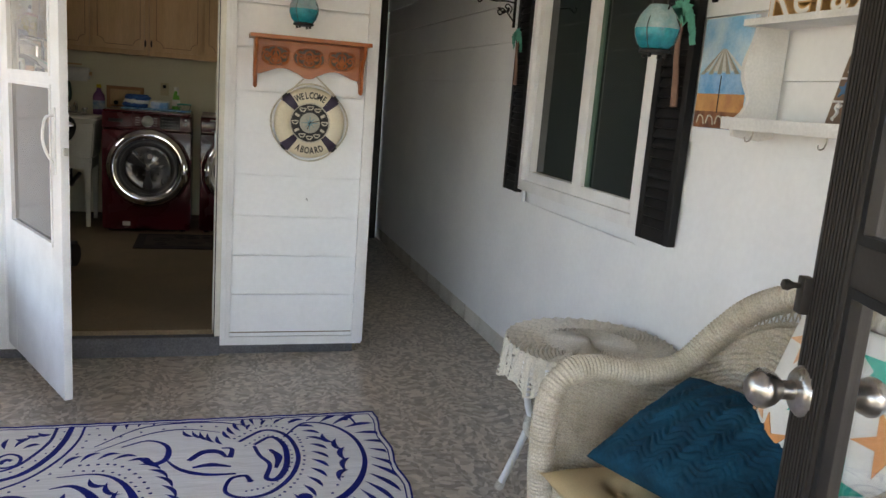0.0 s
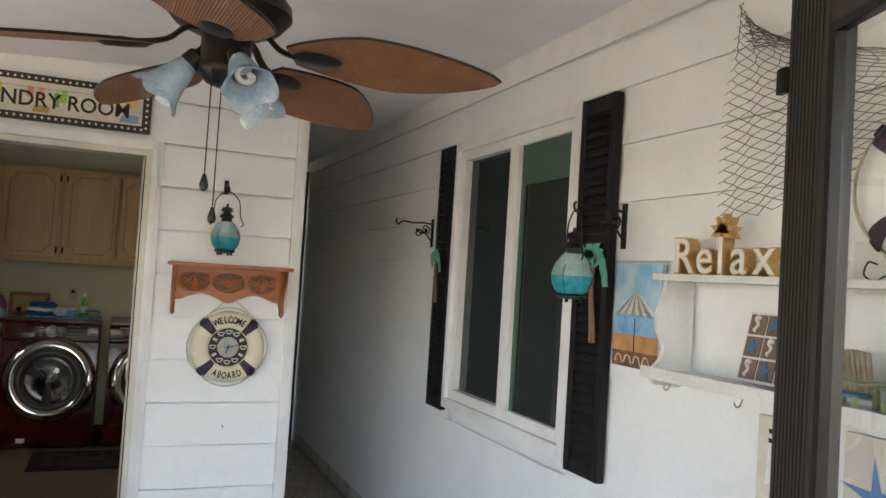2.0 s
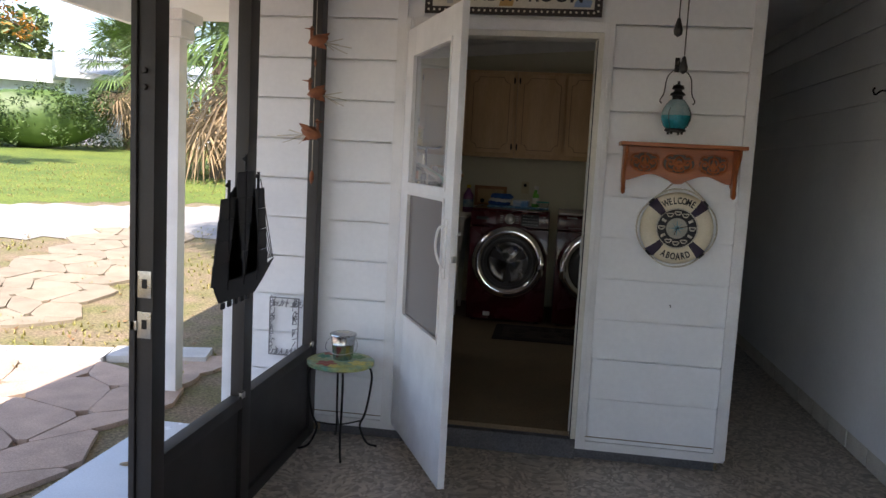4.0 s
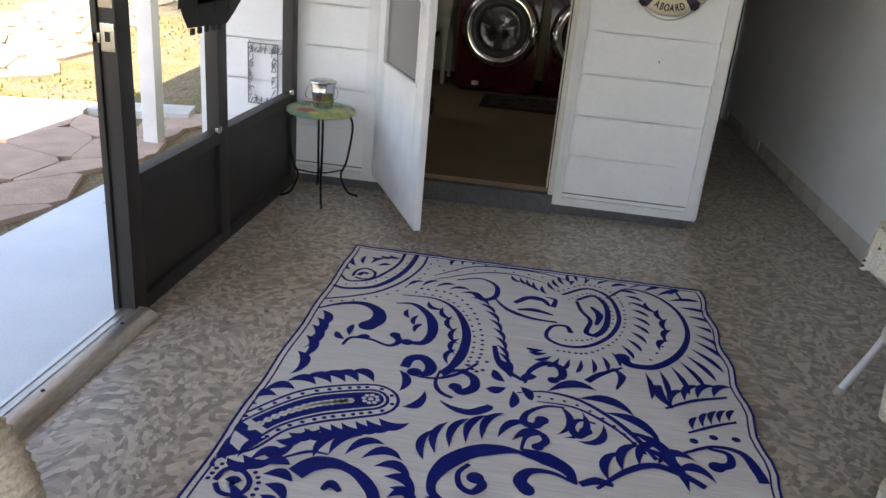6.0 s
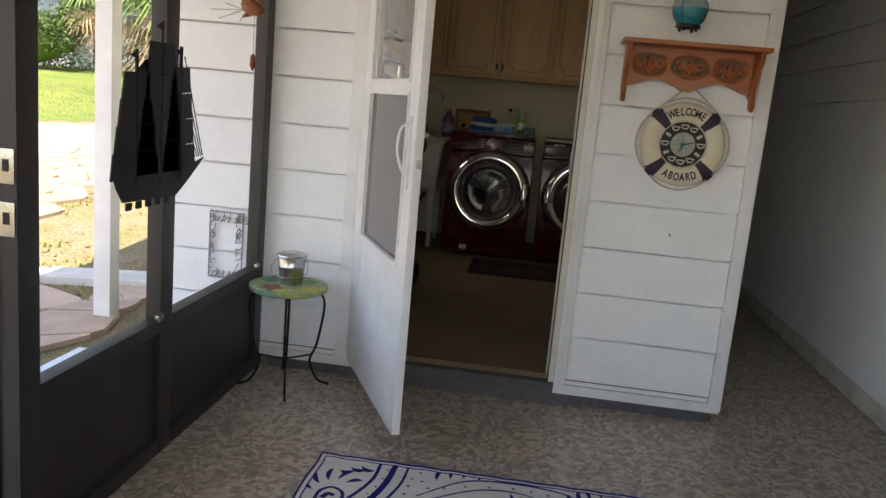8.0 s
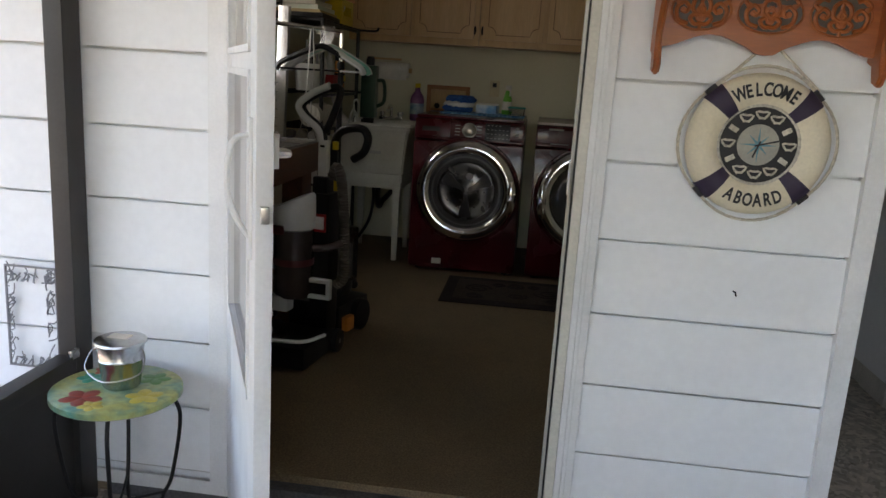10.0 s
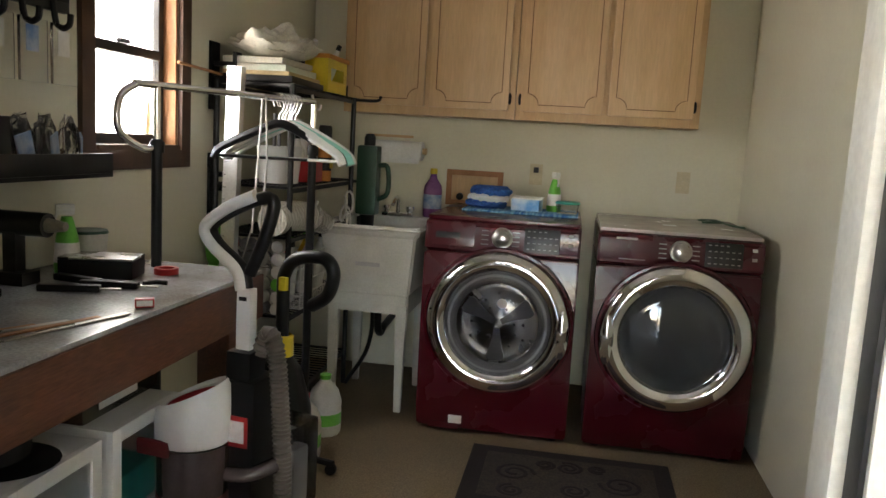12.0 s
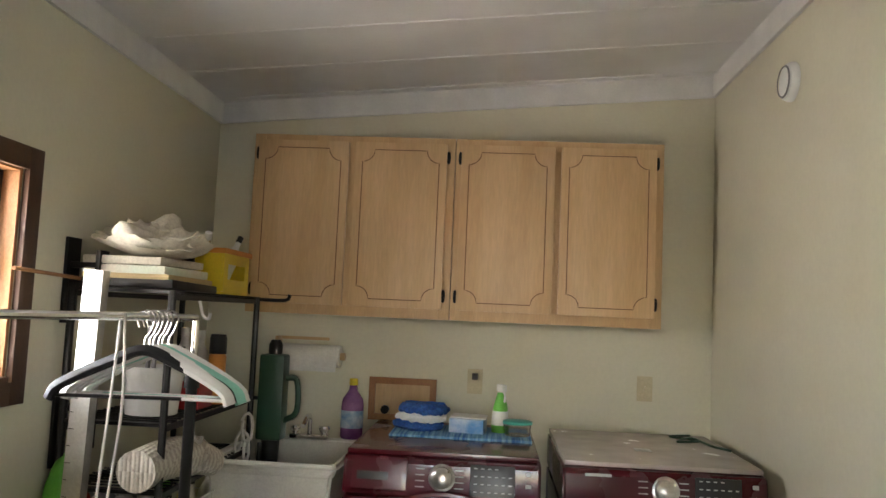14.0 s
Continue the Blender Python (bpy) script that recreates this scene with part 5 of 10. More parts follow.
def cushion(w, d, h, m, f=None, n=60):
    """Pillow: two bulged faces sewn at the edge; f(u, v) adds relief."""
    bm = bmesh.new()
    rows = {}
    for s in (1, -1):
        for i in range(n + 1):
            for j in range(n + 1):
                u, v = i / n * 2 - 1, j / n * 2 - 1
                edge = i in (0, n) or j in (0, n)
                if edge and s < 0:
                    rows[s, i, j] = rows[1, i, j]
                    continue
                b = ((1 - u * u) * (1 - v * v)) ** 0.42
                pin = 1 - 0.07 * (1 - abs(v)) * abs(u) ** 4 * 0 - 0.06 * (1 - v * v) * u ** 6 - 0.0
                pin2 = 1 - 0.06 * (1 - u * u) * v ** 6
                z = s * h / 2 * b + (f(u, v) * b * (1 if s > 0 else 0.3) if f else 0)
                rows[s, i, j] = bm.verts.new((u * w / 2 * pin, v * d / 2 * pin2, z))
        for i in range(n):
            for j in range(n):
                q = [rows[s, i, j], rows[s, i + 1, j], rows[s, i + 1, j + 1], rows[s, i, j + 1]]
                bm.faces.new(q if s > 0 else q[::-1])
    bmesh.ops.transform(bm, matrix=m, verts=bm.verts)
    return bm


M["teal"] = material("teal_velvet", (0.003, 0.060, 0.105), 0.8, spec=0.2, second=(0.0015, 0.032, 0.06), scale=14, grain=0.15, bump=0.2)
M["tan"] = material("tan_canvas_cushion", (0.50, 0.38, 0.20), 0.75, second=(0.43, 0.32, 0.165), scale=6, grain=0.08, grain_scale=300, bump=0.2)
M["linen"] = material("white_printed_cotton", (0.78, 0.76, 0.70), 0.8, scale=9, grain=0.04, grain_scale=300, bump=0.1)


def pleats(u, v):
    z = abs(((v * 7) % 2) - 1)
    return 0.011 * abs(math.sin(30 * (u + 0.13 * z) + 0.9 * math.sin(13 * v + 4 * u) + 0.6 * math.sin(21 * u - 8 * v))) * (0.6 + 0.4 * math.sin(17 * v + 9 * u)) + 0.004 * math.sin(5 * u + 3 * v)


seat_cushion = thing("seat_cushion", "tan tufted seat cushion on the wicker armchair", "cushion", pose(1.20, 1.555, 0.42))
part("pad", cushion(0.54, 0.70, 0.13, pose(0, 0, 0), lambda u, v: -0.05 * sum(math.exp(-((u - a) ** 2 + (v - b) ** 2) * 60) for a in (-0.45, 0.45) for b in (-0.45, 0.45)) - 0.008 * abs(math.sin(5 * u * v)), 48), M["tan"], seat_cushion)
for a in (-0.12, 0.12):
    for b in (-0.16, 0.16):
        part("button", lathe([(0, 0.006), (0.01, 0.003), (0.012, 0)], 10, pose(a, b, 0.025)), M["tan"], seat_cushion)
teal_pillow = thing("teal_pillow", "teal velvet pillow with pleated herringbone stitching", "pillow", Matrix(((0.82, -0.15, -0.366, 1.242), (0.41, 0.985, 0.018, 1.577), (0.39, 0.05, 0.93, 0.63), (0, 0, 0, 1))).normalized())
part("cover", cushion(0.42, 0.50, 0.15, pose(0, 0, 0), pleats, 130), M["teal"], teal_pillow)
star_pillow = thing("starfish_pillow", "white cotton pillow printed with coral and green starfish", "pillow", pose(1.41, 1.36, 0.78) @ pose(0, 0, 0, 6, -68, 4))
cover = part("cover", cushion(0.46, 0.46, 0.15, pose(0, 0, 0), None, 40), M["linen"], star_pillow)
for k, (u, v, r, c) in enumerate(((-0.12, 0.13, 0.07, 0), (0.02, 0.05, 0.075, 1), (0.14, 0.14, 0.065, 2), (-0.13, -0.06, 0.07, 1), (0.0, -0.13, 0.075, 0), (0.14, -0.06, 0.07, 1), (0.13, -0.19, 0.06, 2), (-0.04, 0.2, 0.05, 2), (-0.15, -0.18, 0.06, 2))):
    col = ((0.78, 0.34, 0.12), (0.02, 0.45, 0.33), (0.85, 0.5, 0.28))[c]
    bm = bmesh.new()
    vs = add_plate(bm, [(u + x, v + y) for x, y in star_outline(r, 0.36, 5, k * 0.7)], 0.003)
    cen = [bm.verts.new((u, v, 0.0))]
    for w in vs + cen:
        b = max(0, (1 - (w.co.x / 0.23) ** 2) * (1 - (w.co.y / 0.23) ** 2)) ** 0.42
        w.co.z += 0.075 * b + 0.0015
    part("printed_starfish", bm, material("star_print_%d" % k, col, 0.8, scale=30, bump=0.05), cover)

side_table = thing("wicker_side_table", "round white wicker side table with bamboo legs and lower shelf", "side table", pose(1.335, 2.43, 0))


def disc(r, z):
    return lambda u, v: Vector((r * (0.02 + 0.98 * v) * math.cos(2 * math.pi * u), r * (0.02 + 0.98 * v) * math.sin(2 * math.pi * u), z))


part("top", lathe([(0, 0.58), (0.265, 0.58), (0.275, 0.59), (0.275, 0.605), (0.265, 0.612), (0, 0.612)], 40), M["wickerwhite"], side_table)
part("lower_shelf", woven(disc(0.19, 0.275), 48, 18, 0.002), material("brown_wicker_shelf", (0.3, 0.22, 0.15), 0.7, scale=30, bump=0.3), side_table, "brown woven lower shelf", smooth=None)
part("shelf_rim", wrapped([(0.195 * math.cos(a), 0.195 * math.sin(a), 0.275) for a in (2 * math.pi * k / 16 for k in range(17))], 0.012, 0.008, 8, 4), M["wickerwhite"], side_table)
for k in range(4):
    a = radians(45 + 90 * k + 105)
    c, s = math.cos(a), math.sin(a)
    lg = part("leg", tube([(0.24 * c, 0.24 * s, 0.58), (0.2 * c, 0.2 * s, 0.36), (0.185 * c, 0.185 * s, 0.3), (0.21 * c, 0.21 * s, 0.2), (0.275 * c, 0.275 * s, 0.01)], 0.0135, 10, 5), M["white"], side_table)
    part("foot_wrap", wrapped([(0.268 * c, 0.268 * s, 0.03), (0.278 * c, 0.278 * s, 0.0)], 0.016, 0.006, 10, 3), M["wickerwhite"], lg)
    part("joint_wrap", wrapped([(0.187 * c, 0.187 * s, 0.31), (0.19 * c, 0.19 * s, 0.25)], 0.016, 0.006, 10, 3), M["wickerwhite"], lg)
doily = thing("crochet_doily", "cream crocheted round cloth with ruffled lace edge on the side table", "tablecloth", pose(1.335, 2.43, 0.613))
M["lace"] = material("cream_crochet_cotton", (0.76, 0.71, 0.60), 0.85, second=(0.70, 0.64, 0.52), scale=30, grain=0.2, grain_scale=250, bump=0.4)
bm = bmesh.new()
rings = []
na = 144
for j in range(30):
    r = 0.012 + 0.29 * j / 29
    row = []
    for k in range(na):
        a = 2 * math.pi * k / na
        z = 0.004 + (0.006 if (k + j) % 2 else 0.0) + 0.0025 * math.cos(36 * a) * (r / 0.3)
        row.append(bm.verts.new((r * math.cos(a), r * math.sin(a), z)))
    rings.append(row)
for j in range(16):
    v = (j + 1) / 16
    row = []
    for k in range(na):
        a = 2 * math.pi * k / na
        r = 0.302 + 0.012 * v + 0.010 * v * math.sin(18 * a) + 0.004 * math.sin(47 * a + 5 * v)
        z = -0.125 * v * (1 + 0.14 * math.sin(9 * a + 1)) + 0.005 + (0.003 if (k + j) % 2 else 0)
        row.append(bm.verts.new((r * math.cos(a), r * math.sin(a), z)))
    rings.append(row)
ring_points = [[v.co.copy() for v in row] for row in rings]
bm.free()
for name, lo, hi in (("cloth", 0, 30), ("lace_edge", 30, 45)):
    bm = bmesh.new()
    copy = [[bm.verts.new(co) for co in row] for row in ring_points[lo:hi + 1]]
    for j, (p, q) in enumerate(zip(copy, copy[1:])):
        for k in range(na):
            if 5 < j + lo < 30 and (k % 4 == 1) and j % 3 == 1 or j + lo >= 32 and (k + 2 * j) % 4 == 0 and j % 2:
                continue
            bm.faces.new((p[k], p[(k + 1) % na], q[(k + 1) % na], q[k]))
    part(name, bm, M["lace"], doily, smooth=None)

second_chair = wicker_chair(pose(-0.95, 0.36, 0, 0, 0, 188), "dark weathered wicker armchair by the screen wall")
print_cushion = thing("flowered_cushion", "teal and coral flowered seat cushion", "cushion", pose(-0.87, 0.37, 0.45, 0, 0, 8))
part("pad", cushion(0.55, 0.68, 0.13, pose(0, 0, 0), None, 24), material("flowered_cotton", (0.03, 0.28, 0.30), 0.8, second=(0.66, 0.22, 0.2), scale=9, bump=0.1), print_cushion)

# ---- rug ----
M["rugwhite"] = material("cream_woven_plastic_rug", (0.84, 0.83, 0.80), 0.7, spec=0.2, second=(0.79, 0.78, 0.75), scale=4, grain=0.12, grain_scale=60, bump=0.5, stretch=(0.15, 6, 1))
M["rugblue"] = material("royal_blue_woven_plastic", (0.006, 0.016, 0.21), 0.7, spec=0.15, second=(0.005, 0.012, 0.17), scale=5, grain=0.12, grain_scale=60, bump=0.5, stretch=(0.15, 6, 1))
RX0, RX1, RY0, RY1 = -0.775, 0.76, 0.88, 3.312
rug = thing("paisley_rug", "cream outdoor rug with royal blue paisley pattern", "rug")
bm = bmesh.new()
n = 40
edge = []
for k in range(n):
    edge.append((RX0 + 0.003 * math.sin(k), RY0 + (RY1 - RY0) * k / n))
for k in range(n):
    edge.append((RX0 + (RX1 - RX0) * k / n, RY1 + 0.003 * math.sin(2 * k)))
for k in range(n):
    edge.append((RX1 + 0.009 * math.sin(1.3 * k), RY1 - (RY1 - RY0) * k / n))
for k in range(n):
    edge.append((RX1 - (RX1 - RX0) * k / n, RY0))
part("mat", plate(edge, 0.006), M["rugwhite"], rug)
part("border_cord", tube([(x * 0.995, y + (0.004 if y < 2 else -0.004), 0.006) for x, y in edge], 0.004, 6, 0, True), M["rugblue"], rug, "blue edging stitch")
part("border_line", tube([((x - 0.0) * 0.968, 2.1 + (y - 2.1) * 0.98, 0.0055) for x, y in edge], 0.003, 5, 0, True), M["rugblue"], rug)
RZ = 0.0062
layers = (0.00001 * k for k in range(1, 900))
dots_bm = bmesh.new()


def clamp_to_rug(x, y):
    return min(max(x, RX0 + 0.02), RX1 - 0.025), min(max(y, RY0 + 0.02), RY1 - 0.022)


def blot(bm, pts, lift=0.0):
    bm.faces.new([bm.verts.new((*clamp_to_rug(x, y), RZ + lift)) for x, y in pts])


def circle(x, y, r, n=9):
    return [(x + r * math.cos(2 * math.pi * q / n), y + r * math.sin(2 * math.pi * q / n)) for q in range(n)]


def ribbon(bm, pts, widths, ball=0.0, lift=0.0):
    """A flat stroke whose width runs through the given widths, with an optional round end."""
    p = smooth_path([(x, y, 0) for x, y in pts], 7)
    rows = []
    for k, q in enumerate(p):
        d = (p[min(k + 1, len(p) - 1)] - p[max(k - 1, 0)]).normalized()
        u = k / (len(p) - 1) * (len(widths) - 1)
        i = min(int(u), len(widths) - 2)
        w = (widths[i] + (widths[i + 1] - widths[i]) * (u - i)) / 2
        rows.append([bm.verts.new((*clamp_to_rug(q.x + s * d.y * w, q.y - s * d.x * w), RZ + lift)) for s in (-1, 1)])
    for (a, b), (c, d) in zip(rows, rows[1:]):
        bm.faces.new((b, d, c, a))
    if ball:
        blot(bm, circle(p[-1].x, p[-1].y, ball, 14), lift + 0.000004)


def leaf(x, y, turn, length, width, curl=0.0):
    """A teardrop leaf, thin at its root and fat near a hooked tip."""
    n, a, b = 9, [], []
    for k in range(n + 1):
        u = k / n
        w = width * math.sin(math.pi * u ** 1.35) ** 0.8 * 0.5
        ang = curl * u * u
        px, py = length * u * math.cos(ang), length * u * math.sin(ang)
        a.append((px - math.sin(ang) * w, py + math.cos(ang) * w))
        b.append((px + math.sin(ang) * w, py - math.cos(ang) * w))
    c, s = math.cos(radians(turn)), math.sin(radians(turn))
    return [(x + c * p - s * q, y + s * p + c * q) for p, q in a + b[-2:0:-1]]


def stroke(pts, widths, ball=0.0):
    bm = bmesh.new()
    ribbon(bm, pts, widths, ball, next(layers))
    part("scroll_motif", bm, M["rugblue"], rug, smooth=None)


def one_leaf(x, y, turn, length, width, curl):
    bm = bmesh.new()
    blot(bm, [(px, y + 1.4 * (py - y)) for px, py in leaf(x, y, turn, length * 0.92, width * 0.66, curl)], next(layers))
    part("leaf_motif", bm, M["rugblue"], rug, smooth=None)


def leaf_row(pts, n, length, width, side, lean=60, curl=0.7):
    """Hooked leaves along one side of a curve."""
    n = max(3, round(0.85 * n))
    p = smooth_path([(x, y, 0) for x, y in pts], 14)
    for k in range(n):
        i = int((k + 0.5) / n * (len(p) - 2))
        d = (p[i + 1] - p[i]).normalized()
        size = length * (0.9 + 0.2 * math.sin(math.pi * (k + 0.5) / n))
        one_leaf(p[i].x, p[i].y, math.degrees(math.atan2(d.y, d.x)) + lean * side, size, width, -curl * side)


def dot_row(pts, n, r):
    p = smooth_path([(x, y, 0) for x, y in pts], 24)
    for k in range(n):
        c = p[int(k / max(1, n - 1) * (len(p) - 1))]
        blot(dots_bm, circle(c.x, c.y, r, 8), 0.0001)


def drop(centres, radii, grow, n=9):
    """Outline round a bent drop: a round head, then both sides to the tail."""
    p = smooth_path([(x, y, r) for (x, y), r in zip(centres, radii)], 6)
    left, right = [], []
    for k, q in enumerate(p):
        d = p[min(k + 1, len(p) - 1)] - p[max(k - 1, 0)]
        d = Vector((d.x, d.y, 0)).normalized()
        w = q.z * grow
        left.append((q.x - d.y * w, q.y + d.x * w))
        right.append((q.x + d.y * w, q.y - d.x * w))
    d = p[1] - p[0]
    a0 = math.atan2(d.y, d.x)
    head = [(p[0].x + p[0].z * grow * math.cos(a0 - math.pi / 2 - math.pi * k / n), p[0].y + p[0].z * grow * math.sin(a0 - math.pi / 2 - math.pi * k / n)) for k in range(1, n)]
    keep = len(p) if grow > 0.9 else int(len(p) * (0.5 + 0.45 * grow))
    return left[:keep][::-1] + head[::-1] + right[:keep]


def paisley(centres, radii, fringe=26, size=0.10):
    """Dotted band between two lines, a blue heart with a cream flower and scales, and a fringe of hooked leaves."""
    blue, cream = bmesh.new(), bmesh.new()
    blot(blue, drop(centres, radii, 1.0), 0.0002)
    blot(cream, drop(centres, radii, 0.88), 0.0006)
    ring = drop(centres, radii, 0.76)
    for k in range(0, len(ring), 2):
        blot(blue, circle(*ring[k], radii[0] * 0.085, 8), 0.0010)
    blot(blue, drop(centres, radii, 0.64), 0.0010)
    blot(cream, drop(centres, radii, 0.52), 0.0014)
    blot(blue, drop(centres, radii, 0.45), 0.0018)
    (hx, hy), r = centres[0], radii[0]
    for k in range(8):
        a = radians(45 * k)
        blot(cream, circle(hx + 0.24 * r * math.cos(a), hy + 0.24 * r * math.sin(a), 0.085 * r, 8), 0.0022)
    blot(cream, circle(hx, hy, 0.1 * r), 0.0022)
    p = smooth_path([(x, y, q) for (x, y), q in zip(centres, radii)], 5)
    for k in range(3, len(p) - 8):
        d = p[k + 1] - p[k]
        a = math.degrees(math.atan2(d.y, d.x))
        for s in (-1, 1):
            blot(cream, leaf(p[k].x, p[k].y, a + 35 * s, 0.40 * p[k].z, 0.17 * p[k].z, -0.8 * s), 0.0022)
    part("paisley_motif", blue, M["rugblue"], rug, smooth=None)
    part("paisley_inlay", cream, M["rugwhite"], rug, smooth=None)
    out = drop(centres, radii, 1.12)
    out = smooth_path([(x, y, 0) for x, y in out], 4)
    for k in range(fringe):
        i = int((k + 0.5) / fringe * (len(out) - 2))
        d = (out[i + 1] - out[i]).normalized()
        one_leaf(out[i].x, out[i].y, math.degrees(math.atan2(d.y, d.x)) - 70, size, size * 0.5, 0.7)


def swirl(cx, cy, r, turn):
    """A paisley ring whose line coils into an S, fringed with narrow leaves."""
    def at(a, q):
        return cx + 1.12 * q * r * math.cos(radians(turn + a)), cy + q * r * math.sin(radians(turn + a))
    stroke([at(a, q) for a, q in ((0, 1.0), (-45, 1.0), (-90, 0.98), (-135, 1.0), (-180, 1.04), (-215, 1.08), (-232, 0.84), (-215, 0.62), (-195, 0.68), (-205, 0.82))], (0.012, 0.018, 0.018, 0.014, 0.02))
    stroke([at(a, q) for a, q in ((25, 0.9), (-30, 0.74), (-90, 0.70), (-140, 0.66), (-170, 0.36), (60, 0.22), (70, 0.7), (25, 0.9), (0, 1.0))], (0.012, 0.022, 0.024, 0.02, 0.016))
    stroke([at(a, q) for a, q in ((15, 0.5), (-40, 0.42), (-110, 0.44), (-150, 0.28))], (0.014, 0.03, 0.02))
    dot_row([at(a, q) for a, q in ((-10, 0.86), (-60, 0.84), (-110, 0.82), (-160, 0.84))], 16, 0.006)
    dot_row([at(a, 1.14) for a in (10, -40, -90, -140, -190, -220)], 30, 0.006)
    leaf_row([at(a, 1.2) for a in (30, -10, -50, -90, -130, -170, -210)], 30, 0.075, 0.022, 1, 75, 0.3)


stroke([(-0.437, 3.295), (-0.445, 3.154), (-0.488, 3.001), (-0.564, 2.868), (-0.657, 2.789), (-0.749, 2.735)], (0.009, 0.013, 0.011))
stroke([(-0.485, 3.303), (-0.495, 3.158), (-0.528, 3.021), (-0.595, 2.901), (-0.697, 2.852), (-0.759, 2.867)], (0.022, 0.026, 0.015))
stroke([(-0.54, 3.292), (-0.546, 3.163), (-0.585, 3.04), (-0.632, 2.957), (-0.706, 2.926), (-0.749, 2.969)], (0.013, 0.015, 0.011))
stroke([(-0.703, 2.976), (-0.7, 3.035), (-0.667, 3.069), (-0.624, 3.042), (-0.62, 2.987), (-0.656, 2.959), (-0.692, 2.969)], (0.013, 0.013))
stroke([(-0.683, 2.991), (-0.668, 3.023), (-0.646, 3.014)], (0.022, 0.017))
leaf_row([(-0.733, 3.014), (-0.709, 3.09), (-0.661, 3.125), (-0.607, 3.095)], 6, 0.067, 0.028, 1, 80, 0.4)
leaf_row([(-0.688, 3.182), (-0.637, 3.233), (-0.579, 3.26)], 3, 0.061, 0.032, -1, 70, 0.6)
dot_row([(-0.412, 3.208), (-0.423, 3.072), (-0.466, 2.95), (-0.535, 2.84), (-0.628, 2.763), (-0.722, 2.719)], 13, 0.006)
dot_row([(-0.506, 3.307), (-0.514, 3.163), (-0.554, 3.028), (-0.625, 2.93), (-0.708, 2.889)], 10, 0.005)
leaf_row([(-0.343, 3.212), (-0.249, 3.254), (-0.137, 3.262)], 5, 0.067, 0.028, 1, 75, 0.4)
stroke([(-0.378, 3.092), (-0.223, 3.245), (-0.051, 3.279), (0.098, 3.265), (0.209, 3.216)], (0.006, 0.013, 0.006))
stroke([(-0.371, 3.051), (-0.191, 3.185), (-0.047, 3.215), (0.089, 3.171)], (0.005, 0.011, 0.004))
dot_row([(-0.388, 3.261), (-0.347, 3.157), (-0.218, 3.207), (-0.049, 3.241), (0.075, 3.229)], 9, 0.006)
leaf_row([(-0.071, 3.211), (0.016, 3.184), (0.102, 3.122)], 6, 0.073, 0.026, -1, 60, 0.5)
leaf_row([(0.173, 3.164), (0.293, 3.226), (0.413, 3.215)], 5, 0.049, 0.022, 1, 60, 0.4)
stroke([(-0.28, 3.077), (-0.185, 3.124), (-0.113, 3.069), (-0.108, 2.965), (-0.151, 2.92), (-0.186, 2.962)], (0.009, 0.013, 0.022, 0.028, 0.032), 0.018)
stroke([(-0.117, 2.962), (-0.057, 2.866), (0.034, 2.814), (0.142, 2.806)], (0.006, 0.024, 0.013))
stroke([(-0.028, 2.931), (0.025, 2.997), (0.082, 2.992), (0.111, 2.943)], (0.022, 0.037, 0.013))
stroke([(-0.013, 2.873), (0.052, 2.888), (0.126, 2.865)], (0.013, 0.032, 0.011))
stroke([(0.093, 3.025), (0.132, 3.012), (0.124, 2.938)], (0.009, 0.024))
leaf_row([(-0.488, 2.941), (-0.355, 2.979), (-0.234, 2.947), (-0.15, 2.844), (-0.1, 2.689), (-0.07, 2.542), (-0.048, 2.427)], 16, 0.091, 0.026, 1, 50, 0.5)
stroke([(-0.079, 2.552), (-0.058, 2.451), (-0.02, 2.387), (0.038, 2.34)], (0.017, 0.028, 0.013))
dot_row([(-0.407, 2.945), (-0.278, 2.93), (-0.183, 2.805), (-0.132, 2.63), (-0.12, 2.482), (-0.137, 2.368)], 22, 0.007)
dot_row([(-0.423, 2.904), (-0.293, 2.878), (-0.207, 2.77), (-0.159, 2.619), (-0.15, 2.471), (-0.166, 2.358)], 20, 0.006)
stroke([(-0.471, 2.861), (-0.336, 2.866), (-0.247, 2.79), (-0.191, 2.644), (-0.181, 2.501), (-0.2, 2.384), (-0.236, 2.31)], (0.006, 0.015, 0.032, 0.037, 0.022))
leaf_row([(-0.391, 2.855), (-0.292, 2.798), (-0.232, 2.685), (-0.204, 2.557), (-0.21, 2.428)], 7, 0.091, 0.035, -1, 55, 0.9)
stroke([(-0.481, 2.78), (-0.407, 2.789), (-0.335, 2.704), (-0.307, 2.586), (-0.326, 2.499), (-0.382, 2.486)], (0.006, 0.024, 0.041, 0.032, 0.022), 0.022)
leaf_row([(-0.446, 2.762), (-0.373, 2.699), (-0.336, 2.589)], 3, 0.061, 0.032, -1, 70, 0.6)
stroke([(-0.757, 2.642), (-0.68, 2.71), (-0.599, 2.737), (-0.534, 2.696), (-0.515, 2.624), (-0.542, 2.565)], (0.009, 0.022, 0.037, 0.054, 0.065), 0.034)
leaf_row([(-0.73, 2.658), (-0.733, 2.5), (-0.719, 2.244)], 6, 0.122, 0.059, 1, 60, 0.9)
stroke([(-0.592, 2.403), (-0.576, 2.461), (-0.51, 2.469), (-0.44, 2.443), (-0.409, 2.481), (-0.432, 2.525)], (0.011, 0.015, 0.013, 0.022, 0.032), 0.02)
leaf_row([(-0.599, 2.427), (-0.584, 2.476), (-0.548, 2.446)], 4, 0.061, 0.037, 1, 80, 0.3)
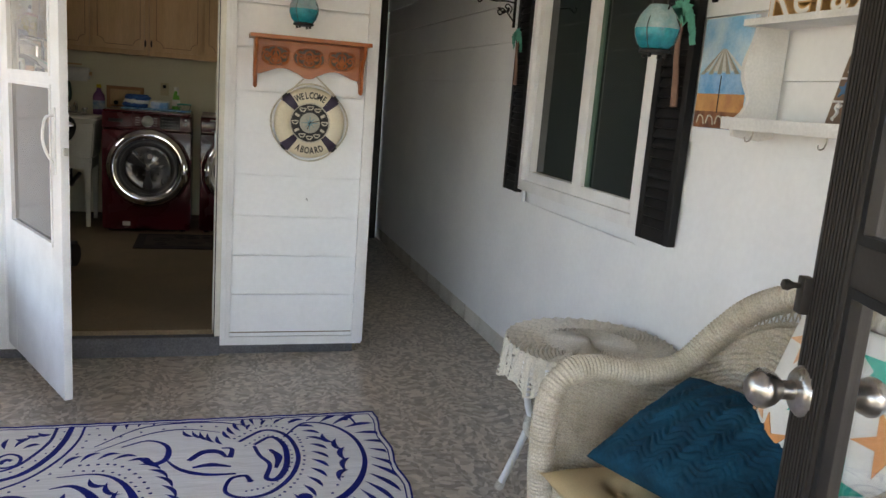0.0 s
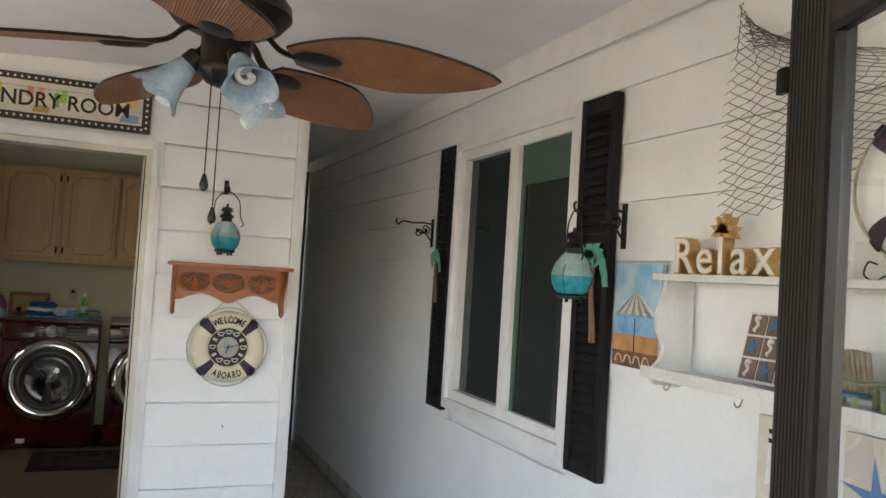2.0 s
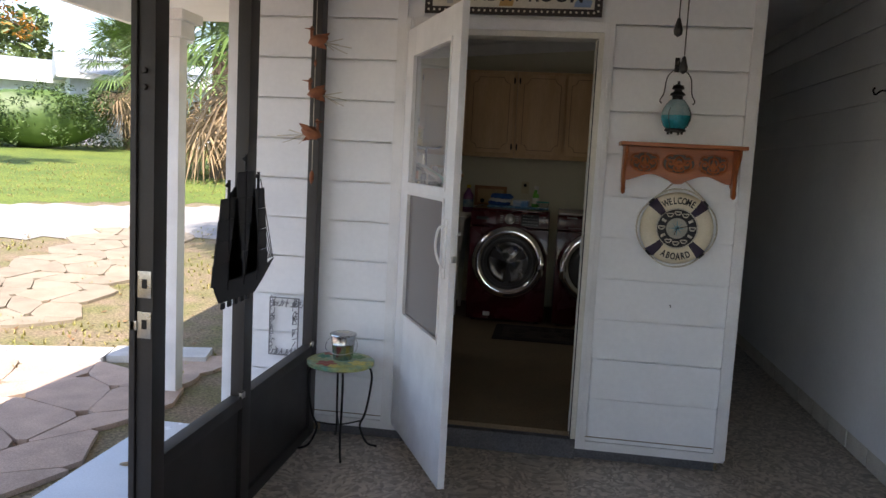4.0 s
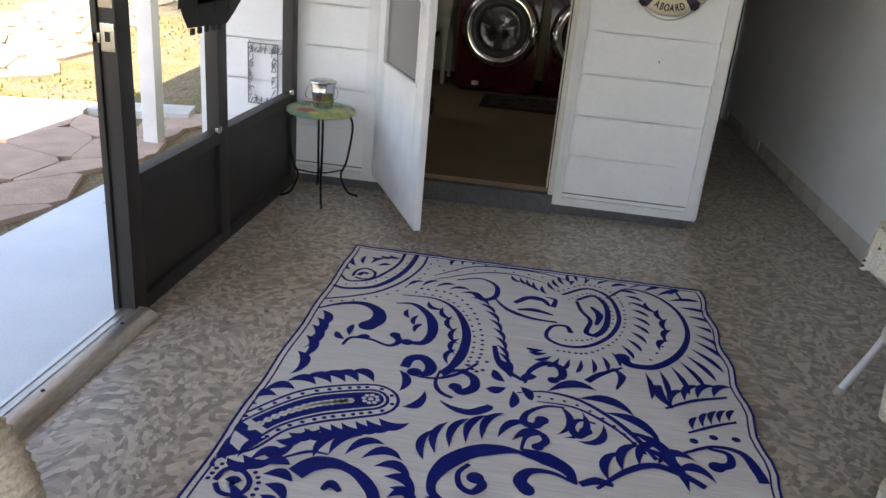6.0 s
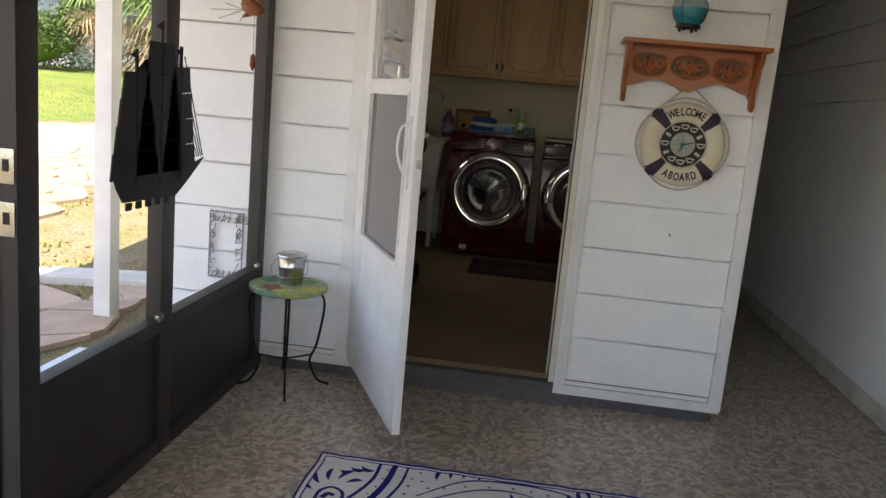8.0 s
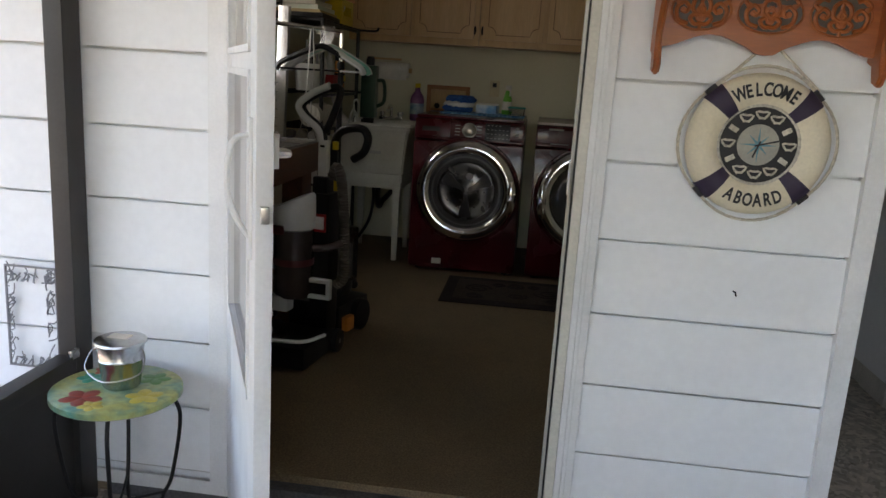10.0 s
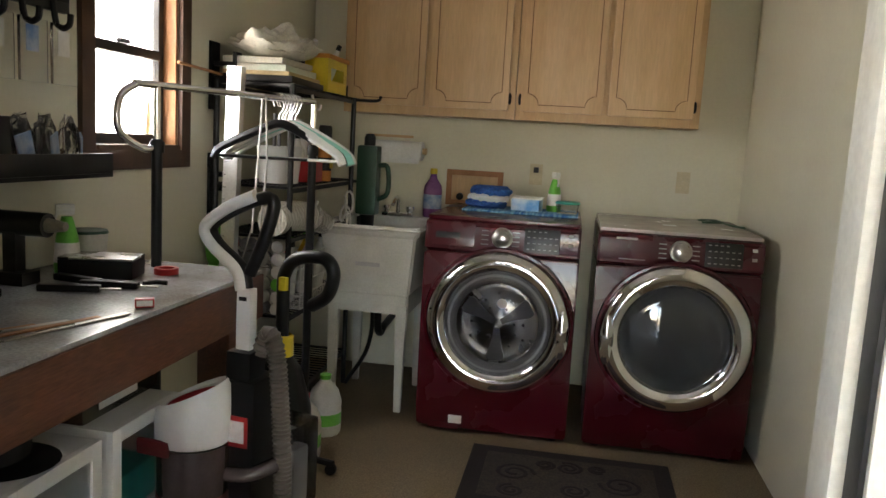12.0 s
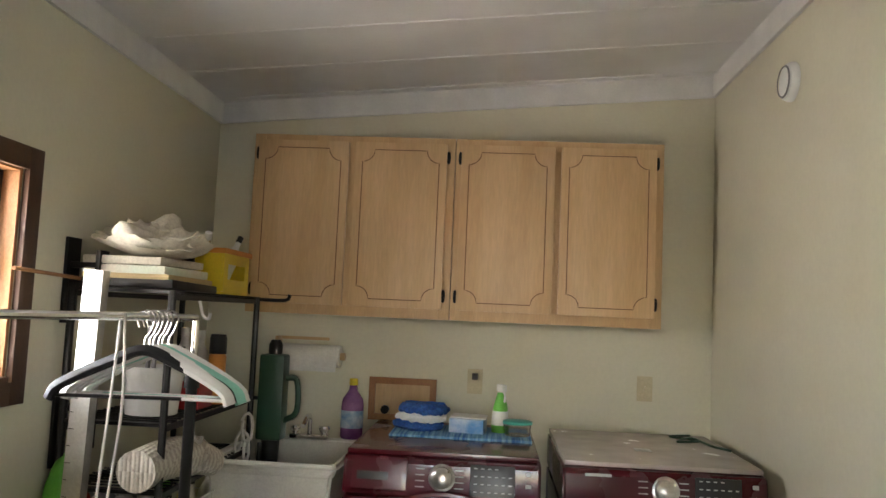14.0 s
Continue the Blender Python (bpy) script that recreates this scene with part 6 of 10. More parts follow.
stroke([(-0.358, 2.316), (-0.348, 2.378), (-0.307, 2.393), (-0.273, 2.343), (-0.283, 2.294), (-0.321, 2.295)], (0.032, 0.039, 0.039, 0.022), 0.026)
stroke([(-0.308, 2.27), (-0.24, 2.279), (-0.174, 2.332), (-0.123, 2.412)], (0.009, 0.017, 0.011))
dot_row([(-0.153, 2.389), (-0.111, 2.354), (-0.095, 2.43)], 4, 0.008)
paisley([(-0.421, 2.1), (-0.496, 2.068), (-0.584, 2.019), (-0.671, 1.929), (-0.736, 1.811), (-0.769, 1.727)], [0.09, 0.095, 0.093, 0.076, 0.076, 0.026])
stroke([(-0.241, 2.331), (-0.244, 2.246), (-0.218, 2.196), (-0.179, 2.175)], (0.006, 0.017, 0.013))
stroke([(-0.228, 2.298), (-0.185, 2.344), (-0.131, 2.318), (-0.12, 2.257), (-0.155, 2.217), (-0.18, 2.243)], (0.009, 0.028, 0.037, 0.032), 0.022)
stroke([(-0.215, 2.15), (-0.171, 2.12), (-0.118, 2.112), (-0.071, 2.146), (-0.061, 2.166)], (0.004, 0.028, 0.037, 0.022))
leaf_row([(-0.032, 2.301), (-0.004, 2.347), (0.034, 2.324)], 4, 0.073, 0.049, 1, 85, 0.3)
leaf_row([(0.034, 2.317), (0.001, 2.271), (-0.032, 2.301)], 3, 0.073, 0.049, 1, 85, 0.3)
stroke([(0.039, 2.326), (0.053, 2.413), (0.102, 2.477), (0.152, 2.463), (0.161, 2.405), (0.131, 2.372)], (0.009, 0.028, 0.032, 0.022), 0.02)
stroke([(0.016, 2.262), (0.104, 2.292), (0.211, 2.274), (0.313, 2.194), (0.389, 2.092), (0.427, 2.016)], (0.006, 0.013, 0.019, 0.015))
stroke([(0.08, 2.229), (0.202, 2.224), (0.319, 2.142), (0.4, 2.035)], (0.005, 0.013, 0.009))
dot_row([(0.087, 2.259), (0.194, 2.248), (0.296, 2.179), (0.373, 2.086)], 9, 0.006)
leaf_row([(0.068, 2.3), (0.194, 2.288), (0.297, 2.217), (0.375, 2.11), (0.416, 2.032)], 6, 0.183, 0.054, 1, 42, 0.5)
leaf_row([(0.124, 2.224), (0.228, 2.204), (0.326, 2.114)], 4, 0.122, 0.043, -1, 40, -0.9)
stroke([(0.168, 2.216), (0.107, 2.206), (0.054, 2.156), (0.046, 2.104), (0.08, 2.094), (0.099, 2.128)], (0.009, 0.017, 0.030, 0.032), 0.022)
stroke([(0.261, 2.153), (0.21, 2.158), (0.187, 2.114), (0.206, 2.074), (0.23, 2.104)], (0.009, 0.024, 0.032), 0.02)
stroke([(0.242, 2.396), (0.289, 2.457), (0.368, 2.524)], (0.026, 0.024, 0.009))
stroke([(0.333, 2.511), (0.361, 2.46), (0.337, 2.371)], (0.009, 0.028, 0.006))
stroke([(0.161, 3.07), (0.268, 3.167), (0.355, 3.103), (0.383, 2.924), (0.342, 2.762), (0.256, 2.649), (0.165, 2.624), (0.103, 2.673), (0.121, 2.764), (0.174, 2.784), (0.191, 2.743)], (0.015, 0.019, 0.019, 0.015, 0.019), 0.012)
stroke([(0.219, 3.036), (0.29, 3.099), (0.337, 3.012), (0.332, 2.854), (0.291, 2.748), (0.25, 2.756), (0.269, 2.86), (0.236, 2.94), (0.219, 3.025)], (0.015, 0.022, 0.026, 0.017, 0.015))
stroke([(0.277, 2.988), (0.306, 2.92), (0.29, 2.828)], (0.015, 0.032, 0.013))
dot_row([(0.145, 3.104), (0.269, 3.21), (0.38, 3.142), (0.408, 2.934), (0.361, 2.733), (0.254, 2.597), (0.145, 2.583)], 34, 0.006)
dot_row([(0.187, 3.035), (0.267, 3.119), (0.335, 3.066), (0.359, 2.915), (0.322, 2.783), (0.253, 2.697), (0.174, 2.672)], 26, 0.005)
leaf_row([(0.122, 3.083), (0.197, 3.198), (0.319, 3.262), (0.414, 3.155), (0.434, 2.934), (0.38, 2.704), (0.263, 2.559), (0.136, 2.533), (0.085, 2.586)], 32, 0.079, 0.026, 1, 75, 0.3)
stroke([(0.34, 3.091), (0.437, 3.219), (0.552, 3.182), (0.628, 3.046), (0.638, 2.864), (0.585, 2.691), (0.488, 2.566), (0.399, 2.551), (0.373, 2.598)], (0.009, 0.015, 0.019, 0.032, 0.039), 0.028)
leaf_row([(0.486, 3.233), (0.616, 3.134), (0.667, 2.933), (0.623, 2.731), (0.538, 2.584), (0.404, 2.49)], 16, 0.146, 0.032, 1, 72, 0.2)
leaf_row([(0.478, 3.135), (0.559, 3.035), (0.58, 2.875), (0.533, 2.707)], 6, 0.085, 0.039, -1, 60, 0.8)
stroke([(0.451, 3.242), (0.554, 3.323), (0.634, 3.275), (0.66, 3.185)], (0.009, 0.017, 0.009))
stroke([(0.566, 3.315), (0.622, 3.338), (0.65, 3.288), (0.62, 3.239)], (0.013, 0.024, 0.017), 0.014)
dot_row([(0.403, 3.06), (0.495, 3.075), (0.548, 2.937), (0.54, 2.767), (0.473, 2.613)], 12, 0.006)
stroke([(0.486, 2.299), (0.584, 2.371), (0.7, 2.424)], (0.011, 0.015, 0.011))
leaf_row([(0.487, 2.305), (0.585, 2.378), (0.696, 2.429)], 5, 0.104, 0.039, 1, 55, 0.7)
stroke([(0.471, 2.438), (0.481, 2.364), (0.51, 2.306)], (0.037, 0.032, 0.009))
stroke([(0.539, 2.179), (0.623, 2.236), (0.702, 2.28)], (0.009, 0.013, 0.011))
leaf_row([(0.545, 2.19), (0.625, 2.246), (0.701, 2.289)], 6, 0.067, 0.028, 1, 60, 0.5)
stroke([(0.507, 2.068), (0.604, 2.125), (0.682, 2.111), (0.71, 2.025), (0.716, 1.983)], (0.011, 0.015, 0.032, 0.032))
dot_row([(0.55, 2.142), (0.613, 2.176), (0.68, 2.183)], 3, 0.014)
stroke([(0.586, 2.111), (0.639, 2.098), (0.637, 2.047), (0.595, 2.026)], (0.011, 0.024, 0.032), 0.024)
stroke([(0.252, 1.845), (0.331, 1.936), (0.411, 1.986), (0.486, 1.968), (0.547, 1.923)], (0.011, 0.024, 0.028, 0.022))
leaf_row([(0.267, 1.859), (0.339, 1.944), (0.427, 1.991), (0.515, 1.96)], 6, 0.122, 0.048, 1, 60, 0.8)
stroke([(0.207, 1.851), (0.253, 1.878), (0.297, 1.868)], (0.022, 0.032, 0.015))
stroke([(0.044, 1.951), (-0.011, 1.95), (-0.087, 1.921), (-0.148, 1.858), (-0.177, 1.787), (-0.176, 1.73), (-0.151, 1.7)], (0.013, 0.054, 0.054, 0.026, 0.022))
leaf_row([(-0.225, 1.832), (-0.178, 1.898), (-0.107, 1.955), (-0.031, 2.001), (0.041, 1.996)], 8, 0.122, 0.041, 1, 65, 0.6)
stroke([(-0.092, 1.862), (-0.116, 1.818), (-0.106, 1.767), (-0.073, 1.749), (-0.049, 1.784), (-0.07, 1.808)], (0.013, 0.017, 0.024, 0.032), 0.024)
stroke([(0.044, 1.956), (0.115, 1.939), (0.17, 1.905), (0.195, 1.852)], (0.032, 0.059, 0.043, 0.015))
stroke([(0.044, 1.961), (0.056, 2.028), (0.095, 2.055), (0.113, 2.024), (0.09, 1.989)], (0.009, 0.019, 0.028), 0.018)
stroke([(0.2, 1.849), (0.132, 1.881), (0.072, 1.873), (0.048, 1.827), (0.069, 1.791)], (0.009, 0.019, 0.037, 0.043), 0.02)
stroke([(-0.53, 1.709), (-0.498, 1.757), (-0.443, 1.774), (-0.378, 1.75), (-0.33, 1.7), (-0.308, 1.658)], (0.054, 0.059, 0.032, 0.037, 0.032))
leaf_row([(-0.519, 1.775), (-0.454, 1.811), (-0.376, 1.81), (-0.31, 1.759), (-0.27, 1.691)], 8, 0.110, 0.045, 1, 65, 0.7)
stroke([(-0.446, 1.665), (-0.43, 1.692), (-0.4, 1.67)], (0.013, 0.032, 0.013))
stroke([(-0.606, 1.741), (-0.529, 1.803), (-0.468, 1.807)], (0.006, 0.013, 0.006))
stroke([(-0.716, 1.636), (-0.704, 1.684), (-0.659, 1.684), (-0.628, 1.646), (-0.637, 1.599), (-0.683, 1.594), (-0.711, 1.626)], (0.015, 0.015))
stroke([(-0.678, 1.636), (-0.671, 1.647), (-0.658, 1.637)], (0.032, 0.032))
dot_row([(-0.736, 1.641), (-0.721, 1.705), (-0.654, 1.709), (-0.608, 1.657), (-0.605, 1.581)], 14, 0.007)
leaf_row([(-0.741, 1.668), (-0.709, 1.731), (-0.644, 1.722), (-0.595, 1.661), (-0.587, 1.58)], 10, 0.085, 0.043, 1, 80, 0.5)
# the near end, towards the entrance
paisley([(0.42, 1.62), (0.34, 1.52), (0.22, 1.42), (0.06, 1.36)], [0.1, 0.09, 0.06, 0.015])
paisley([(-0.4, 1.2), (-0.5, 1.28), (-0.6, 1.4), (-0.68, 1.52)], [0.1, 0.09, 0.06, 0.015])
swirl(0.42, 1.15, 0.14, 40)
stroke([(-0.2, 1.62), (-0.1, 1.5), (-0.14, 1.36), (-0.28, 1.38)], (0.012, 0.03, 0.04), 0.026)
leaf_row([(-0.3, 1.68), (-0.05, 1.6), (0.02, 1.4)], 9, 0.09, 0.04, 1)
leaf_row([(-0.2, 0.95), (0.0, 1.1), (0.16, 1.0)], 8, 0.09, 0.04, 1)
stroke([(-0.15, 0.95), (0.02, 1.04), (0.14, 0.95)], (0.01, 0.02, 0.03), 0.02)
leaf_row([(0.7, 1.8), (0.62, 1.4), (0.7, 1.0)], 10, 0.08, 0.04, -1)
tagged(part("dots", dots_bm, M["rugblue"], rug, "rows of small blue dots", smooth=None), "rows of small blue dots", kind="stuff")

# ---- things by the screen wall ----
M["gal"] = material("galvanised_tin", (0.6, 0.6, 0.59), 0.25, 1.0, second=(0.42, 0.42, 0.42), scale=18, grain=0.1, bump=0.05)
bistro = thing("mosaic_side_table", "small round table with painted flower top and curved black iron legs", "side table", pose(-1.135, 3.935, 0))
M["mosaic"] = material("painted_flower_tabletop", (0.46, 0.46, 0.14), 0.3, second=(0.12, 0.34, 0.26), scale=14, grain=0.2, grain_scale=40, bump=0.2)
part("top", lathe([(0, 0.478), (0.168, 0.478), (0.174, 0.474), (0.174, 0.458), (0.165, 0.452), (0, 0.452)], 48), M["mosaic"], bistro)
for k, (x, y, r, c) in enumerate(((-0.05, -0.09, 0.05, (0.36, 0.06, 0.04)), (-0.1, 0.04, 0.035, (0.05, 0.3, 0.2)), (0.1, -0.04, 0.045, (0.55, 0.45, 0.06)), (-0.09, 0.1, 0.03, (0.4, 0.08, 0.05)), (0.07, 0.08, 0.04, (0.10, 0.25, 0.06)), (0.0, -0.13, 0.03, (0.6, 0.5, 0.1)))):
    bm = bmesh.new()
    for j in range(5):
        a = 2 * math.pi * j / 5 + k
        add_lathe(bm, [(0, 0.0012), (0.55, 0.0008), (0.6, 0)], 10, pose(x + 0.55 * r * math.cos(a), y + 0.55 * r * math.sin(a), 0.478, 0, 0, math.degrees(a)) @ Matrix.Diagonal((r, r * 0.7, 1, 1)))
    part("painted_flower", bm, material("flower_paint_%d" % k, c, 0.4, scale=60, bump=0.1), bistro)
for k in range(4):
    a = radians(20 + 90 * k)
    c, s = math.cos(a), math.sin(a)
    part("leg", tube([(0.14 * c, 0.14 * s, 0.455), (0.165 * c, 0.165 * s, 0.38), (0.14 * c, 0.14 * s, 0.2), (0.112 * c, 0.112 * s, 0.12), (0.15 * c, 0.15 * s, 0.03), (0.205 * c, 0.205 * s, 0.006)], 0.0058, 8, 6), M["iron"], bistro)
part("cross_brace", tube([(0.125 * math.cos(radians(20)), 0.125 * math.sin(radians(20)), 0.15), (0, 0, 0.13), (-0.125 * math.cos(radians(20)), -0.125 * math.sin(radians(20)), 0.15)], 0.004, 6, 4), M["iron"], bistro)
part("cross_brace", tube([(-0.125 * math.sin(radians(20)), 0.125 * math.cos(radians(20)), 0.15), (0, 0, 0.138), (0.125 * math.sin(radians(20)), -0.125 * math.cos(radians(20)), 0.15)], 0.004, 6, 4), M["iron"], bistro)
bucket = thing("tin_bucket", "small lidded galvanised tin bucket on the flower table", "bucket", pose(-1.13, 3.95, 0.4795))
part("pail", lathe([(0, 0.0), (0.047, 0.0), (0.05, 0.004), (0.058, 0.075), (0.061, 0.08), (0.058, 0.085), (0.064, 0.128), (0.06, 0.128), (0.047, 0.006), (0, 0.006)], 32), M["gal"], bucket)
part("lid", lathe([(0, 0.142), (0.05, 0.14), (0.068, 0.134), (0.07, 0.128), (0.066, 0.126), (0, 0.13)], 32), M["gal"], bucket)
part("lid_label", box(-0.03, 0.028, -0.018, 0.02, 0.1405, 0.1425, 0.001), M["signcream"], bucket, "pale printed lid label")
part("bail", tube([(0.064, 0, 0.11), (0.08, -0.02, 0.09), (0.075, -0.05, 0.055), (0, -0.085, 0.04), (-0.075, -0.05, 0.055), (-0.08, -0.02, 0.09), (-0.064, 0, 0.11)], 0.002, 6, 5), M["steel"], bucket)

ship = thing("ship_silhouette", "flat black metal sailing ship hung on the screen post", "wall ornament", pose(S + 0.012, 3.06, 0.94))
FS = Matrix(((0, 0, 1, 0), (1, 0, 0, 0), (0, 1, 0, 0), (0, 0, 0, 1)))
part("hull", plate([(-0.26, 0.06), (-0.22, 0.01), (0.12, 0.0), (0.2, 0.04), (0.34, 0.12), (0.2, 0.09), (-0.2, 0.1), (-0.27, 0.12)], 0.006, FS), M["black"], ship)
for y0, y1, z1 in ((-0.28, -0.02, 0.40), (-0.14, 0.15, 0.50), (0.03, 0.25, 0.43)):
    mid = (y0 + y1) / 2
    hw = (y1 - y0) / 2
    for q in range(4):
        lo, hi = 0.08 + (z1 - 0.08) * q / 4, 0.08 + (z1 - 0.08) * (q + 1.0) / 4 + 0.004
        w0, w1 = hw * (1.1 - 0.15 * q), hw * (1.1 - 0.15 * (q + 0.7))
        part("sail", plate([(mid - w0, lo), (mid + w0, lo + 0.008), (mid + w1, hi), (mid - w1, hi - 0.004)], 0.005, pose(0.002, 0, 0) @ FS), M["black"], ship)
    part("mast", tube([(0.003, mid, 0.05), (0.003, mid, z1 + 0.07)], 0.006, 6), M["black"], ship)
    part("pennant", plate([(mid, z1 + 0.04), (mid - 0.035, z1 + 0.05), (mid, z1 + 0.065)], 0.004, FS), M["black"], ship)
part("sail_backing", plate([(-0.26, 0.07), (0.22, 0.08), (0.18, 0.32), (0.10, 0.42), (0.0, 0.47), (-0.09, 0.44), (-0.18, 0.38), (-0.24, 0.24)], 0.003, pose(-0.004, 0, 0) @ FS), M["black"], ship)
for k in range(5):
    part("rigging", tube([(0.003, 0.165, 0.47 - 0.06 * k), (0.003, 0.33 - 0.015 * k, 0.125)], 0.0022, 5), M["black"], ship)
    part("porthole_tooth", box(-0.001, 0.007, -0.2 + 0.06 * k, -0.17 + 0.06 * k, -0.018, 0.006, 0.003), M["black"], ship)
M["clay"] = material("rust_brown_carved_wood", (0.30, 0.10, 0.035), 0.6, second=(0.2, 0.065, 0.025), scale=25, bump=0.3)
mobile = thing("bird_mobile", "hanging string of carved rust-brown birds with straw tails", "wind mobile", pose(-1.20, 3.55, 0))
part("string", tube([(0, 0, 2.33), (0, 0, 1.4)], 0.0015, 5), M["rope"], mobile)
for z, turn, big in ((2.03, 0, 1.0), (1.80, 20, 0.9), (1.62, 170, 1.1)):
    m = pose(0, 0, z, 0, 0, turn)
    b = part("bird", lathe([(0, -0.05), (0.02, -0.03), (0.028, 0), (0.02, 0.03), (0, 0.05)], 12, m @ pose(0.01, 0, 0, 0, 75, 0) @ Matrix.Diagonal((big, big, big, 1))), M["clay"], mobile, "carved bird")
    part("head", lathe([(0, -0.015), (0.013, 0), (0, 0.016)], 10, m @ pose(-0.02, 0, 0.05)), M["clay"], b)
    part("neck", tube([m @ Vector((-0.02, 0, 0.01)), m @ Vector((-0.022, 0, 0.045))], 0.007, 6), M["clay"], b)
    part("beak", tube([m @ Vector((-0.03, 0, 0.05)), m @ Vector((-0.055, 0, 0.052))], [0.004, 0.001], 5), M["clay"], b)
    bm = bmesh.new()
    for k in range(5):
        add_tube(bm, [m @ Vector((0.04, 0, -0.01)), m @ Vector((0.1 + 0.012 * k, 0.03 * (k - 2), -0.02 + 0.03 * (k % 3 - 1)))], 0.0018, 4)
    part("straw_tail", bm, M["rope"], b, "pale straw tail")
    for s in (-1, 1):
        part("wing", plate([(-0.02, 0), (0.03, 0.0), (0.05, 0.045), (0.01, 0.035)], 0.004, m @ pose(0, s * 0.02, 0, 60 * s, 0, 0)), M["clay"], b)
part("bead", lathe([(0, -0.035), (0.012, -0.01), (0.01, 0.02), (0, 0.035)], 10, pose(0, 0, 1.42)), M["clay"], mobile)
part("bead", lathe([(0, -0.02), (0.008, 0), (0, 0.02)], 8, pose(0, 0, 1.93)), M["clay"], mobile)
part("hook_arm", tube([(-0.13, 0.02, 2.42), (-0.06, 0.01, 2.43), (0, 0, 2.42), (0.01, 0, 2.38), (0, 0, 2.33)], 0.004, 6, 4), M["iron"], mobile)
curl = thing("scroll_hook", "black iron scroll hook fixed to the screen post", "hook", pose(S - 0.06, 3.13, 2.16))
part("scroll", tube([(0, 0.0, -0.03), (0, -0.02, 0.04), (0, -0.08, 0.07), (0, -0.12, 0.03), (0, -0.085, -0.01), (0, -0.055, 0.02), (0, -0.075, 0.04)], 0.006, 8, 6), M["iron"], curl)
part("tail", tube([(0, -0.11, 0.0), (0, -0.16, -0.02), (0, -0.22, -0.005), (0, -0.24, 0.02), (0, -0.215, 0.02)], 0.005, 8, 5), M["iron"], curl)
cup_hook = thing("cup_hook", "white plastic hook on the corner post", "hook", pose(S + 0.003, 4.10, 2.38))
part("hook", tube([(0, 0, 0.05), (0.005, 0, -0.04), (0.02, 0, -0.06), (0.035, 0, -0.045), (0.035, 0, -0.02)], 0.006, 8, 4), M["white"], cup_hook)
wire_frame = thing("wire_picture_frame", "openwork grey metal frame hung on the siding outside", "wall frame", pose(-1.60, W - 0.012, 0.42))
bm = bmesh.new()
random.seed(5)
for k in range(90):
    side = k % 4
    q = random.random()
    x, z = {0: (q * 0.16, 0), 1: (q * 0.16, 0.27), 2: (0, q * 0.3), 3: (0.13, q * 0.3)}[side]
    add_tube(bm, [(x, 0, z), (x + random.uniform(0, 0.03), -0.004, z + random.uniform(0, 0.035)), (x + random.uniform(0, 0.03), 0, z + random.uniform(0.01, 0.045))], 0.0022, 4, 2)
part("openwork", bm, M["grey"], wire_frame, smooth=None)
part("rim", boxes(frame_rows(-0.003, 0.165, -0.003, 0.32, 0.005, -0.004, 0.002)), M["grey"], wire_frame)


# ---- laundry room ----
window_2 = tagged(new("window_2"), "brown trimmed laundry window with dark sliding sashes", "window", kind="structure")
M["brown"] = material("dark_brown_window_trim", (0.10, 0.045, 0.022), 0.5, second=(0.075, 0.034, 0.017), scale=8, grain=0.15, bump=0.15, stretch=(4, 4, 1))
M["rawwood"] = material("orange_wood_jamb", (0.46, 0.22, 0.09), 0.55, second=(0.36, 0.16, 0.06), scale=6, grain=0.15, bump=0.15, stretch=(4, 4, 1))
a, b, c, d = LWIN
part("window_trim", boxes(wall_bars(a - 0.07, b + 0.07, c - 0.065, d + 0.06, 0.068, LX0 + 0.001, LX0 + 0.02), 0.003), M["brown"], window_2)
part("window_jamb", boxes([(LX0 - 0.1, LX0, b - 0.014, b - 0.001, c, d), (LX0 - 0.1, LX0, a + 0.001, a + 0.014, c, d), (LX0 - 0.1, LX0, a + 0.014, b - 0.014, d - 0.014, d - 0.001)]), M["rawwood"], window_2, "bare orange wood jamb")
part("window_sill", box(LX0 - 0.1, LX0 + 0.02, a + 0.014, b - 0.014, c + 0.001, c + 0.02, 0.003), M["brown"], window_2)
part("sash_frame", boxes(wall_bars(a + 0.015, b - 0.015, c + 0.021, d - 0.015, 0.035, LX0 - 0.08, LX0 - 0.05), 0.003), M["bronze"], window_2)
part("meeting_rail", box(LX0 - 0.085, LX0 - 0.04, a + 0.05, b - 0.05, 1.70, 1.735, 0.003), M["bronze"], window_2)
p = part("pane", box(LX0 - 0.068, LX0 - 0.064, a + 0.05, b - 0.05, c + 0.056, 1.70), M["pane"], window_2)
p.visible_shadow = False
p = part("pane", box(LX0 - 0.078, LX0 - 0.074, a + 0.05, b - 0.05, 1.735, d - 0.05), M["pane"], window_2)
p.visible_shadow = False
part("latch", box(LX0 - 0.045, LX0 - 0.03, 6.0, 6.06, 1.735, 1.75, 0.003), M["iron"], window_2)
part("curtain_rod", tube([(LX0 + 0.03, 6.28, 1.70), (LX0 + 0.05, 6.62, 1.685)], 0.006, 8), M["rawwood"], window_2)

# daylight in the opening of the laundry window
sky_lamp = new("window_daylight", bpy.data.lights.new("window_daylight", "AREA"))
sky_lamp.data.shape, sky_lamp.data.size, sky_lamp.data.size_y, sky_lamp.data.energy, sky_lamp.data.color = "RECTANGLE", 0.5, 0.58, LAUNDRY_LIGHT, (1.0, 0.97, 0.90)
sky_lamp.matrix_world = look((LX0 - 0.11, (a + b) / 2, (c + d) / 2), (LX0 + 1, (a + b) / 2 - 0.05, (c + d) / 2 - 0.12))

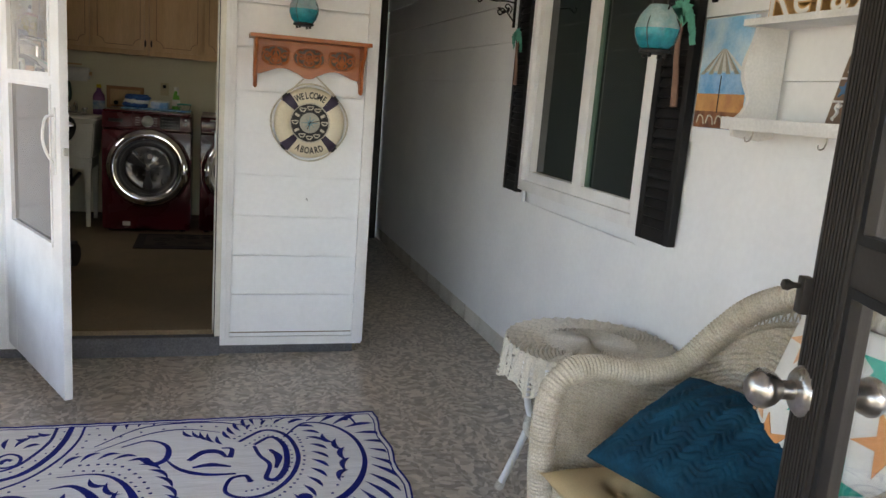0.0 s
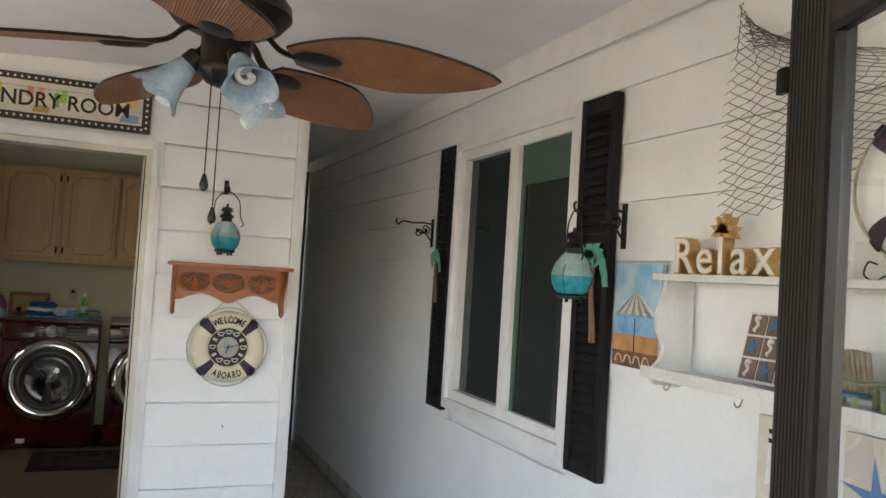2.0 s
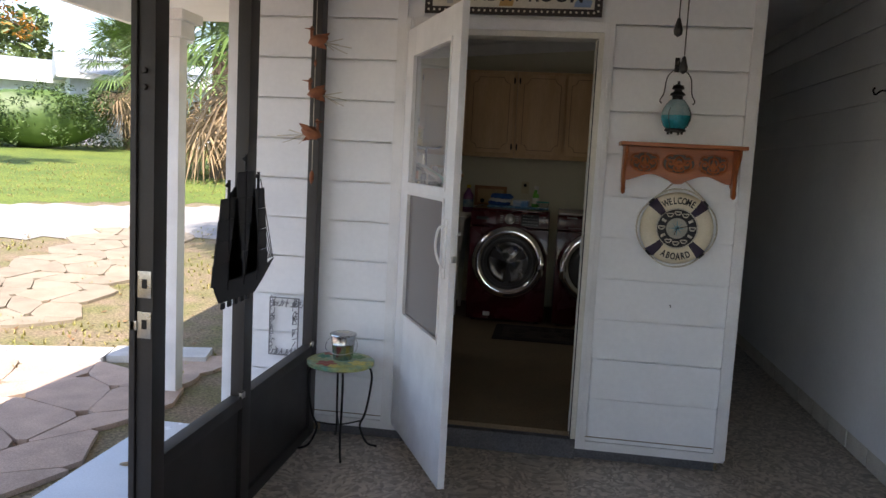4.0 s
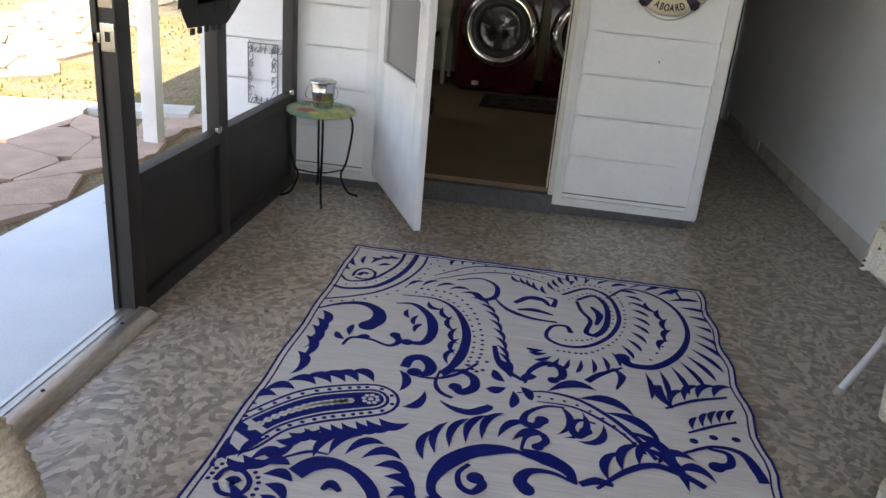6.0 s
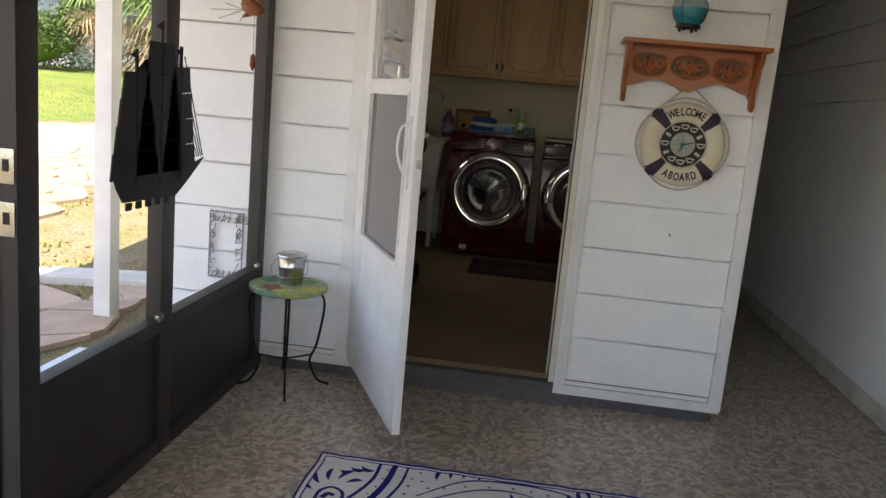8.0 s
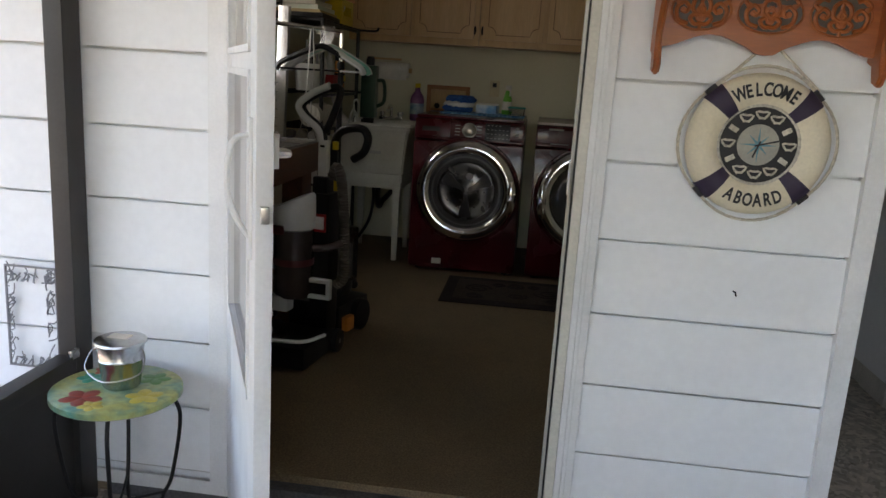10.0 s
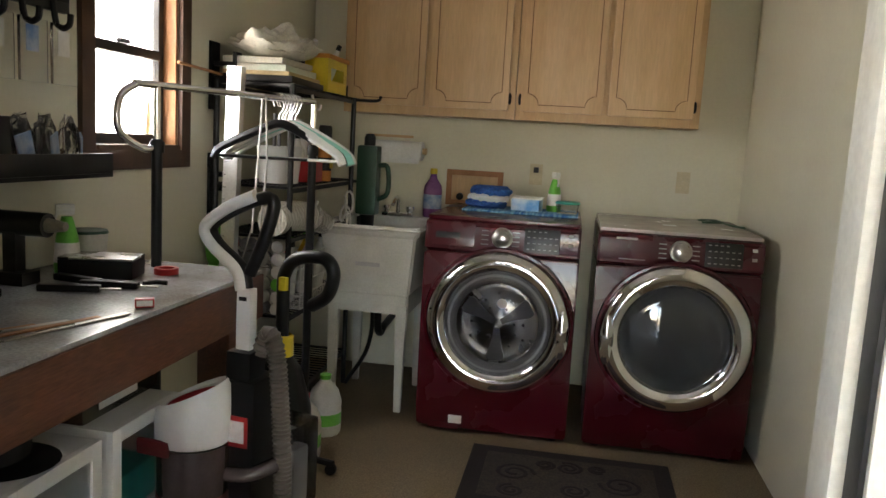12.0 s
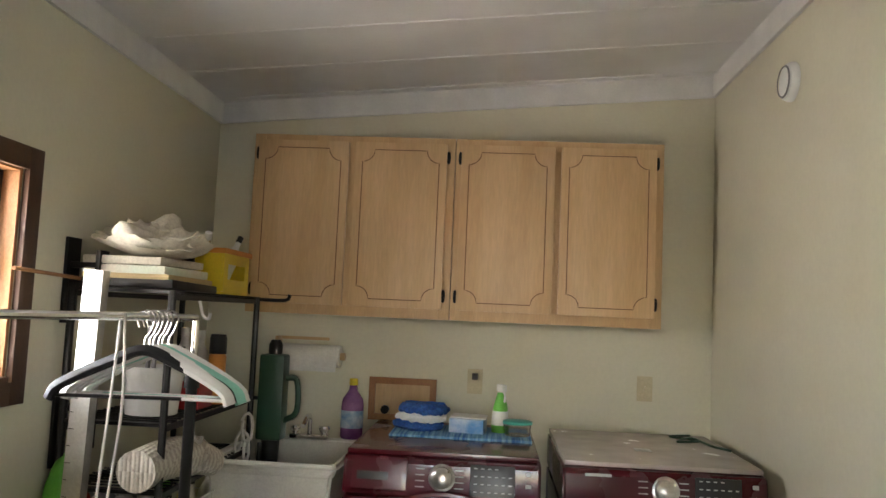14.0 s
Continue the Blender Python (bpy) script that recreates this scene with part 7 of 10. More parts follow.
M["panel"] = material("black_gloss_display", (0.006, 0.006, 0.007), 0.35, bump=0, grain=0)
M["mark"] = material("pale_grey_marking", (0.5, 0.48, 0.48), 0.6, bump=0)
M["drum"] = material("steel_drum", (0.34, 0.34, 0.35), 0.26, 1.0, bump=0.1)
M["gasket"] = material("grey_rubber_gasket", (0.20, 0.20, 0.21), 0.5, bump=0.05)
M["paddle"] = material("dark_drum_paddle", (0.10, 0.10, 0.11), 0.35, 0.4, bump=0.03)
M["portglass"] = thin("smoky_door_glass", (0.02, 0.02, 0.022), 0.46, 0.04)
M["porthole"] = material("dark_porthole_glass", (0.05, 0.053, 0.058), 0.04, bump=0, grain=0, spec=0.9)
M["machine_top"] = material("pale_pearl_machine_top", (0.46, 0.40, 0.38), 0.25, bump=0, grain=0.02)


def machine(name, x, label, washer):
    """Front loader: x, y from its front left corner."""
    t = thing(name, label, "washing machine" if washer else "tumble dryer", pose(x, 6.905, LF))
    w, h, d = 0.69, 1.005, 0.80
    n = 12
    side = [(0.028, 0.02), (0.0, 0.10), (-0.012, 0.35), (-0.012, 0.55), (0.0, 0.83), (0.004, 0.845)]
    bm = bmesh.new()
    add_plate(bm, [(y, z) for y, z in side] + [(d, 0.845), (d, 0.02)], w, Matrix(((0, 0, 1, 0), (1, 0, 0, 0), (0, 1, 0, 0), (0, 0, 0, 1))))
    bmesh.ops.bevel(bm, geom=[e for e in bm.edges], offset=0.008, segments=2, affect="EDGES")
    part("body", bm, M["red"], t)
    bm = bmesh.new()
    add_plate(bm, [(0.0, 0.85), (-0.006, 0.87), (0.012, 0.975), (0.03, 0.99), (d, 0.99), (d, 0.85)], w, Matrix(((0, 0, 1, 0), (1, 0, 0, 0), (0, 1, 0, 0), (0, 0, 0, 1))))
    bmesh.ops.bevel(bm, geom=[e for e in bm.edges], offset=0.01, segments=3, affect="EDGES")
    con = part("control_panel", bm, M["red"], t)
    part("top", box(0.006, w - 0.006, 0.035, d, 0.988, h, 0.006), M["machine_top"] if not washer else M["red"], t, "" if washer else "pale pearl top")
    cx, cz, ym = 0.352, 0.545, -0.012
    ring = [(0.322, 0.0), (0.318, 0.02), (0.30, 0.042), (0.272, 0.05), (0.25, 0.045), (0.236, 0.03), (0.226, 0.012), (0.226, 0.0)]
    door = part("door_ring", lathe(ring, 64, pose(cx, ym, cz) @ FACE_Y, True), M["chrome"], t, "broad chrome door ring")
    part("door_surround", lathe([(0.338, 0.0), (0.334, 0.008), (0.322, 0.01), (0.32, 0)], 64, pose(cx, ym, cz) @ FACE_Y, True), M["red"], t)
    if washer:
        part("rubber_gasket", lathe([(0.226, 0.016), (0.215, 0.02), (0.2, 0.018), (0.186, 0.010), (0.182, 0.002), (0.226, 0.0)], 48, pose(cx, ym - 0.002, cz) @ FACE_Y), M["gasket"], door, "grey rubber door gasket")
        part("drum", lathe([(0.184, 0.006), (0.178, 0.002), (0.165, 0.005), (0.15, 0.001), (0.06, 0.001), (0.052, 0.006), (0.02, 0.008), (0, 0.008)], 48, pose(cx, ym - 0.002, cz) @ FACE_Y), M["drum"], door, "steel drum seen through the door glass")
        for k in range(4):
            for j in range(6):
                a = radians(60 * j + 30 * (k % 2))
                q = 0.075 + 0.02 * k
                part("drum_hole", lathe([(0, 0.0008), (0.006, 0.0008), (0.006, 0)], 8, pose(cx + q * math.cos(a), ym - 0.0032, cz + q * math.sin(a)) @ FACE_Y), M["panel"], door)
        part("porthole", lathe([(0.228, 0.016), (0.20, 0.022), (0.17, 0.035), (0.1, 0.05), (0, 0.054)], 48, pose(cx, ym - 0.002, cz) @ FACE_Y), M["portglass"], door, "clear bowl-shaped door glass")
    else:
        part("porthole", lathe([(0.228, 0.012), (0.20, 0.004), (0.17, 0.012), (0.1, 0.026), (0, 0.032)], 48, pose(cx, ym - 0.002, cz) @ FACE_Y), M["porthole"], door, "dark glass porthole")
    if washer:
        part("glass_spot", lathe([(0, 0.003), (0.021, 0.002), (0.022, 0)], 20, pose(cx + 0.02, ym - 0.053, cz + 0.10) @ FACE_Y), M["mark"], door)
        for k in range(3):
            turn = pose(cx, ym - 0.003, cz) @ FACE_Y @ pose(0, 0, 0, 0, 0, -90 + 120 * k)
            part("drum_paddle", plate([(0.02, -0.012), (0.07, -0.018), (0.15, -0.04), (0.168, -0.03), (0.168, 0.03), (0.15, 0.04), (0.07, 0.018), (0.02, 0.012)], 0.014, turn), M["paddle"], door, "dark moulded drum paddle")
    hx = cx + (0.285 if washer else -0.285)
    part("door_grip", lathe([(0, 0.012), (0.7, 0.01), (1, 0)], 24, pose(hx, ym - 0.045, cz - 0.02) @ FACE_Y @ Matrix.Diagonal((0.03, 0.11, 1, 1))), M["chrome"], door)
    tilt = pose(0, 0.003, 0.925) @ pose(0, 0, 0, -10, 0, 0)
    part("knob", lathe([(0, 0.034), (0.03, 0.033), (0.036, 0.028), (0.038, 0.004), (0.046, 0.002), (0.047, 0)], 32, tilt @ pose(cx - 0.005, -0.004, 0) @ FACE_Y), M["steel"], con, "brushed metal dial")
    part("display", box(0.445, 0.60, -0.006, -0.002, -0.055, 0.05, 0.002, tilt), M["panel"], con, "black touch display")
    for k in range(22):
        u, v = k % 6, k // 6
        part("marking", box(0.458 + 0.024 * u, 0.47 + 0.024 * u, -0.0075, -0.0062, -0.042 + 0.026 * v, -0.038 + 0.026 * v, 0, tilt), M["mark"], con)
    for k in range(4):
        for s, x0 in ((0, 0.255), (1, 0.392)):
            part("marking", box(x0, x0 + 0.032, -0.0062, -0.0045, -0.035 + 0.02 * k, -0.031 + 0.02 * k, 0, tilt), M["mark"], con)
    for z in (-0.02, 0.02):
        part("marking", box(0.636, 0.656, -0.0062, -0.0045, z, z + 0.014, 0, tilt), M["mark"], con)
    part("maker_mark", box(0.075, 0.165, -0.0062, -0.0045, 0.035, 0.045, 0, tilt), M["mark"], con)
    if washer:
        part("detergent_drawer", box(0.03, 0.225, -0.007, -0.003, -0.05, 0.055, 0.003, tilt), M["red"], con)
        part("drawer_grip", box(0.05, 0.16, -0.0085, -0.0072, -0.018, 0.01, 0.0006, tilt), M["panel"], con)
        part("service_label", box(0.155, 0.215, -0.004, 0.006, 0.055, 0.09), M["white"], t, "white service sticker")
        part("filter_cover", box(0.06, 0.2, 0.012, 0.018, 0.02, 0.05, 0.003), M["red"], t)
    else:
        part("shelf_line", box(0.09, 0.2, -0.0062, -0.0045, -0.05, -0.046, 0, tilt), M["mark"], con)
        part("moisture_label", box(0.3, 0.36, 0.3, 0.36, h, h + 0.001), M["grey"], t)
    for x in (0.06, w - 0.06):
        for y in (0.09, d - 0.06):
            part("foot", lathe([(0.022, 0.022), (0.022, 0.0), (0, 0)], 12, pose(x, y, 0)), M["dark"], t)
    return t


machine("washing_machine", -0.812, "burgundy front-loading washing machine with chrome door", True)
machine("tumble_dryer", -0.048, "burgundy front-loading dryer with chrome door and pale top", False)
TOP = LF + 1.006


def cabinet_unit(x0, x1):
    t = thing("wall_cabinet", "honey maple wall cabinet with two routed doors", "cabinet", pose(x0, 0, 0), "wall cabinets")
    w, z0, z1, yf = x1 - x0, 1.595, 2.412, 7.605
    part("body", boxes([(0, 0.018, yf + 0.02, LY1 - 0.001, z0, z1), (w - 0.018, w, yf + 0.02, LY1 - 0.001, z0, z1), (0.018, w - 0.018, yf + 0.02, LY1 - 0.001, z0, z0 + 0.018), (0.018, w - 0.018, yf + 0.02, LY1 - 0.001, z1 - 0.018, z1), (0.018, w - 0.018, LY1 - 0.01, LY1 - 0.001, z0 + 0.018, z1 - 0.018)]), M["maple"], t)
    part("face_frame", boxes([(0, 0.05, yf, yf + 0.02, z0, z1), (w - 0.05, w, yf, yf + 0.02, z0, z1), (w / 2 - 0.03, w / 2 + 0.03, yf, yf + 0.02, z0 + 0.05, z1 - 0.05), (0.05, w - 0.05, yf, yf + 0.02, z0, z0 + 0.05), (0.05, w - 0.05, yf, yf + 0.02, z1 - 0.05, z1)], 0.002), M["maple"], t)
    for k in range(2):
        dx0 = 0.026 + k * (w / 2 - 0.016)
        dx1 = dx0 + w / 2 - 0.045
        dz0, dz1 = z0 + 0.045, z1 - 0.03
        dr = part("door", box(dx0, dx1, yf - 0.024, yf - 0.001, dz0, dz1, 0.004), M["maple_door"], t)
        r, i = 0.055, 0.035
        pts = []
        for cx, cz, a0 in ((dx0 + i, dz0 + i, 90), (dx1 - i, dz0 + i, 180), (dx1 - i, dz1 - i, 270), (dx0 + i, dz1 - i, 0)):
            for q in range(7):
                a = radians(a0 - 15 * q)
                pts.append((cx + r * math.cos(a), yf - 0.0246, cz + r * math.sin(a)))
        part("routed_line", tube(pts, 0.0022, 5, 0, True), M["routed"], dr, "dark routed line with notched corners")
        hx = dx0 - 0.006 if k == 0 else dx1 + 0.006
        for z in (dz0 + 0.06, dz1 - 0.06):
            part("hinge", lathe([(0, -0.03), (0.006, -0.026), (0.009, -0.01), (0.009, 0.01), (0.006, 0.026), (0, 0.03)], 8, pose(hx, yf - 0.008, z)), M["iron"], dr, "black hinge")
    return t


M["maple_door"] = material("pale_maple_door", (0.66, 0.45, 0.245), 0.38, second=(0.58, 0.375, 0.185), scale=2.2, grain=0.06, grain_scale=26, bump=0.03, stretch=(5, 5, 0.6), vary=0.05)
M["routed"] = material("dark_routed_groove", (0.20, 0.10, 0.04), 0.6, bump=0)
cabinet_unit(-1.43, -0.507)
cabinet_unit(-0.503, 0.42)

# utility sink
sink = thing("utility_sink", "white plastic utility sink on four tapered legs", "sink", pose(-1.115, 7.02, LF))
M["trough"] = M["oldwhite"]
bm = bmesh.new()
for (w0, d0, z0), (w1, d1, z1) in (((0.205, 0.24, 0.58), (0.235, 0.285, 0.88)), ((0.235, 0.285, 0.88), (0.262, 0.312, 0.895)), ((0.262, 0.312, 0.895), (0.262, 0.312, 0.92)), ((0.262, 0.312, 0.92), (0.228, 0.276, 0.92)), ((0.228, 0.276, 0.92), (0.195, 0.23, 0.61))):
    p = [bm.verts.new((sx * w0, 0.31 + sy * d0, z0)) for sx, sy in ((-1, -1), (1, -1), (1, 1), (-1, 1))]
    q = [bm.verts.new((sx * w1, 0.31 + sy * d1, z1)) for sx, sy in ((-1, -1), (1, -1), (1, 1), (-1, 1))]
    for k in range(4):
        bm.faces.new((p[k], p[(k + 1) % 4], q[(k + 1) % 4], q[k]))
bmesh.ops.remove_doubles(bm, verts=bm.verts, dist=0.0005)
bm.faces.new([v for v in sorted((v for v in bm.verts if abs(v.co.z - 0.61) < 1e-4), key=lambda v: math.atan2(v.co.y - 0.31, v.co.x))])
bm.faces.new([v for v in sorted((v for v in bm.verts if abs(v.co.z - 0.58) < 1e-4), key=lambda v: -math.atan2(v.co.y - 0.31, v.co.x))])
bmesh.ops.bevel(bm, geom=[e for e in bm.edges], offset=0.012, segments=3, affect="EDGES")
part("tub", bm, M["oldwhite"], sink)
part("leg_frame", boxes([(-0.19, 0.19, 0.075, 0.095, 0.49, 0.58), (-0.19, 0.19, 0.525, 0.545, 0.49, 0.58), (-0.2, -0.18, 0.095, 0.525, 0.49, 0.58), (0.18, 0.2, 0.095, 0.525, 0.49, 0.58)], 0.003), M["oldwhite"], sink)
for sx in (-1, 1):
    for y in (0.09, 0.53):
        bm = bmesh.new()
        vs = [bm.verts.new((sx * 0.17 + dx * s, y + dy * s, z)) for z, s in ((0.0, 0.6), (0.53, 1.0)) for dx, dy in ((-0.026, -0.022), (0.026, -0.022), (0.026, 0.022), (-0.026, 0.022))]
        for f in ((0, 3, 2, 1), (4, 5, 6, 7), (0, 1, 5, 4), (1, 2, 6, 5), (2, 3, 7, 6), (3, 0, 4, 7)):
            bm.faces.new([vs[i] for i in f])
        part("leg", bm, M["oldwhite"], sink)
part("moulded_mark", box(-0.06, 0.06, 0.045, 0.052, 0.72, 0.74, 0.001), M["mark"], sink)
part("drain_pipe", tube([(0, 0.3, 0.58), (0, 0.3, 0.38), (0.0, 0.36, 0.32), (0.0, 0.45, 0.34), (0, 0.8, 0.36)], 0.02, 10, 4), M["dark"], sink)
faucet = thing("faucet", "chrome two-handle faucet on the sink ledge", "faucet", pose(-1.10, 7.60, LF + 0.92))
part("base", box(-0.085, 0.085, -0.025, 0.025, 0, 0.02, 0.006), M["chrome"], faucet)
for x in (-0.065, 0.065):
    part("handle", lathe([(0.012, 0.015), (0.02, 0.03), (0.026, 0.045), (0.022, 0.055), (0, 0.058)], 12, pose(x, 0, 0)), M["chrome"], faucet)
part("spout", tube([(0, 0, 0.015), (0, -0.01, 0.09), (0, -0.06, 0.1), (0, -0.13, 0.07)], 0.011, 10, 4), M["chrome"], faucet)


def bottle(name, label, m, r, h, mat, cap, capmat, level=None, liquid=None):
    t = thing(name, label, "bottle", m)
    part("body", lathe([(0, 0), (r * 0.9, 0), (r, 0.01), (r, h * 0.62), (r * 0.92, h * 0.72), (r * 0.4, h * 0.88), (r * 0.32, h), (0, h)], 20), mat, t)
    if liquid:
        part("label_band", lathe([(r * 1.01, h * 0.2), (r * 1.015, h * 0.22), (r * 1.015, h * 0.5), (r * 1.01, h * 0.52)], 20), liquid, t, "printed label")
    part("cap", lathe([(r * 0.38, h * 0.98), (r * 0.4, h * 1.0), (r * 0.38, h * 1.1), (0, h * 1.11)], 14), capmat, t)
    return t


M["clearplastic"] = glass("clear_plastic", (0.93, 0.94, 0.95), 0.15, 1.3)
M["rail_metal"] = material("bright_aluminium", (0.85, 0.85, 0.84), 0.3, 0.9, bump=0.02)
M["purple"] = material("purple_liquid_bottle", (0.16, 0.05, 0.20), 0.2, second=(0.3, 0.14, 0.3), scale=10, bump=0)
M["bluelabel"] = material("blue_white_label", (0.10, 0.22, 0.45), 0.5, second=(0.45, 0.5, 0.6), scale=20, bump=0)
M["yellow"] = material("yellow_plastic", (0.75, 0.55, 0.03), 0.4, bump=0.02)
M["green"] = material("bright_green_plastic", (0.16, 0.55, 0.06), 0.4, second=(0.10, 0.42, 0.05), bump=0.02)
M["darkgreen"] = material("dark_green_plastic", (0.012, 0.055, 0.03), 0.4, bump=0.05)
M["orange"] = material("orange_plastic", (0.70, 0.26, 0.04), 0.45, bump=0.03)
M["darkred"] = material("dark_red_plastic", (0.11, 0.008, 0.01), 0.4, bump=0.02)
M["redplastic"] = material("red_plastic", (0.45, 0.02, 0.02), 0.35, bump=0.02)
M["blue"] = material("blue_microfibre", (0.02, 0.10, 0.42), 0.85, second=(0.03, 0.16, 0.52), scale=60, grain=0.3, bump=0.6)
M["paper"] = material("white_paper", (0.80, 0.79, 0.76), 0.85, bump=0.1)
bottle("cleaner_bottle", "large bottle of purple floor cleaner with a yellow cap", pose(-0.925, 7.66, LF + 0.92), 0.05, 0.24, M["purple"], True, M["yellow"], liquid=M["bluelabel"])
towel = thing("paper_towel_holder", "wooden wall holder with a white paper towel roll", "paper towel holder", pose(-1.17, LY1 - 0.07, 1.40))
part("bracket", boxes([(-0.165, -0.15, -0.01, 0.068, -0.02, 0.085), (-0.15, 0.08, 0.05, 0.068, 0.07, 0.085)], 0.003), M["maple_door"], towel)
part("roll", tube([(-0.145, 0, 0), (0.15, 0, 0)], 0.052, 24), M["paper"], towel)
part("end_knob", tube([(0.15, 0, 0), (0.172, 0, 0)], 0.018, 14), M["maple_door"], towel)
part("loose_sheet", box(-0.14, 0.14, -0.053, -0.05, -0.07, 0.0), M["paper"], towel)
vent = thing("utility_box", "recessed laundry hookup box with an orange wood frame", "utility box", pose(-0.725, LY1 - 0.002, 1.21))
part("frame", boxes(frame_rows(-0.16, 0.16, -0.10, 0.10, 0.03, -0.02, 0.0), 0.002), M["rawwood"], vent)
part("recess", box(-0.13, 0.13, -0.004, -0.001, -0.07, 0.07), M["maple"], vent)
part("valve", lathe([(0.02, 0), (0.02, 0.02), (0.008, 0.03), (0, 0.03)], 12, pose(-0.08, -0.005, -0.05) @ FACE_Y), M["iron"], vent)
M["ivory"] = material("ivory_switch_plate", (0.66, 0.58, 0.38), 0.4, bump=0)
plate1 = thing("switch_plate", "ivory light switch plate on the laundry wall", "light switch", pose(0.405, LY1 - 0.001, 1.315))
part("plate", box(-0.036, 0.036, -0.006, 0, -0.058, 0.058, 0.003), M["ivory"], plate1)
part("toggle", box(-0.005, 0.005, -0.018, -0.006, -0.01, 0.012, 0.002), M["ivory"], plate1)
plate2 = thing("power_outlet", "ivory power outlet with a black plug", "outlet", pose(-0.385, LY1 - 0.001, 1.31))
part("plate", box(-0.036, 0.036, -0.006, 0, -0.058, 0.058, 0.003), M["ivory"], plate2)
part("plug", box(-0.014, 0.014, -0.04, -0.006, 0.01, 0.04, 0.004), M["dark"], plate2)
smoke = thing("smoke_detector", "round white smoke detector on the laundry wall", "smoke detector", pose(LX1 - 0.001, 6.90, 2.485) @ pose(0, 0, 0, 0, -90, 0))
part("case", lathe([(0, 0.035), (0.04, 0.034), (0.062, 0.026), (0.07, 0.012), (0.07, 0)], 32), M["white"], smoke)
part("grille", lathe([(0.05, 0.033), (0.054, 0.036), (0.058, 0.031)], 32), M["grey"], smoke)

# on the washer
drymat = thing("drying_mat", "blue striped drying mat on the washer top", "mat", pose(-0.44, 7.38, TOP))
part("mat", box(-0.26, 0.30, -0.15, 0.17, 0, 0.01, 0.004), material("blue_striped_mat", (0.02, 0.14, 0.42), 0.85, second=(0.25, 0.5, 0.66), scale=3, bump=0.3, stretch=(30, 1, 1)), drymat)
cloth = thing("microfibre_duster", "folded blue and white microfibre dusters on the drying mat", "duster", pose(-0.60, 7.38, TOP + 0.011))
random.seed(3)
for k, (z, mt) in enumerate(((0.02, "blue"), (0.05, "paper"), (0.082, "blue"))):
    bm = bmesh.new()
    vs = add_lathe(bm, [(0, -0.022), (0.8, -0.02), (1.0, -0.006), (1.0, 0.008), (0.8, 0.022), (0, 0.024)], 28, pose(0.01 * k, 0.01, z) @ Matrix.Diagonal((0.105, 0.075, 1, 1)))
    for v in vs:
        v.co += Vector((random.uniform(-1, 1), random.uniform(-1, 1), random.uniform(-1, 1))) * 0.006
    part("fold", bm, M[mt], cloth)
wipes = thing("dryer_sheet_box", "open blue and white carton on the drying mat", "carton", pose(-0.39, 7.38, TOP + 0.011, 0, 0, -8))
part("carton", box(-0.075, 0.065, -0.05, 0.05, 0, 0.055, 0.003), material("blue_carton", (0.10, 0.30, 0.62), 0.6, second=(0.6, 0.68, 0.75), scale=12, bump=0), wipes)
part("flap", box(-0.075, 0.07, -0.02, 0.055, 0.058, 0.062, 0, pose(0, 0, 0, 6, 0, 0)), M["paper"], wipes)


def spray_bottle(m, label):
    t = thing("spray_bottle", label, "spray bottle", m)
    part("body", lathe([(0, 0), (0.034, 0), (0.036, 0.02), (0.03, 0.1), (0.02, 0.14), (0.014, 0.16), (0, 0.16)], 18), M["green"], t)
    part("label_patch", lathe([(0.0355, 0.03), (0.036, 0.032), (0.0318, 0.085), (0.031, 0.087)], 18), M["paper"], t)
    hd = part("spray_head", box(-0.03, 0.02, -0.011, 0.011, 0.165, 0.195, 0.004), M["paper"], t, "white spray head")
    part("trigger", tube([(-0.025, 0, 0.168), (-0.034, 0, 0.145), (-0.03, 0, 0.125)], 0.005, 6, 3), M["paper"], hd)
    return t


spray_bottle(pose(-0.265, 7.42, TOP + 0.011, 0, 0, 120), "bright green spray bottle on the washer")
tub = thing("plastic_tub", "small clear tub with a teal lid on the drying mat", "tub", pose(-0.195, 7.36, TOP + 0.011))
part("bowl", lathe([(0, 0), (0.05, 0), (0.058, 0.05), (0.055, 0.05), (0.048, 0.004), (0, 0.004)], 24), M["clearplastic"], tub)
part("lid", lathe([(0, 0.058), (0.055, 0.058), (0.061, 0.054), (0.061, 0.046)], 24), material("teal_lid", (0.03, 0.36, 0.30), 0.4), tub)
cable = thing("coiled_cable", "thin dark green cable lying on the dryer", "cable", pose(0.44, 7.5, TOP + 0.004))
part("cord", tube([(0.12, 0.15, 0.002), (0.02, 0.08, 0.004), (0.12, -0.02, 0.006), (0.02, -0.06, 0.004), (0.1, 0.03, 0.008), (0.14, -0.12, 0.003), (0.185, -0.22, 0.003)], 0.005, 6, 8), M["darkgreen"], cable)

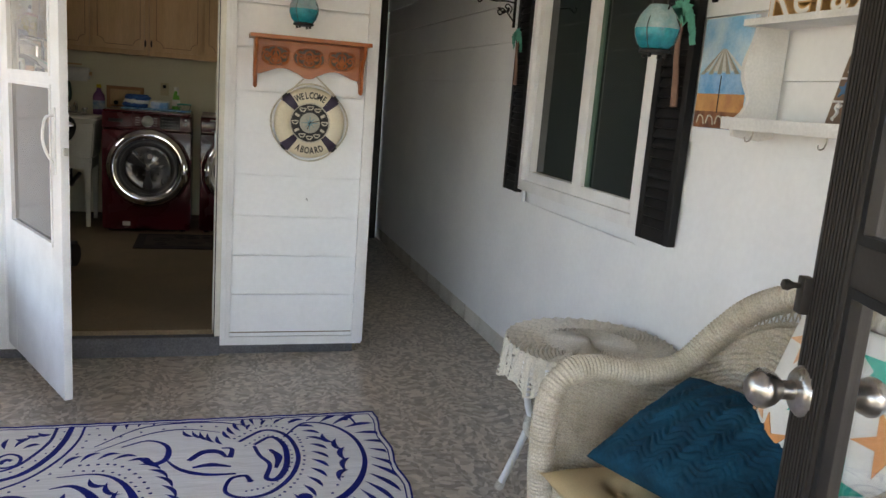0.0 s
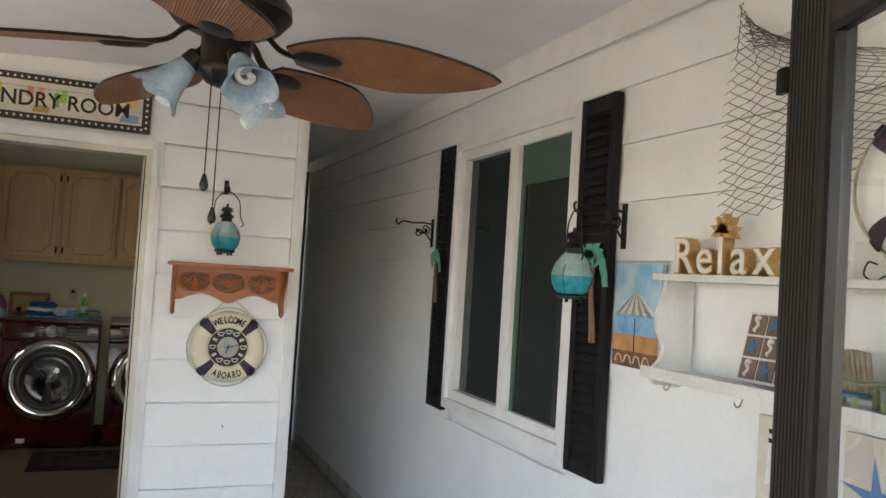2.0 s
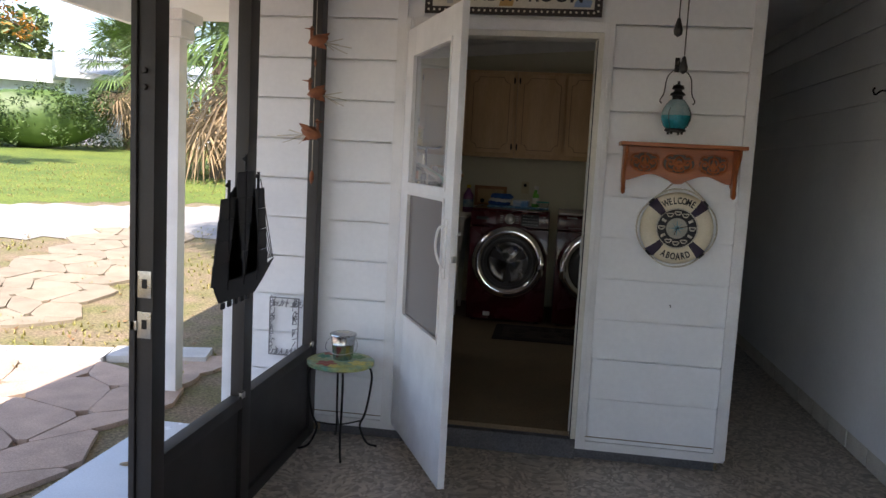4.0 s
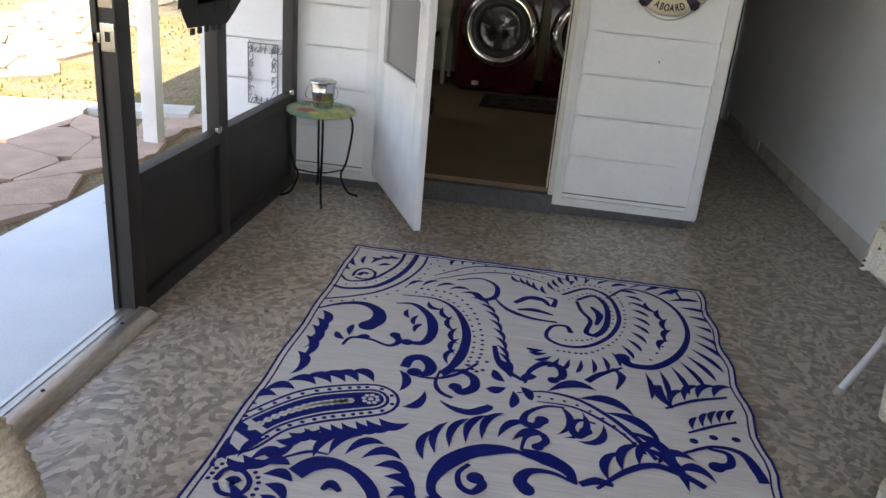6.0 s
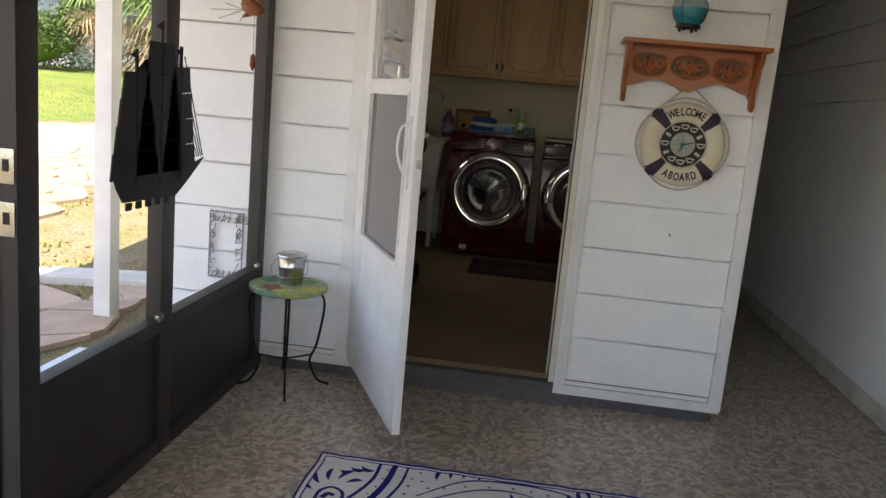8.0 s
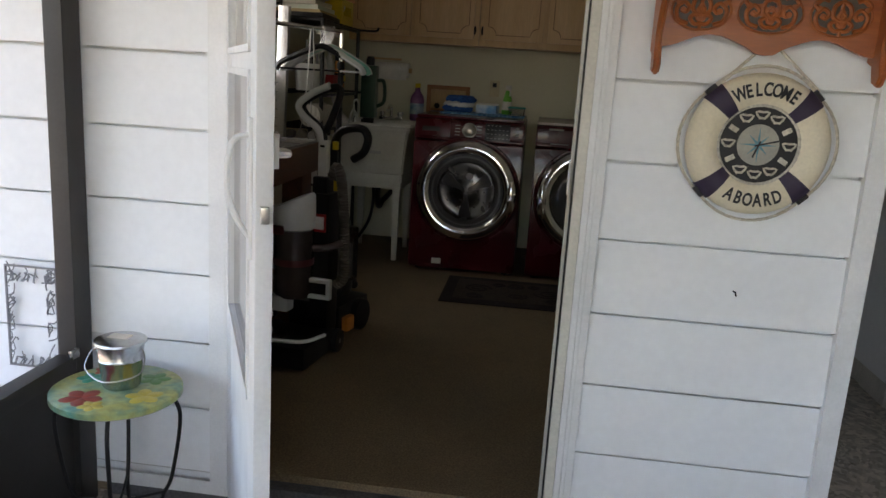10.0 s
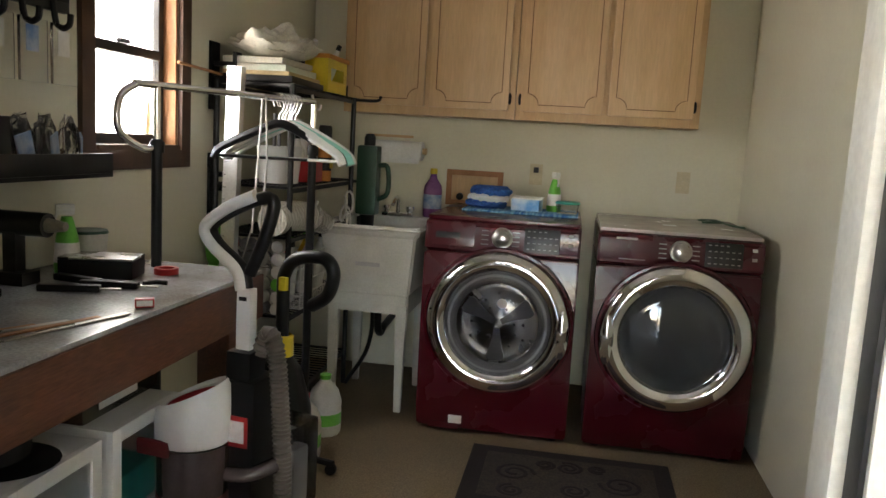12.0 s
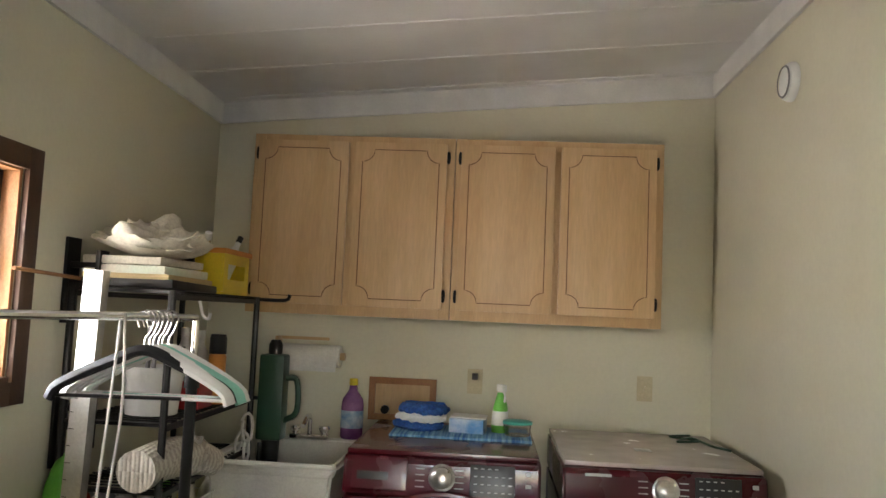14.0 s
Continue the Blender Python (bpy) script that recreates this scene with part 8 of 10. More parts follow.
floor_mat = thing("floor_mat", "dark brown rubber-backed mat with scroll pattern", "mat", pose(-0.10, 6.52, LF))
M["matbrown"] = material("dark_brown_mat", (0.022, 0.014, 0.013), 0.9, grain=0.3, bump=0.5)
part("pad", box(-0.42, 0.42, -0.29, 0.29, 0, 0.008, 0.003), M["matbrown"], floor_mat)
M["matfield"] = material("taupe_mat_pile", (0.075, 0.055, 0.042), 0.95, second=(0.055, 0.04, 0.032), scale=20, grain=0.3, bump=0.5)
part("field", box(-0.35, 0.35, -0.21, 0.22, 0.0085, 0.0105, 0.0008), M["matfield"], floor_mat, "taupe inner field of the mat")
for k, (cx, cy, r, turn, way) in enumerate(((-0.22, 0.03, 0.085, 0, 1), (0.0, 0.13, 0.06, 120, -1), (0.21, 0.02, 0.09, 180, 1), (0.02, -0.08, 0.06, 40, -1), (-0.22, -0.14, 0.055, 90, 1), (0.24, -0.14, 0.05, 200, -1), (-0.1, 0.14, 0.045, 250, 1), (0.12, 0.15, 0.04, 300, -1))):
    pts = []
    for j in range(22):
        a = radians(turn + way * 32 * j)
        q = r * (1 - 0.038 * j)
        pts.append((cx + q * math.cos(a), cy + q * math.sin(a), 0.0108))
    part("scroll", tube(pts, 0.009, 6, 0, flat=0.25), M["matbrown"], floor_mat)

# workbench
bench = thing("workbench", "worn wooden workbench along the wall, pale window sheen coloured into its top", "workbench", pose(0, 0, LF))
M["benchwood"] = material("red_brown_bench_wood", (0.21, 0.085, 0.048), 0.45, second=(0.15, 0.06, 0.033), scale=4, grain=0.2, grain_scale=40, bump=0.2, stretch=(5, 0.6, 5))
# pale blue-grey here is the window's reflection put into the top's colour
M["benchtop"] = material("worn_bench_top_with_sheen", (0.56, 0.60, 0.64), 0.2, second=(0.36, 0.34, 0.33), scale=5, grain=0.15, bump=0.15)
BX0, BX1, BY0, BY1, BZ = -1.695, -1.115, 4.36, 5.80, 0.90
part("top", box(BX0, BX1, BY0, BY1, BZ - 0.012, BZ, 0.003), M["benchtop"], bench, "worn glossy top with the window's pale sheen in its colour")
part("front_apron", box(BX1 - 0.04, BX1 + 0.005, BY0, BY1, BZ - 0.15, BZ - 0.013, 0.004), M["benchwood"], bench)
part("end_apron", box(BX0, BX1 - 0.04, BY1 - 0.04, BY1, BZ - 0.15, BZ - 0.013, 0.004), M["benchwood"], bench)
for x in (BX0 + 0.06, BX1 - 0.07):
    for y in (BY0 + 0.06, BY1 - 0.14):
        part("leg", box(x - 0.05, x + 0.05, y - 0.05, y + 0.1, 0, BZ - 0.15, 0.004), M["benchwood"], bench)
part("lower_shelf", box(BX0, BX1 - 0.05, BY0, BY1, 0.34, 0.365, 0.003), M["rawwood"], bench, "lower plank shelf")


def drawer_box(y, z):
    t = thing("drawer_organizer", "white plastic drawer box with clear front under the bench", "drawer box", pose(-1.30, y, LF + z), "drawer boxes")
    part("case", boxes([(-0.3, 0.13, 0, 0.012, 0, 0.27), (-0.3, 0.13, 0.288, 0.3, 0, 0.27), (-0.3, 0.13, 0.012, 0.288, 0, 0.012), (-0.3, 0.13, 0.012, 0.288, 0.258, 0.27)], 0.002), M["white"], t)
    fr = part("drawer_front", boxes([(0.13, 0.145, 0.0, 0.035, 0.0, 0.27), (0.13, 0.145, 0.265, 0.3, 0.0, 0.27), (0.13, 0.145, 0.035, 0.265, 0, 0.035), (0.13, 0.145, 0.035, 0.265, 0.235, 0.27)], 0.002), M["white"], t)
    part("clear_window", box(0.134, 0.138, 0.035, 0.265, 0.035, 0.235), M["clearplastic"], fr)
    part("contents", box(-0.2, 0.11, 0.04, 0.25, 0.014, 0.12, 0.02), M["teal_lid"] if "teal_lid" in M else M["green"], t)
    return t


M["teal_lid"] = bpy.data.materials["teal_lid"]
drawer_box(4.72, 0.366)
drawer_box(5.06, 0.366)
bin1 = thing("storage_bin", "clear lidded storage bin with a printed label under the bench", "storage bin", pose(-1.38, 5.22, LF + 0.64))
part("bin", box(-0.2, 0.15, -0.16, 0.16, 0, 0.11, 0.01), M["clearplastic"], bin1)
part("label", box(0.1505, 0.152, -0.1, 0.06, 0.02, 0.09), M["paper"], bin1, "white and red label")
part("label_red", box(0.1522, 0.153, -0.04, 0.05, 0.06, 0.088), M["redplastic"], bin1)
caps = thing("baseball_hat", "black fabric hat lying on the drawer boxes", "hat", pose(-1.33, 4.86, LF + 0.637))
part("crown", lathe([(0.1, 0), (0.1, 0.03), (0.08, 0.07), (0.04, 0.09), (0, 0.094)], 20), M["dark"], caps)
part("brim", lathe([(0, 0.006), (0.09, 0.006), (0.1, 0.0)], 20, pose(0.07, 0, 0)), M["dark"], caps)
dark_bin = thing("black_tray", "black plastic tray with folded grey cloth on the bench shelf", "tray", pose(-1.35, 5.5, LF + 0.366))
part("tray", boxes([(-0.2, 0.16, -0.15, 0.15, 0, 0.012), (-0.2, 0.16, -0.15, -0.14, 0.012, 0.13), (-0.2, 0.16, 0.14, 0.15, 0.012, 0.13), (0.15, 0.16, -0.14, 0.14, 0.012, 0.13), (-0.2, -0.19, -0.14, 0.14, 0.012, 0.13)]), M["dark"], dark_bin)
part("cloth", box(-0.18, 0.14, -0.13, 0.13, 0.10, 0.14, 0.015), M["grey"], dark_bin)
basket = thing("round_basket", "dark round basket on the floor behind the bench", "basket", pose(-1.42, 5.98, LF))
part("bowl", lathe([(0, 0), (0.13, 0), (0.17, 0.2), (0.16, 0.2), (0.12, 0.012), (0, 0.012)], 28), M["tilebrown"], basket)
part("handle", tube([(0, -0.16, 0.2), (0, -0.14, 0.34), (0, 0, 0.4), (0, 0.14, 0.34), (0, 0.16, 0.2)], 0.012, 8, 5), M["dark"], basket)

BT = LF + BZ + 0.001


def bench_tool(name, label, cat, m, parts):
    t = thing(name, label, cat, m)
    for n, bm, mt in parts:
        part(n, bm, M[mt], t)
    return t


bench_tool("red_clip", "small red plastic tape case on the bench", "tape case", pose(-1.155, 5.19, BT, 0, 0, 30), [("case", box(-0.022, 0.022, -0.012, 0.012, 0, 0.022, 0.003), "redplastic"), ("label", box(-0.018, 0.018, -0.0125, -0.0121, 0.004, 0.018), "paper")])
bench_tool("red_tape", "red tape roll on the bench", "tape", pose(-1.33, 5.60, BT), [("roll", lathe([(0.035, 0), (0.035, 0.018), (0.022, 0.018), (0.022, 0)], 20, None, True), "redplastic")])
bench_tool("clamp", "small black clamp on the bench", "clamp", pose(-1.26, 5.42, BT, 0, 0, 40), [("jaw", tube([(-0.03, 0, 0.008), (0, 0.012, 0.01), (0.03, 0, 0.008)], 0.007, 7, 4), "dark")])
for k, (x, y, a) in enumerate(((-1.40, 5.28, 20), (-1.34, 5.36, 12), (-1.45, 5.38, -10))):
    bench_tool("utility_knife", "dark folding tool lying on the bench", "hand tool", pose(x, y, BT, 0, 0, a), [("handle", box(-0.09, 0.06, -0.013, 0.013, 0, 0.018, 0.005), "dark"), ("blade", box(0.06, 0.11, -0.008, 0.008, 0.006, 0.01, 0.001), "steel")])
bench_tool("phone_box", "black box with a pale blue lid on the bench", "box", pose(-1.47, 5.50, BT, 0, 0, 15), [("tray", box(-0.1, 0.1, -0.06, 0.06, 0, 0.05, 0.003), "dark"), ("lid", box(-0.1, 0.1, -0.06, 0.06, 0.051, 0.058, 0.002), "steel")])
bench_tool("pliers", "pliers with red grips on the bench", "pliers", pose(-1.52, 5.06, BT, 0, 0, 60), [("grip", tube([(-0.14, -0.025, 0.02), (-0.05, -0.012, 0.02), (0, 0, 0.02)], 0.012, 8, 4), "redplastic"), ("grip", tube([(-0.14, 0.03, 0.02), (-0.05, 0.015, 0.02), (0, 0.002, 0.02)], 0.012, 8, 4), "redplastic"), ("jaw", box(0, 0.07, -0.012, 0.012, 0.01, 0.03, 0.005), "iron")])
for k in range(4):
    bench_tool("long_ruler", "bundle strip of clear plastic and wire on the bench", "strip", pose(-1.36 + 0.05 * k, 4.75 + 0.05 * k, BT, 0, 0, 62 + 4 * k), [("strip", box(-0.22, 0.22, -0.008, 0.008, 0, 0.004, 0.001), "steel" if k % 2 else "rawwood")])
bench_tool("drill", "black cordless drill standing on the bench", "drill", pose(-1.57, 5.30, BT), [("body", tube([(-0.08, 0, 0.16), (0.08, 0, 0.16)], 0.032, 12), "dark"), ("grip", box(-0.04, 0.0, -0.02, 0.02, 0.03, 0.14, 0.008), "dark"), ("battery", box(-0.06, 0.03, -0.035, 0.035, 0, 0.035, 0.006), "dark"), ("chuck", tube([(0.08, 0, 0.16), (0.13, 0, 0.16)], [0.02, 0.012], 12), "steel")])
bench_tool("black_case", "open dark tool pouch on the bench", "pouch", pose(-1.55, 4.92, BT, 0, 0, 10), [("pouch", box(-0.11, 0.11, -0.14, 0.14, 0, 0.07, 0.02), "dark")])
spray_bottle(pose(-1.58, 5.50, BT, 0, 0, 40), "green spray bottle standing at the back of the bench")
bench_tool("cream_pot", "cream plastic pot at the back of the bench", "pot", pose(-1.60, 5.62, BT), [("pot", lathe([(0, 0), (0.05, 0), (0.06, 0.1), (0.056, 0.1), (0.046, 0.005), (0, 0.005)], 24), "oldwhite"), ("lid", lathe([(0, 0.112), (0.058, 0.108), (0.062, 0.1)], 24), "darkgreen")])

# wall organiser above the bench
rail = thing("tool_rail", "black plastic wall rack with hooks and clear packets", "wall rack", pose(LX0 + 0.001, 5.46, 1.70))
part("frame", boxes([(0, 0.02, -0.5, 0.2, 0.07, 0.1), (0, 0.02, -0.5, 0.2, 0.22, 0.25), (0, 0.02, 0.15, 0.2, 0.1, 0.22), (0, 0.02, -0.5, -0.45, 0.1, 0.22)], 0.003), M["dark"], rail)
for k in range(5):
    y = -0.4 + 0.13 * k
    part("hook", tube([(0.02, y, 0.2), (0.03, y, 0.05), (0.05, y, 0.02), (0.075, y, 0.03), (0.08, y, 0.06)], 0.009, 7, 4), M["dark"], rail)
    if k != 1:
        pk = part("packet", box(0.05, 0.06, y - 0.05, y + 0.06, -0.14, 0.03, 0.004), M["clearplastic"], rail, "clear packet of small parts")
        part("card", box(0.0605, 0.0615, y - 0.03, y + 0.02, -0.06, 0.01), M["bluelabel"] if k % 2 else M["paper"], pk)
shelf_bin = thing("wall_bin", "black plastic wall bin holding bags and a red box", "wall bin", pose(LX0 + 0.001, 5.46, 1.30))
part("tray", boxes([(0, 0.16, -0.6, 0.2, 0, 0.012), (0.148, 0.16, -0.6, 0.2, 0.012, 0.07), (0, 0.012, -0.6, 0.2, 0.012, 0.12), (0.012, 0.148, 0.188, 0.2, 0.012, 0.06), (0.012, 0.148, -0.3, -0.29, 0.012, 0.06)], 0.002), M["dark"], shelf_bin)
bench_tool("red_box", "red and black tool case in the wall bin", "case", pose(LX0 + 0.075, 5.22, 1.313), [("case", box(-0.05, 0.05, -0.045, 0.045, 0, 0.14, 0.006), "redplastic"), ("edge", box(0.051, 0.056, -0.02, 0.05, 0, 0.15, 0.002), "dark")])
random.seed(4)
for k in range(3):
    bm = bmesh.new()
    vs = add_lathe(bm, [(0, 0), (0.05, 0.01), (0.055, 0.06), (0.04, 0.12), (0.02, 0.15), (0, 0.15)], 14)
    for v in vs:
        v.co += Vector((random.uniform(-1, 1), random.uniform(-1, 1), random.uniform(-1, 1))) * 0.014
        v.co.x *= 0.6
    t = thing("plastic_bag", "crumpled clear bag with a blue label in the wall bin", "bag", pose(LX0 + 0.075, 5.37 + 0.1 * k, 1.315, 0, 0, 20 * k))
    part("bag", bm, M["clearplastic"], t, smooth=None)
    part("label", box(0.03, 0.035, -0.03, 0.03, 0.03, 0.11, 0.001, pose(0, 0, 0, 15, 0, 0)), M["bluelabel"], t)

# garment rack with hangers
rack = thing("garment_rack", "black and chrome garment rack with a looped end", "garment rack", pose(0, 0, 0))
R0, R1 = Vector((-1.42, 5.70, 0)), Vector((-1.16, 6.36, 0))
rd = (R1 - R0).normalized()
for q in (R0, R1):
    part("post", tube([(q.x, q.y, LF + 0.05), (q.x, q.y, 1.40)], 0.016, 10), M["dark"], rack)
    part("upper_post", tube([(q.x, q.y, 1.40), (q.x, q.y, 1.575)], 0.011, 10), M["chrome"], rack)
    part("collar", lathe([(0.022, 0), (0.022, 0.03), (0.014, 0.04)], 12, pose(q.x, q.y, 1.38)), M["dark"], rack)
    part("base_bar", tube([(q.x - 0.2, q.y + 0.05, LF + 0.05), (q.x + 0.14, q.y - 0.04, LF + 0.05)], 0.014, 8), M["dark"], rack)
    for s in (-0.19, 0.13):
        part("castor", lathe([(0, -0.012), (0.022, -0.012), (0.025, 0), (0.022, 0.012), (0, 0.012)], 12, pose(q.x + s, q.y - s * 0.26, LF + 0.025, 90, 0, 0)), M["dark"], rack)
e = R0 - rd * 0.13
part("rail", tube([(R0.x, R0.y, 1.40), (e.x + 0.03, e.y + 0.08, 1.39), (e.x, e.y, 1.44), (e.x, e.y, 1.53), (e.x + 0.02, e.y + 0.05, 1.575), (R0.x, R0.y, 1.58), (R1.x, R1.y, 1.58)], 0.011, 10, 6), M["chrome"], rack)


def hanger(f, turn, mt, label, sc=1.0):
    q = R0.lerp(R1, f)
    a = math.degrees(math.atan2(rd.y, rd.x)) + 115 + turn
    t = thing("clothes_hanger", label, "clothes hanger", pose(q.x, q.y, 1.592, 0, 0, a), "clothes hangers")
    part("hook", tube([(0.018, 0, -0.04), (0.024, 0, -0.012), (0, 0, 0.006), (-0.022, 0, -0.012), (-0.012, 0, -0.05), (0, 0, -0.07), (0, 0, -0.1)], 0.0028, 6, 5), M["steel"], t, "steel wire hook")
    part("shoulder", tube([(-0.215 * sc, 0, -0.235), (-0.19 * sc, 0, -0.195), (-0.07, 0, -0.125), (0, 0, -0.1), (0.07, 0, -0.125), (0.19 * sc, 0, -0.195), (0.215 * sc, 0, -0.235)], 0.0135, 8, 4, flat=1.3), M[mt], t)
    part("bar", tube([(-0.2 * sc, 0, -0.225), (0.2 * sc, 0, -0.225)], 0.005, 8), M[mt], t)
    return t


M["mint"] = material("mint_plastic", (0.25, 0.62, 0.52), 0.4)
for k, (f, turn, mt, lb) in enumerate(((0.74, 5, "dark", "black plastic clothes hanger on the rack"), (0.765, -4, "white", "white plastic clothes hanger on the rack"), (0.785, 2, "white", "white plastic clothes hanger on the rack"), (0.81, -2, "mint", "mint green plastic clothes hanger on the rack"), (0.83, 3, "white", "white plastic clothes hanger on the rack"), (0.86, -3, "white", "white plastic clothes hanger on the rack"))):
    hanger(f, turn, mt, lb, 1.1 - 0.03 * (k % 3))
q = R0.lerp(R1, 0.62)
cords = thing("hanging_cords", "white cords and a wire clip hanging from the rack", "cord", pose(q.x, q.y, 0))
part("cord", tube([(0.0, 0, 1.59), (-0.01, 0, 1.4), (-0.03, 0, 1.1)], 0.0035, 6, 4), M["paper"], cords)
part("cord", tube([(0.01, 0, 1.59), (0.02, 0, 1.35), (0.0, 0, 1.12)], 0.0035, 6, 4), M["paper"], cords)
part("wire_clip", tube([(-0.03, 0, 1.12), (-0.07, 0, 0.98), (0.05, 0, 0.98), (0.0, 0, 1.12)], 0.003, 6), M["steel"], cords)

# shelf unit with its load
unit = thing("shelf_unit", "black wire shelf unit against the laundry wall", "shelf unit", pose(0, 0, 0))
UX0, UX1, UY0, UY1 = -1.66, -1.33, 6.58, 7.46
for x in (UX0, UX1):
    for y in (UY0, UY1):
        part("post", tube([(x, y, LF), (x, y, 1.66)], 0.013, 8), M["dark"], unit)
for z in (0.32, 0.69, 1.03, 1.24, 1.66):
    fr = part("shelf", boxes([(UX0, UX1, UY0 - 0.006, UY0 + 0.006, z - 0.012, z), (UX0, UX1, UY1 - 0.006, UY1 + 0.006, z - 0.012, z), (UX0, UX0 + 0.012, UY0, UY1, z - 0.03, z - 0.012), (UX1 - 0.012, UX1, UY0, UY1, z - 0.03, z - 0.012)]), M["dark"], unit)
    for k in range(22):
        y = UY0 + 0.02 + (UY1 - UY0 - 0.04) * k / 21
        part("shelf_wire", box(UX0, UX1, y - 0.003, y + 0.003, z - 0.006, z), M["dark"], fr, smooth=None)
for z in (1.24, 1.66):
    part("hook_arm", tube([(UX1, UY1, z - 0.01), (UX1 + 0.12, UY1 + 0.01, z - 0.01), (UX1 + 0.14, UY1 + 0.01, z + 0.015)], 0.008, 8, 3), M["dark"], unit)
    part("white_hook", tube([(UX1 + 0.005, 6.8, z - 0.03), (UX1 + 0.02, 6.8, z - 0.08), (UX1 + 0.04, 6.8, z - 0.09), (UX1 + 0.045, 6.8, z - 0.07)], 0.006, 8, 4), M["white"], unit)
level = thing("aluminium_rail", "long bright aluminium straightedge leaning on the shelf unit", "straightedge", pose(-1.565, 6.46, LF, 0, 1.5, 0))
part("rail", boxes([(-0.03, 0.03, -0.012, 0.0, 0, 1.58), (-0.03, -0.024, 0.0, 0.03, 0, 1.58), (0.024, 0.03, 0.0, 0.03, 0, 1.58)], 0.001), M["rail_metal"] if "rail_metal" in M else M["aluminium"], level)
for k in range(26):
    part("scale_mark", box(-0.028, -0.012 - 0.006 * (k % 2), -0.0128, -0.0121, 0.1 + 0.05 * k, 0.102 + 0.05 * k), M["ink"], level)
speaker = thing("tv_wall_mount", "black metal wall mount beside the window", "wall mount", pose(LX0 + 0.001, 6.62, 1.62))
part("wall_plate", box(0, 0.012, -0.04, 0.04, -0.08, 0.2, 0.004), M["dark"], speaker)
part("arm", boxes([(0.012, 0.1, -0.02, 0.02, 0.04, 0.06), (0.012, 0.1, -0.02, 0.02, 0.1, 0.12), (0.1, 0.115, -0.03, 0.03, -0.02, 0.16)], 0.003), M["dark"], speaker)
mount2 = copy_thing(speaker, pose(LX0 + 0.001, 6.62, 1.16))


def heap(name, label, cat, m, sx, sy, sz, mat, seed, lumps=5, rough=0.25):
    """A soft crumpled heap: a squashed dome with folds."""
    random.seed(seed)
    bm = bmesh.new()
    bmesh.ops.create_icosphere(bm, subdivisions=4, radius=1)
    for v in bm.verts:
        p = v.co.copy()
        f = 1 + rough * noise.noise(p * 1.6 + Vector((seed, 0, 0))) + rough * 0.6 * abs(noise.noise(p * 4 + Vector((0, seed, 0)))) + rough * 0.25 * noise.noise(p * 9)
        v.co = Vector((p.x * sx * f, p.y * sy * f, max(0.0, (p.z * 0.5 + 0.5)) * sz * f))
    t = thing(name, label, cat, m)
    part("body", bm, mat, t, smooth=60)
    return t


M["rag"] = material("off_white_cotton_rag", (0.66, 0.62, 0.52), 0.9, second=(0.58, 0.54, 0.44), scale=12, grain=0.1, bump=0.5, bump_scale=40)
M["ragmint"] = material("pale_mint_towel", (0.60, 0.68, 0.56), 0.9, second=(0.66, 0.62, 0.52), scale=9, bump=0.5, bump_scale=60)
folded = thing("folded_towels", "stack of folded pale towels on the top shelf", "towels", pose(-1.50, 6.80, 1.661))
for k, (mt, dz) in enumerate((("dark", 0.03), ("tan", 0.022), ("ragmint", 0.03), ("rag", 0.028))):
    z = sum((0.03, 0.022, 0.03, 0.028)[:k])
    bm = box(-0.15, 0.16 - 0.015 * k, -0.2, 0.2 - 0.01 * k, z, z + dz, 0.011)
    for v in bm.verts:
        v.co.z += 0.006 * math.sin(v.co.y * 20 + k)
    part("towel", bm, M[mt], folded)
heap("crumpled_rags", "heap of crumpled off-white rags on folded towels", "rags", pose(-1.48, 6.78, 1.765), 0.14, 0.21, 0.115, M["rag"], 11, rough=0.5)
crate = thing("yellow_crate", "yellow plastic crate of bottles on the top shelf", "crate", pose(-1.49, 7.26, 1.661))
part("bottom", box(-0.13, 0.13, -0.15, 0.15, 0, 0.01), M["yellow"], crate)
part("side", box(-0.13, -0.122, -0.15, 0.15, 0.0105, 0.17), M["yellow"], crate)
part("side", wall_with_hole(0.122, 0.13, -0.15, 0.15, 0.0105, 0.17, (-0.1, 0.1, 0.06, 0.12)), M["yellow"], crate, "yellow side with a hand hole")
for y in (-0.15, 0.142):
    part("end", box(-0.1215, 0.1215, y, y + 0.008, 0.0105, 0.17), M["yellow"], crate)
part("rim", boxes([(-0.14, 0.14, -0.16, -0.15, 0.16, 0.18), (-0.14, 0.14, 0.15, 0.16, 0.16, 0.18), (0.13, 0.14, -0.15, 0.15, 0.16, 0.18), (-0.14, -0.13, -0.15, 0.15, 0.16, 0.18)], 0.002), M["orange"], crate, "orange rim")
bottle("clear_bottle", "clear plastic bottle in the yellow crate", pose(-1.50, 7.22, 1.673, 30, 20, 0), 0.035, 0.25, M["clearplastic"], True, M["paper"])
bottle("white_bottle", "white bottle with a black cap in the yellow crate", pose(-1.47, 7.33, 1.673, -20, 15, 0), 0.032, 0.24, M["white"], True, M["dark"])
bottle("orange_bottle", "orange topped tube lying in the yellow crate", pose(-1.52, 7.15, 1.74, 60, 0, 20), 0.028, 0.2, M["dark"], True, M["orange"])
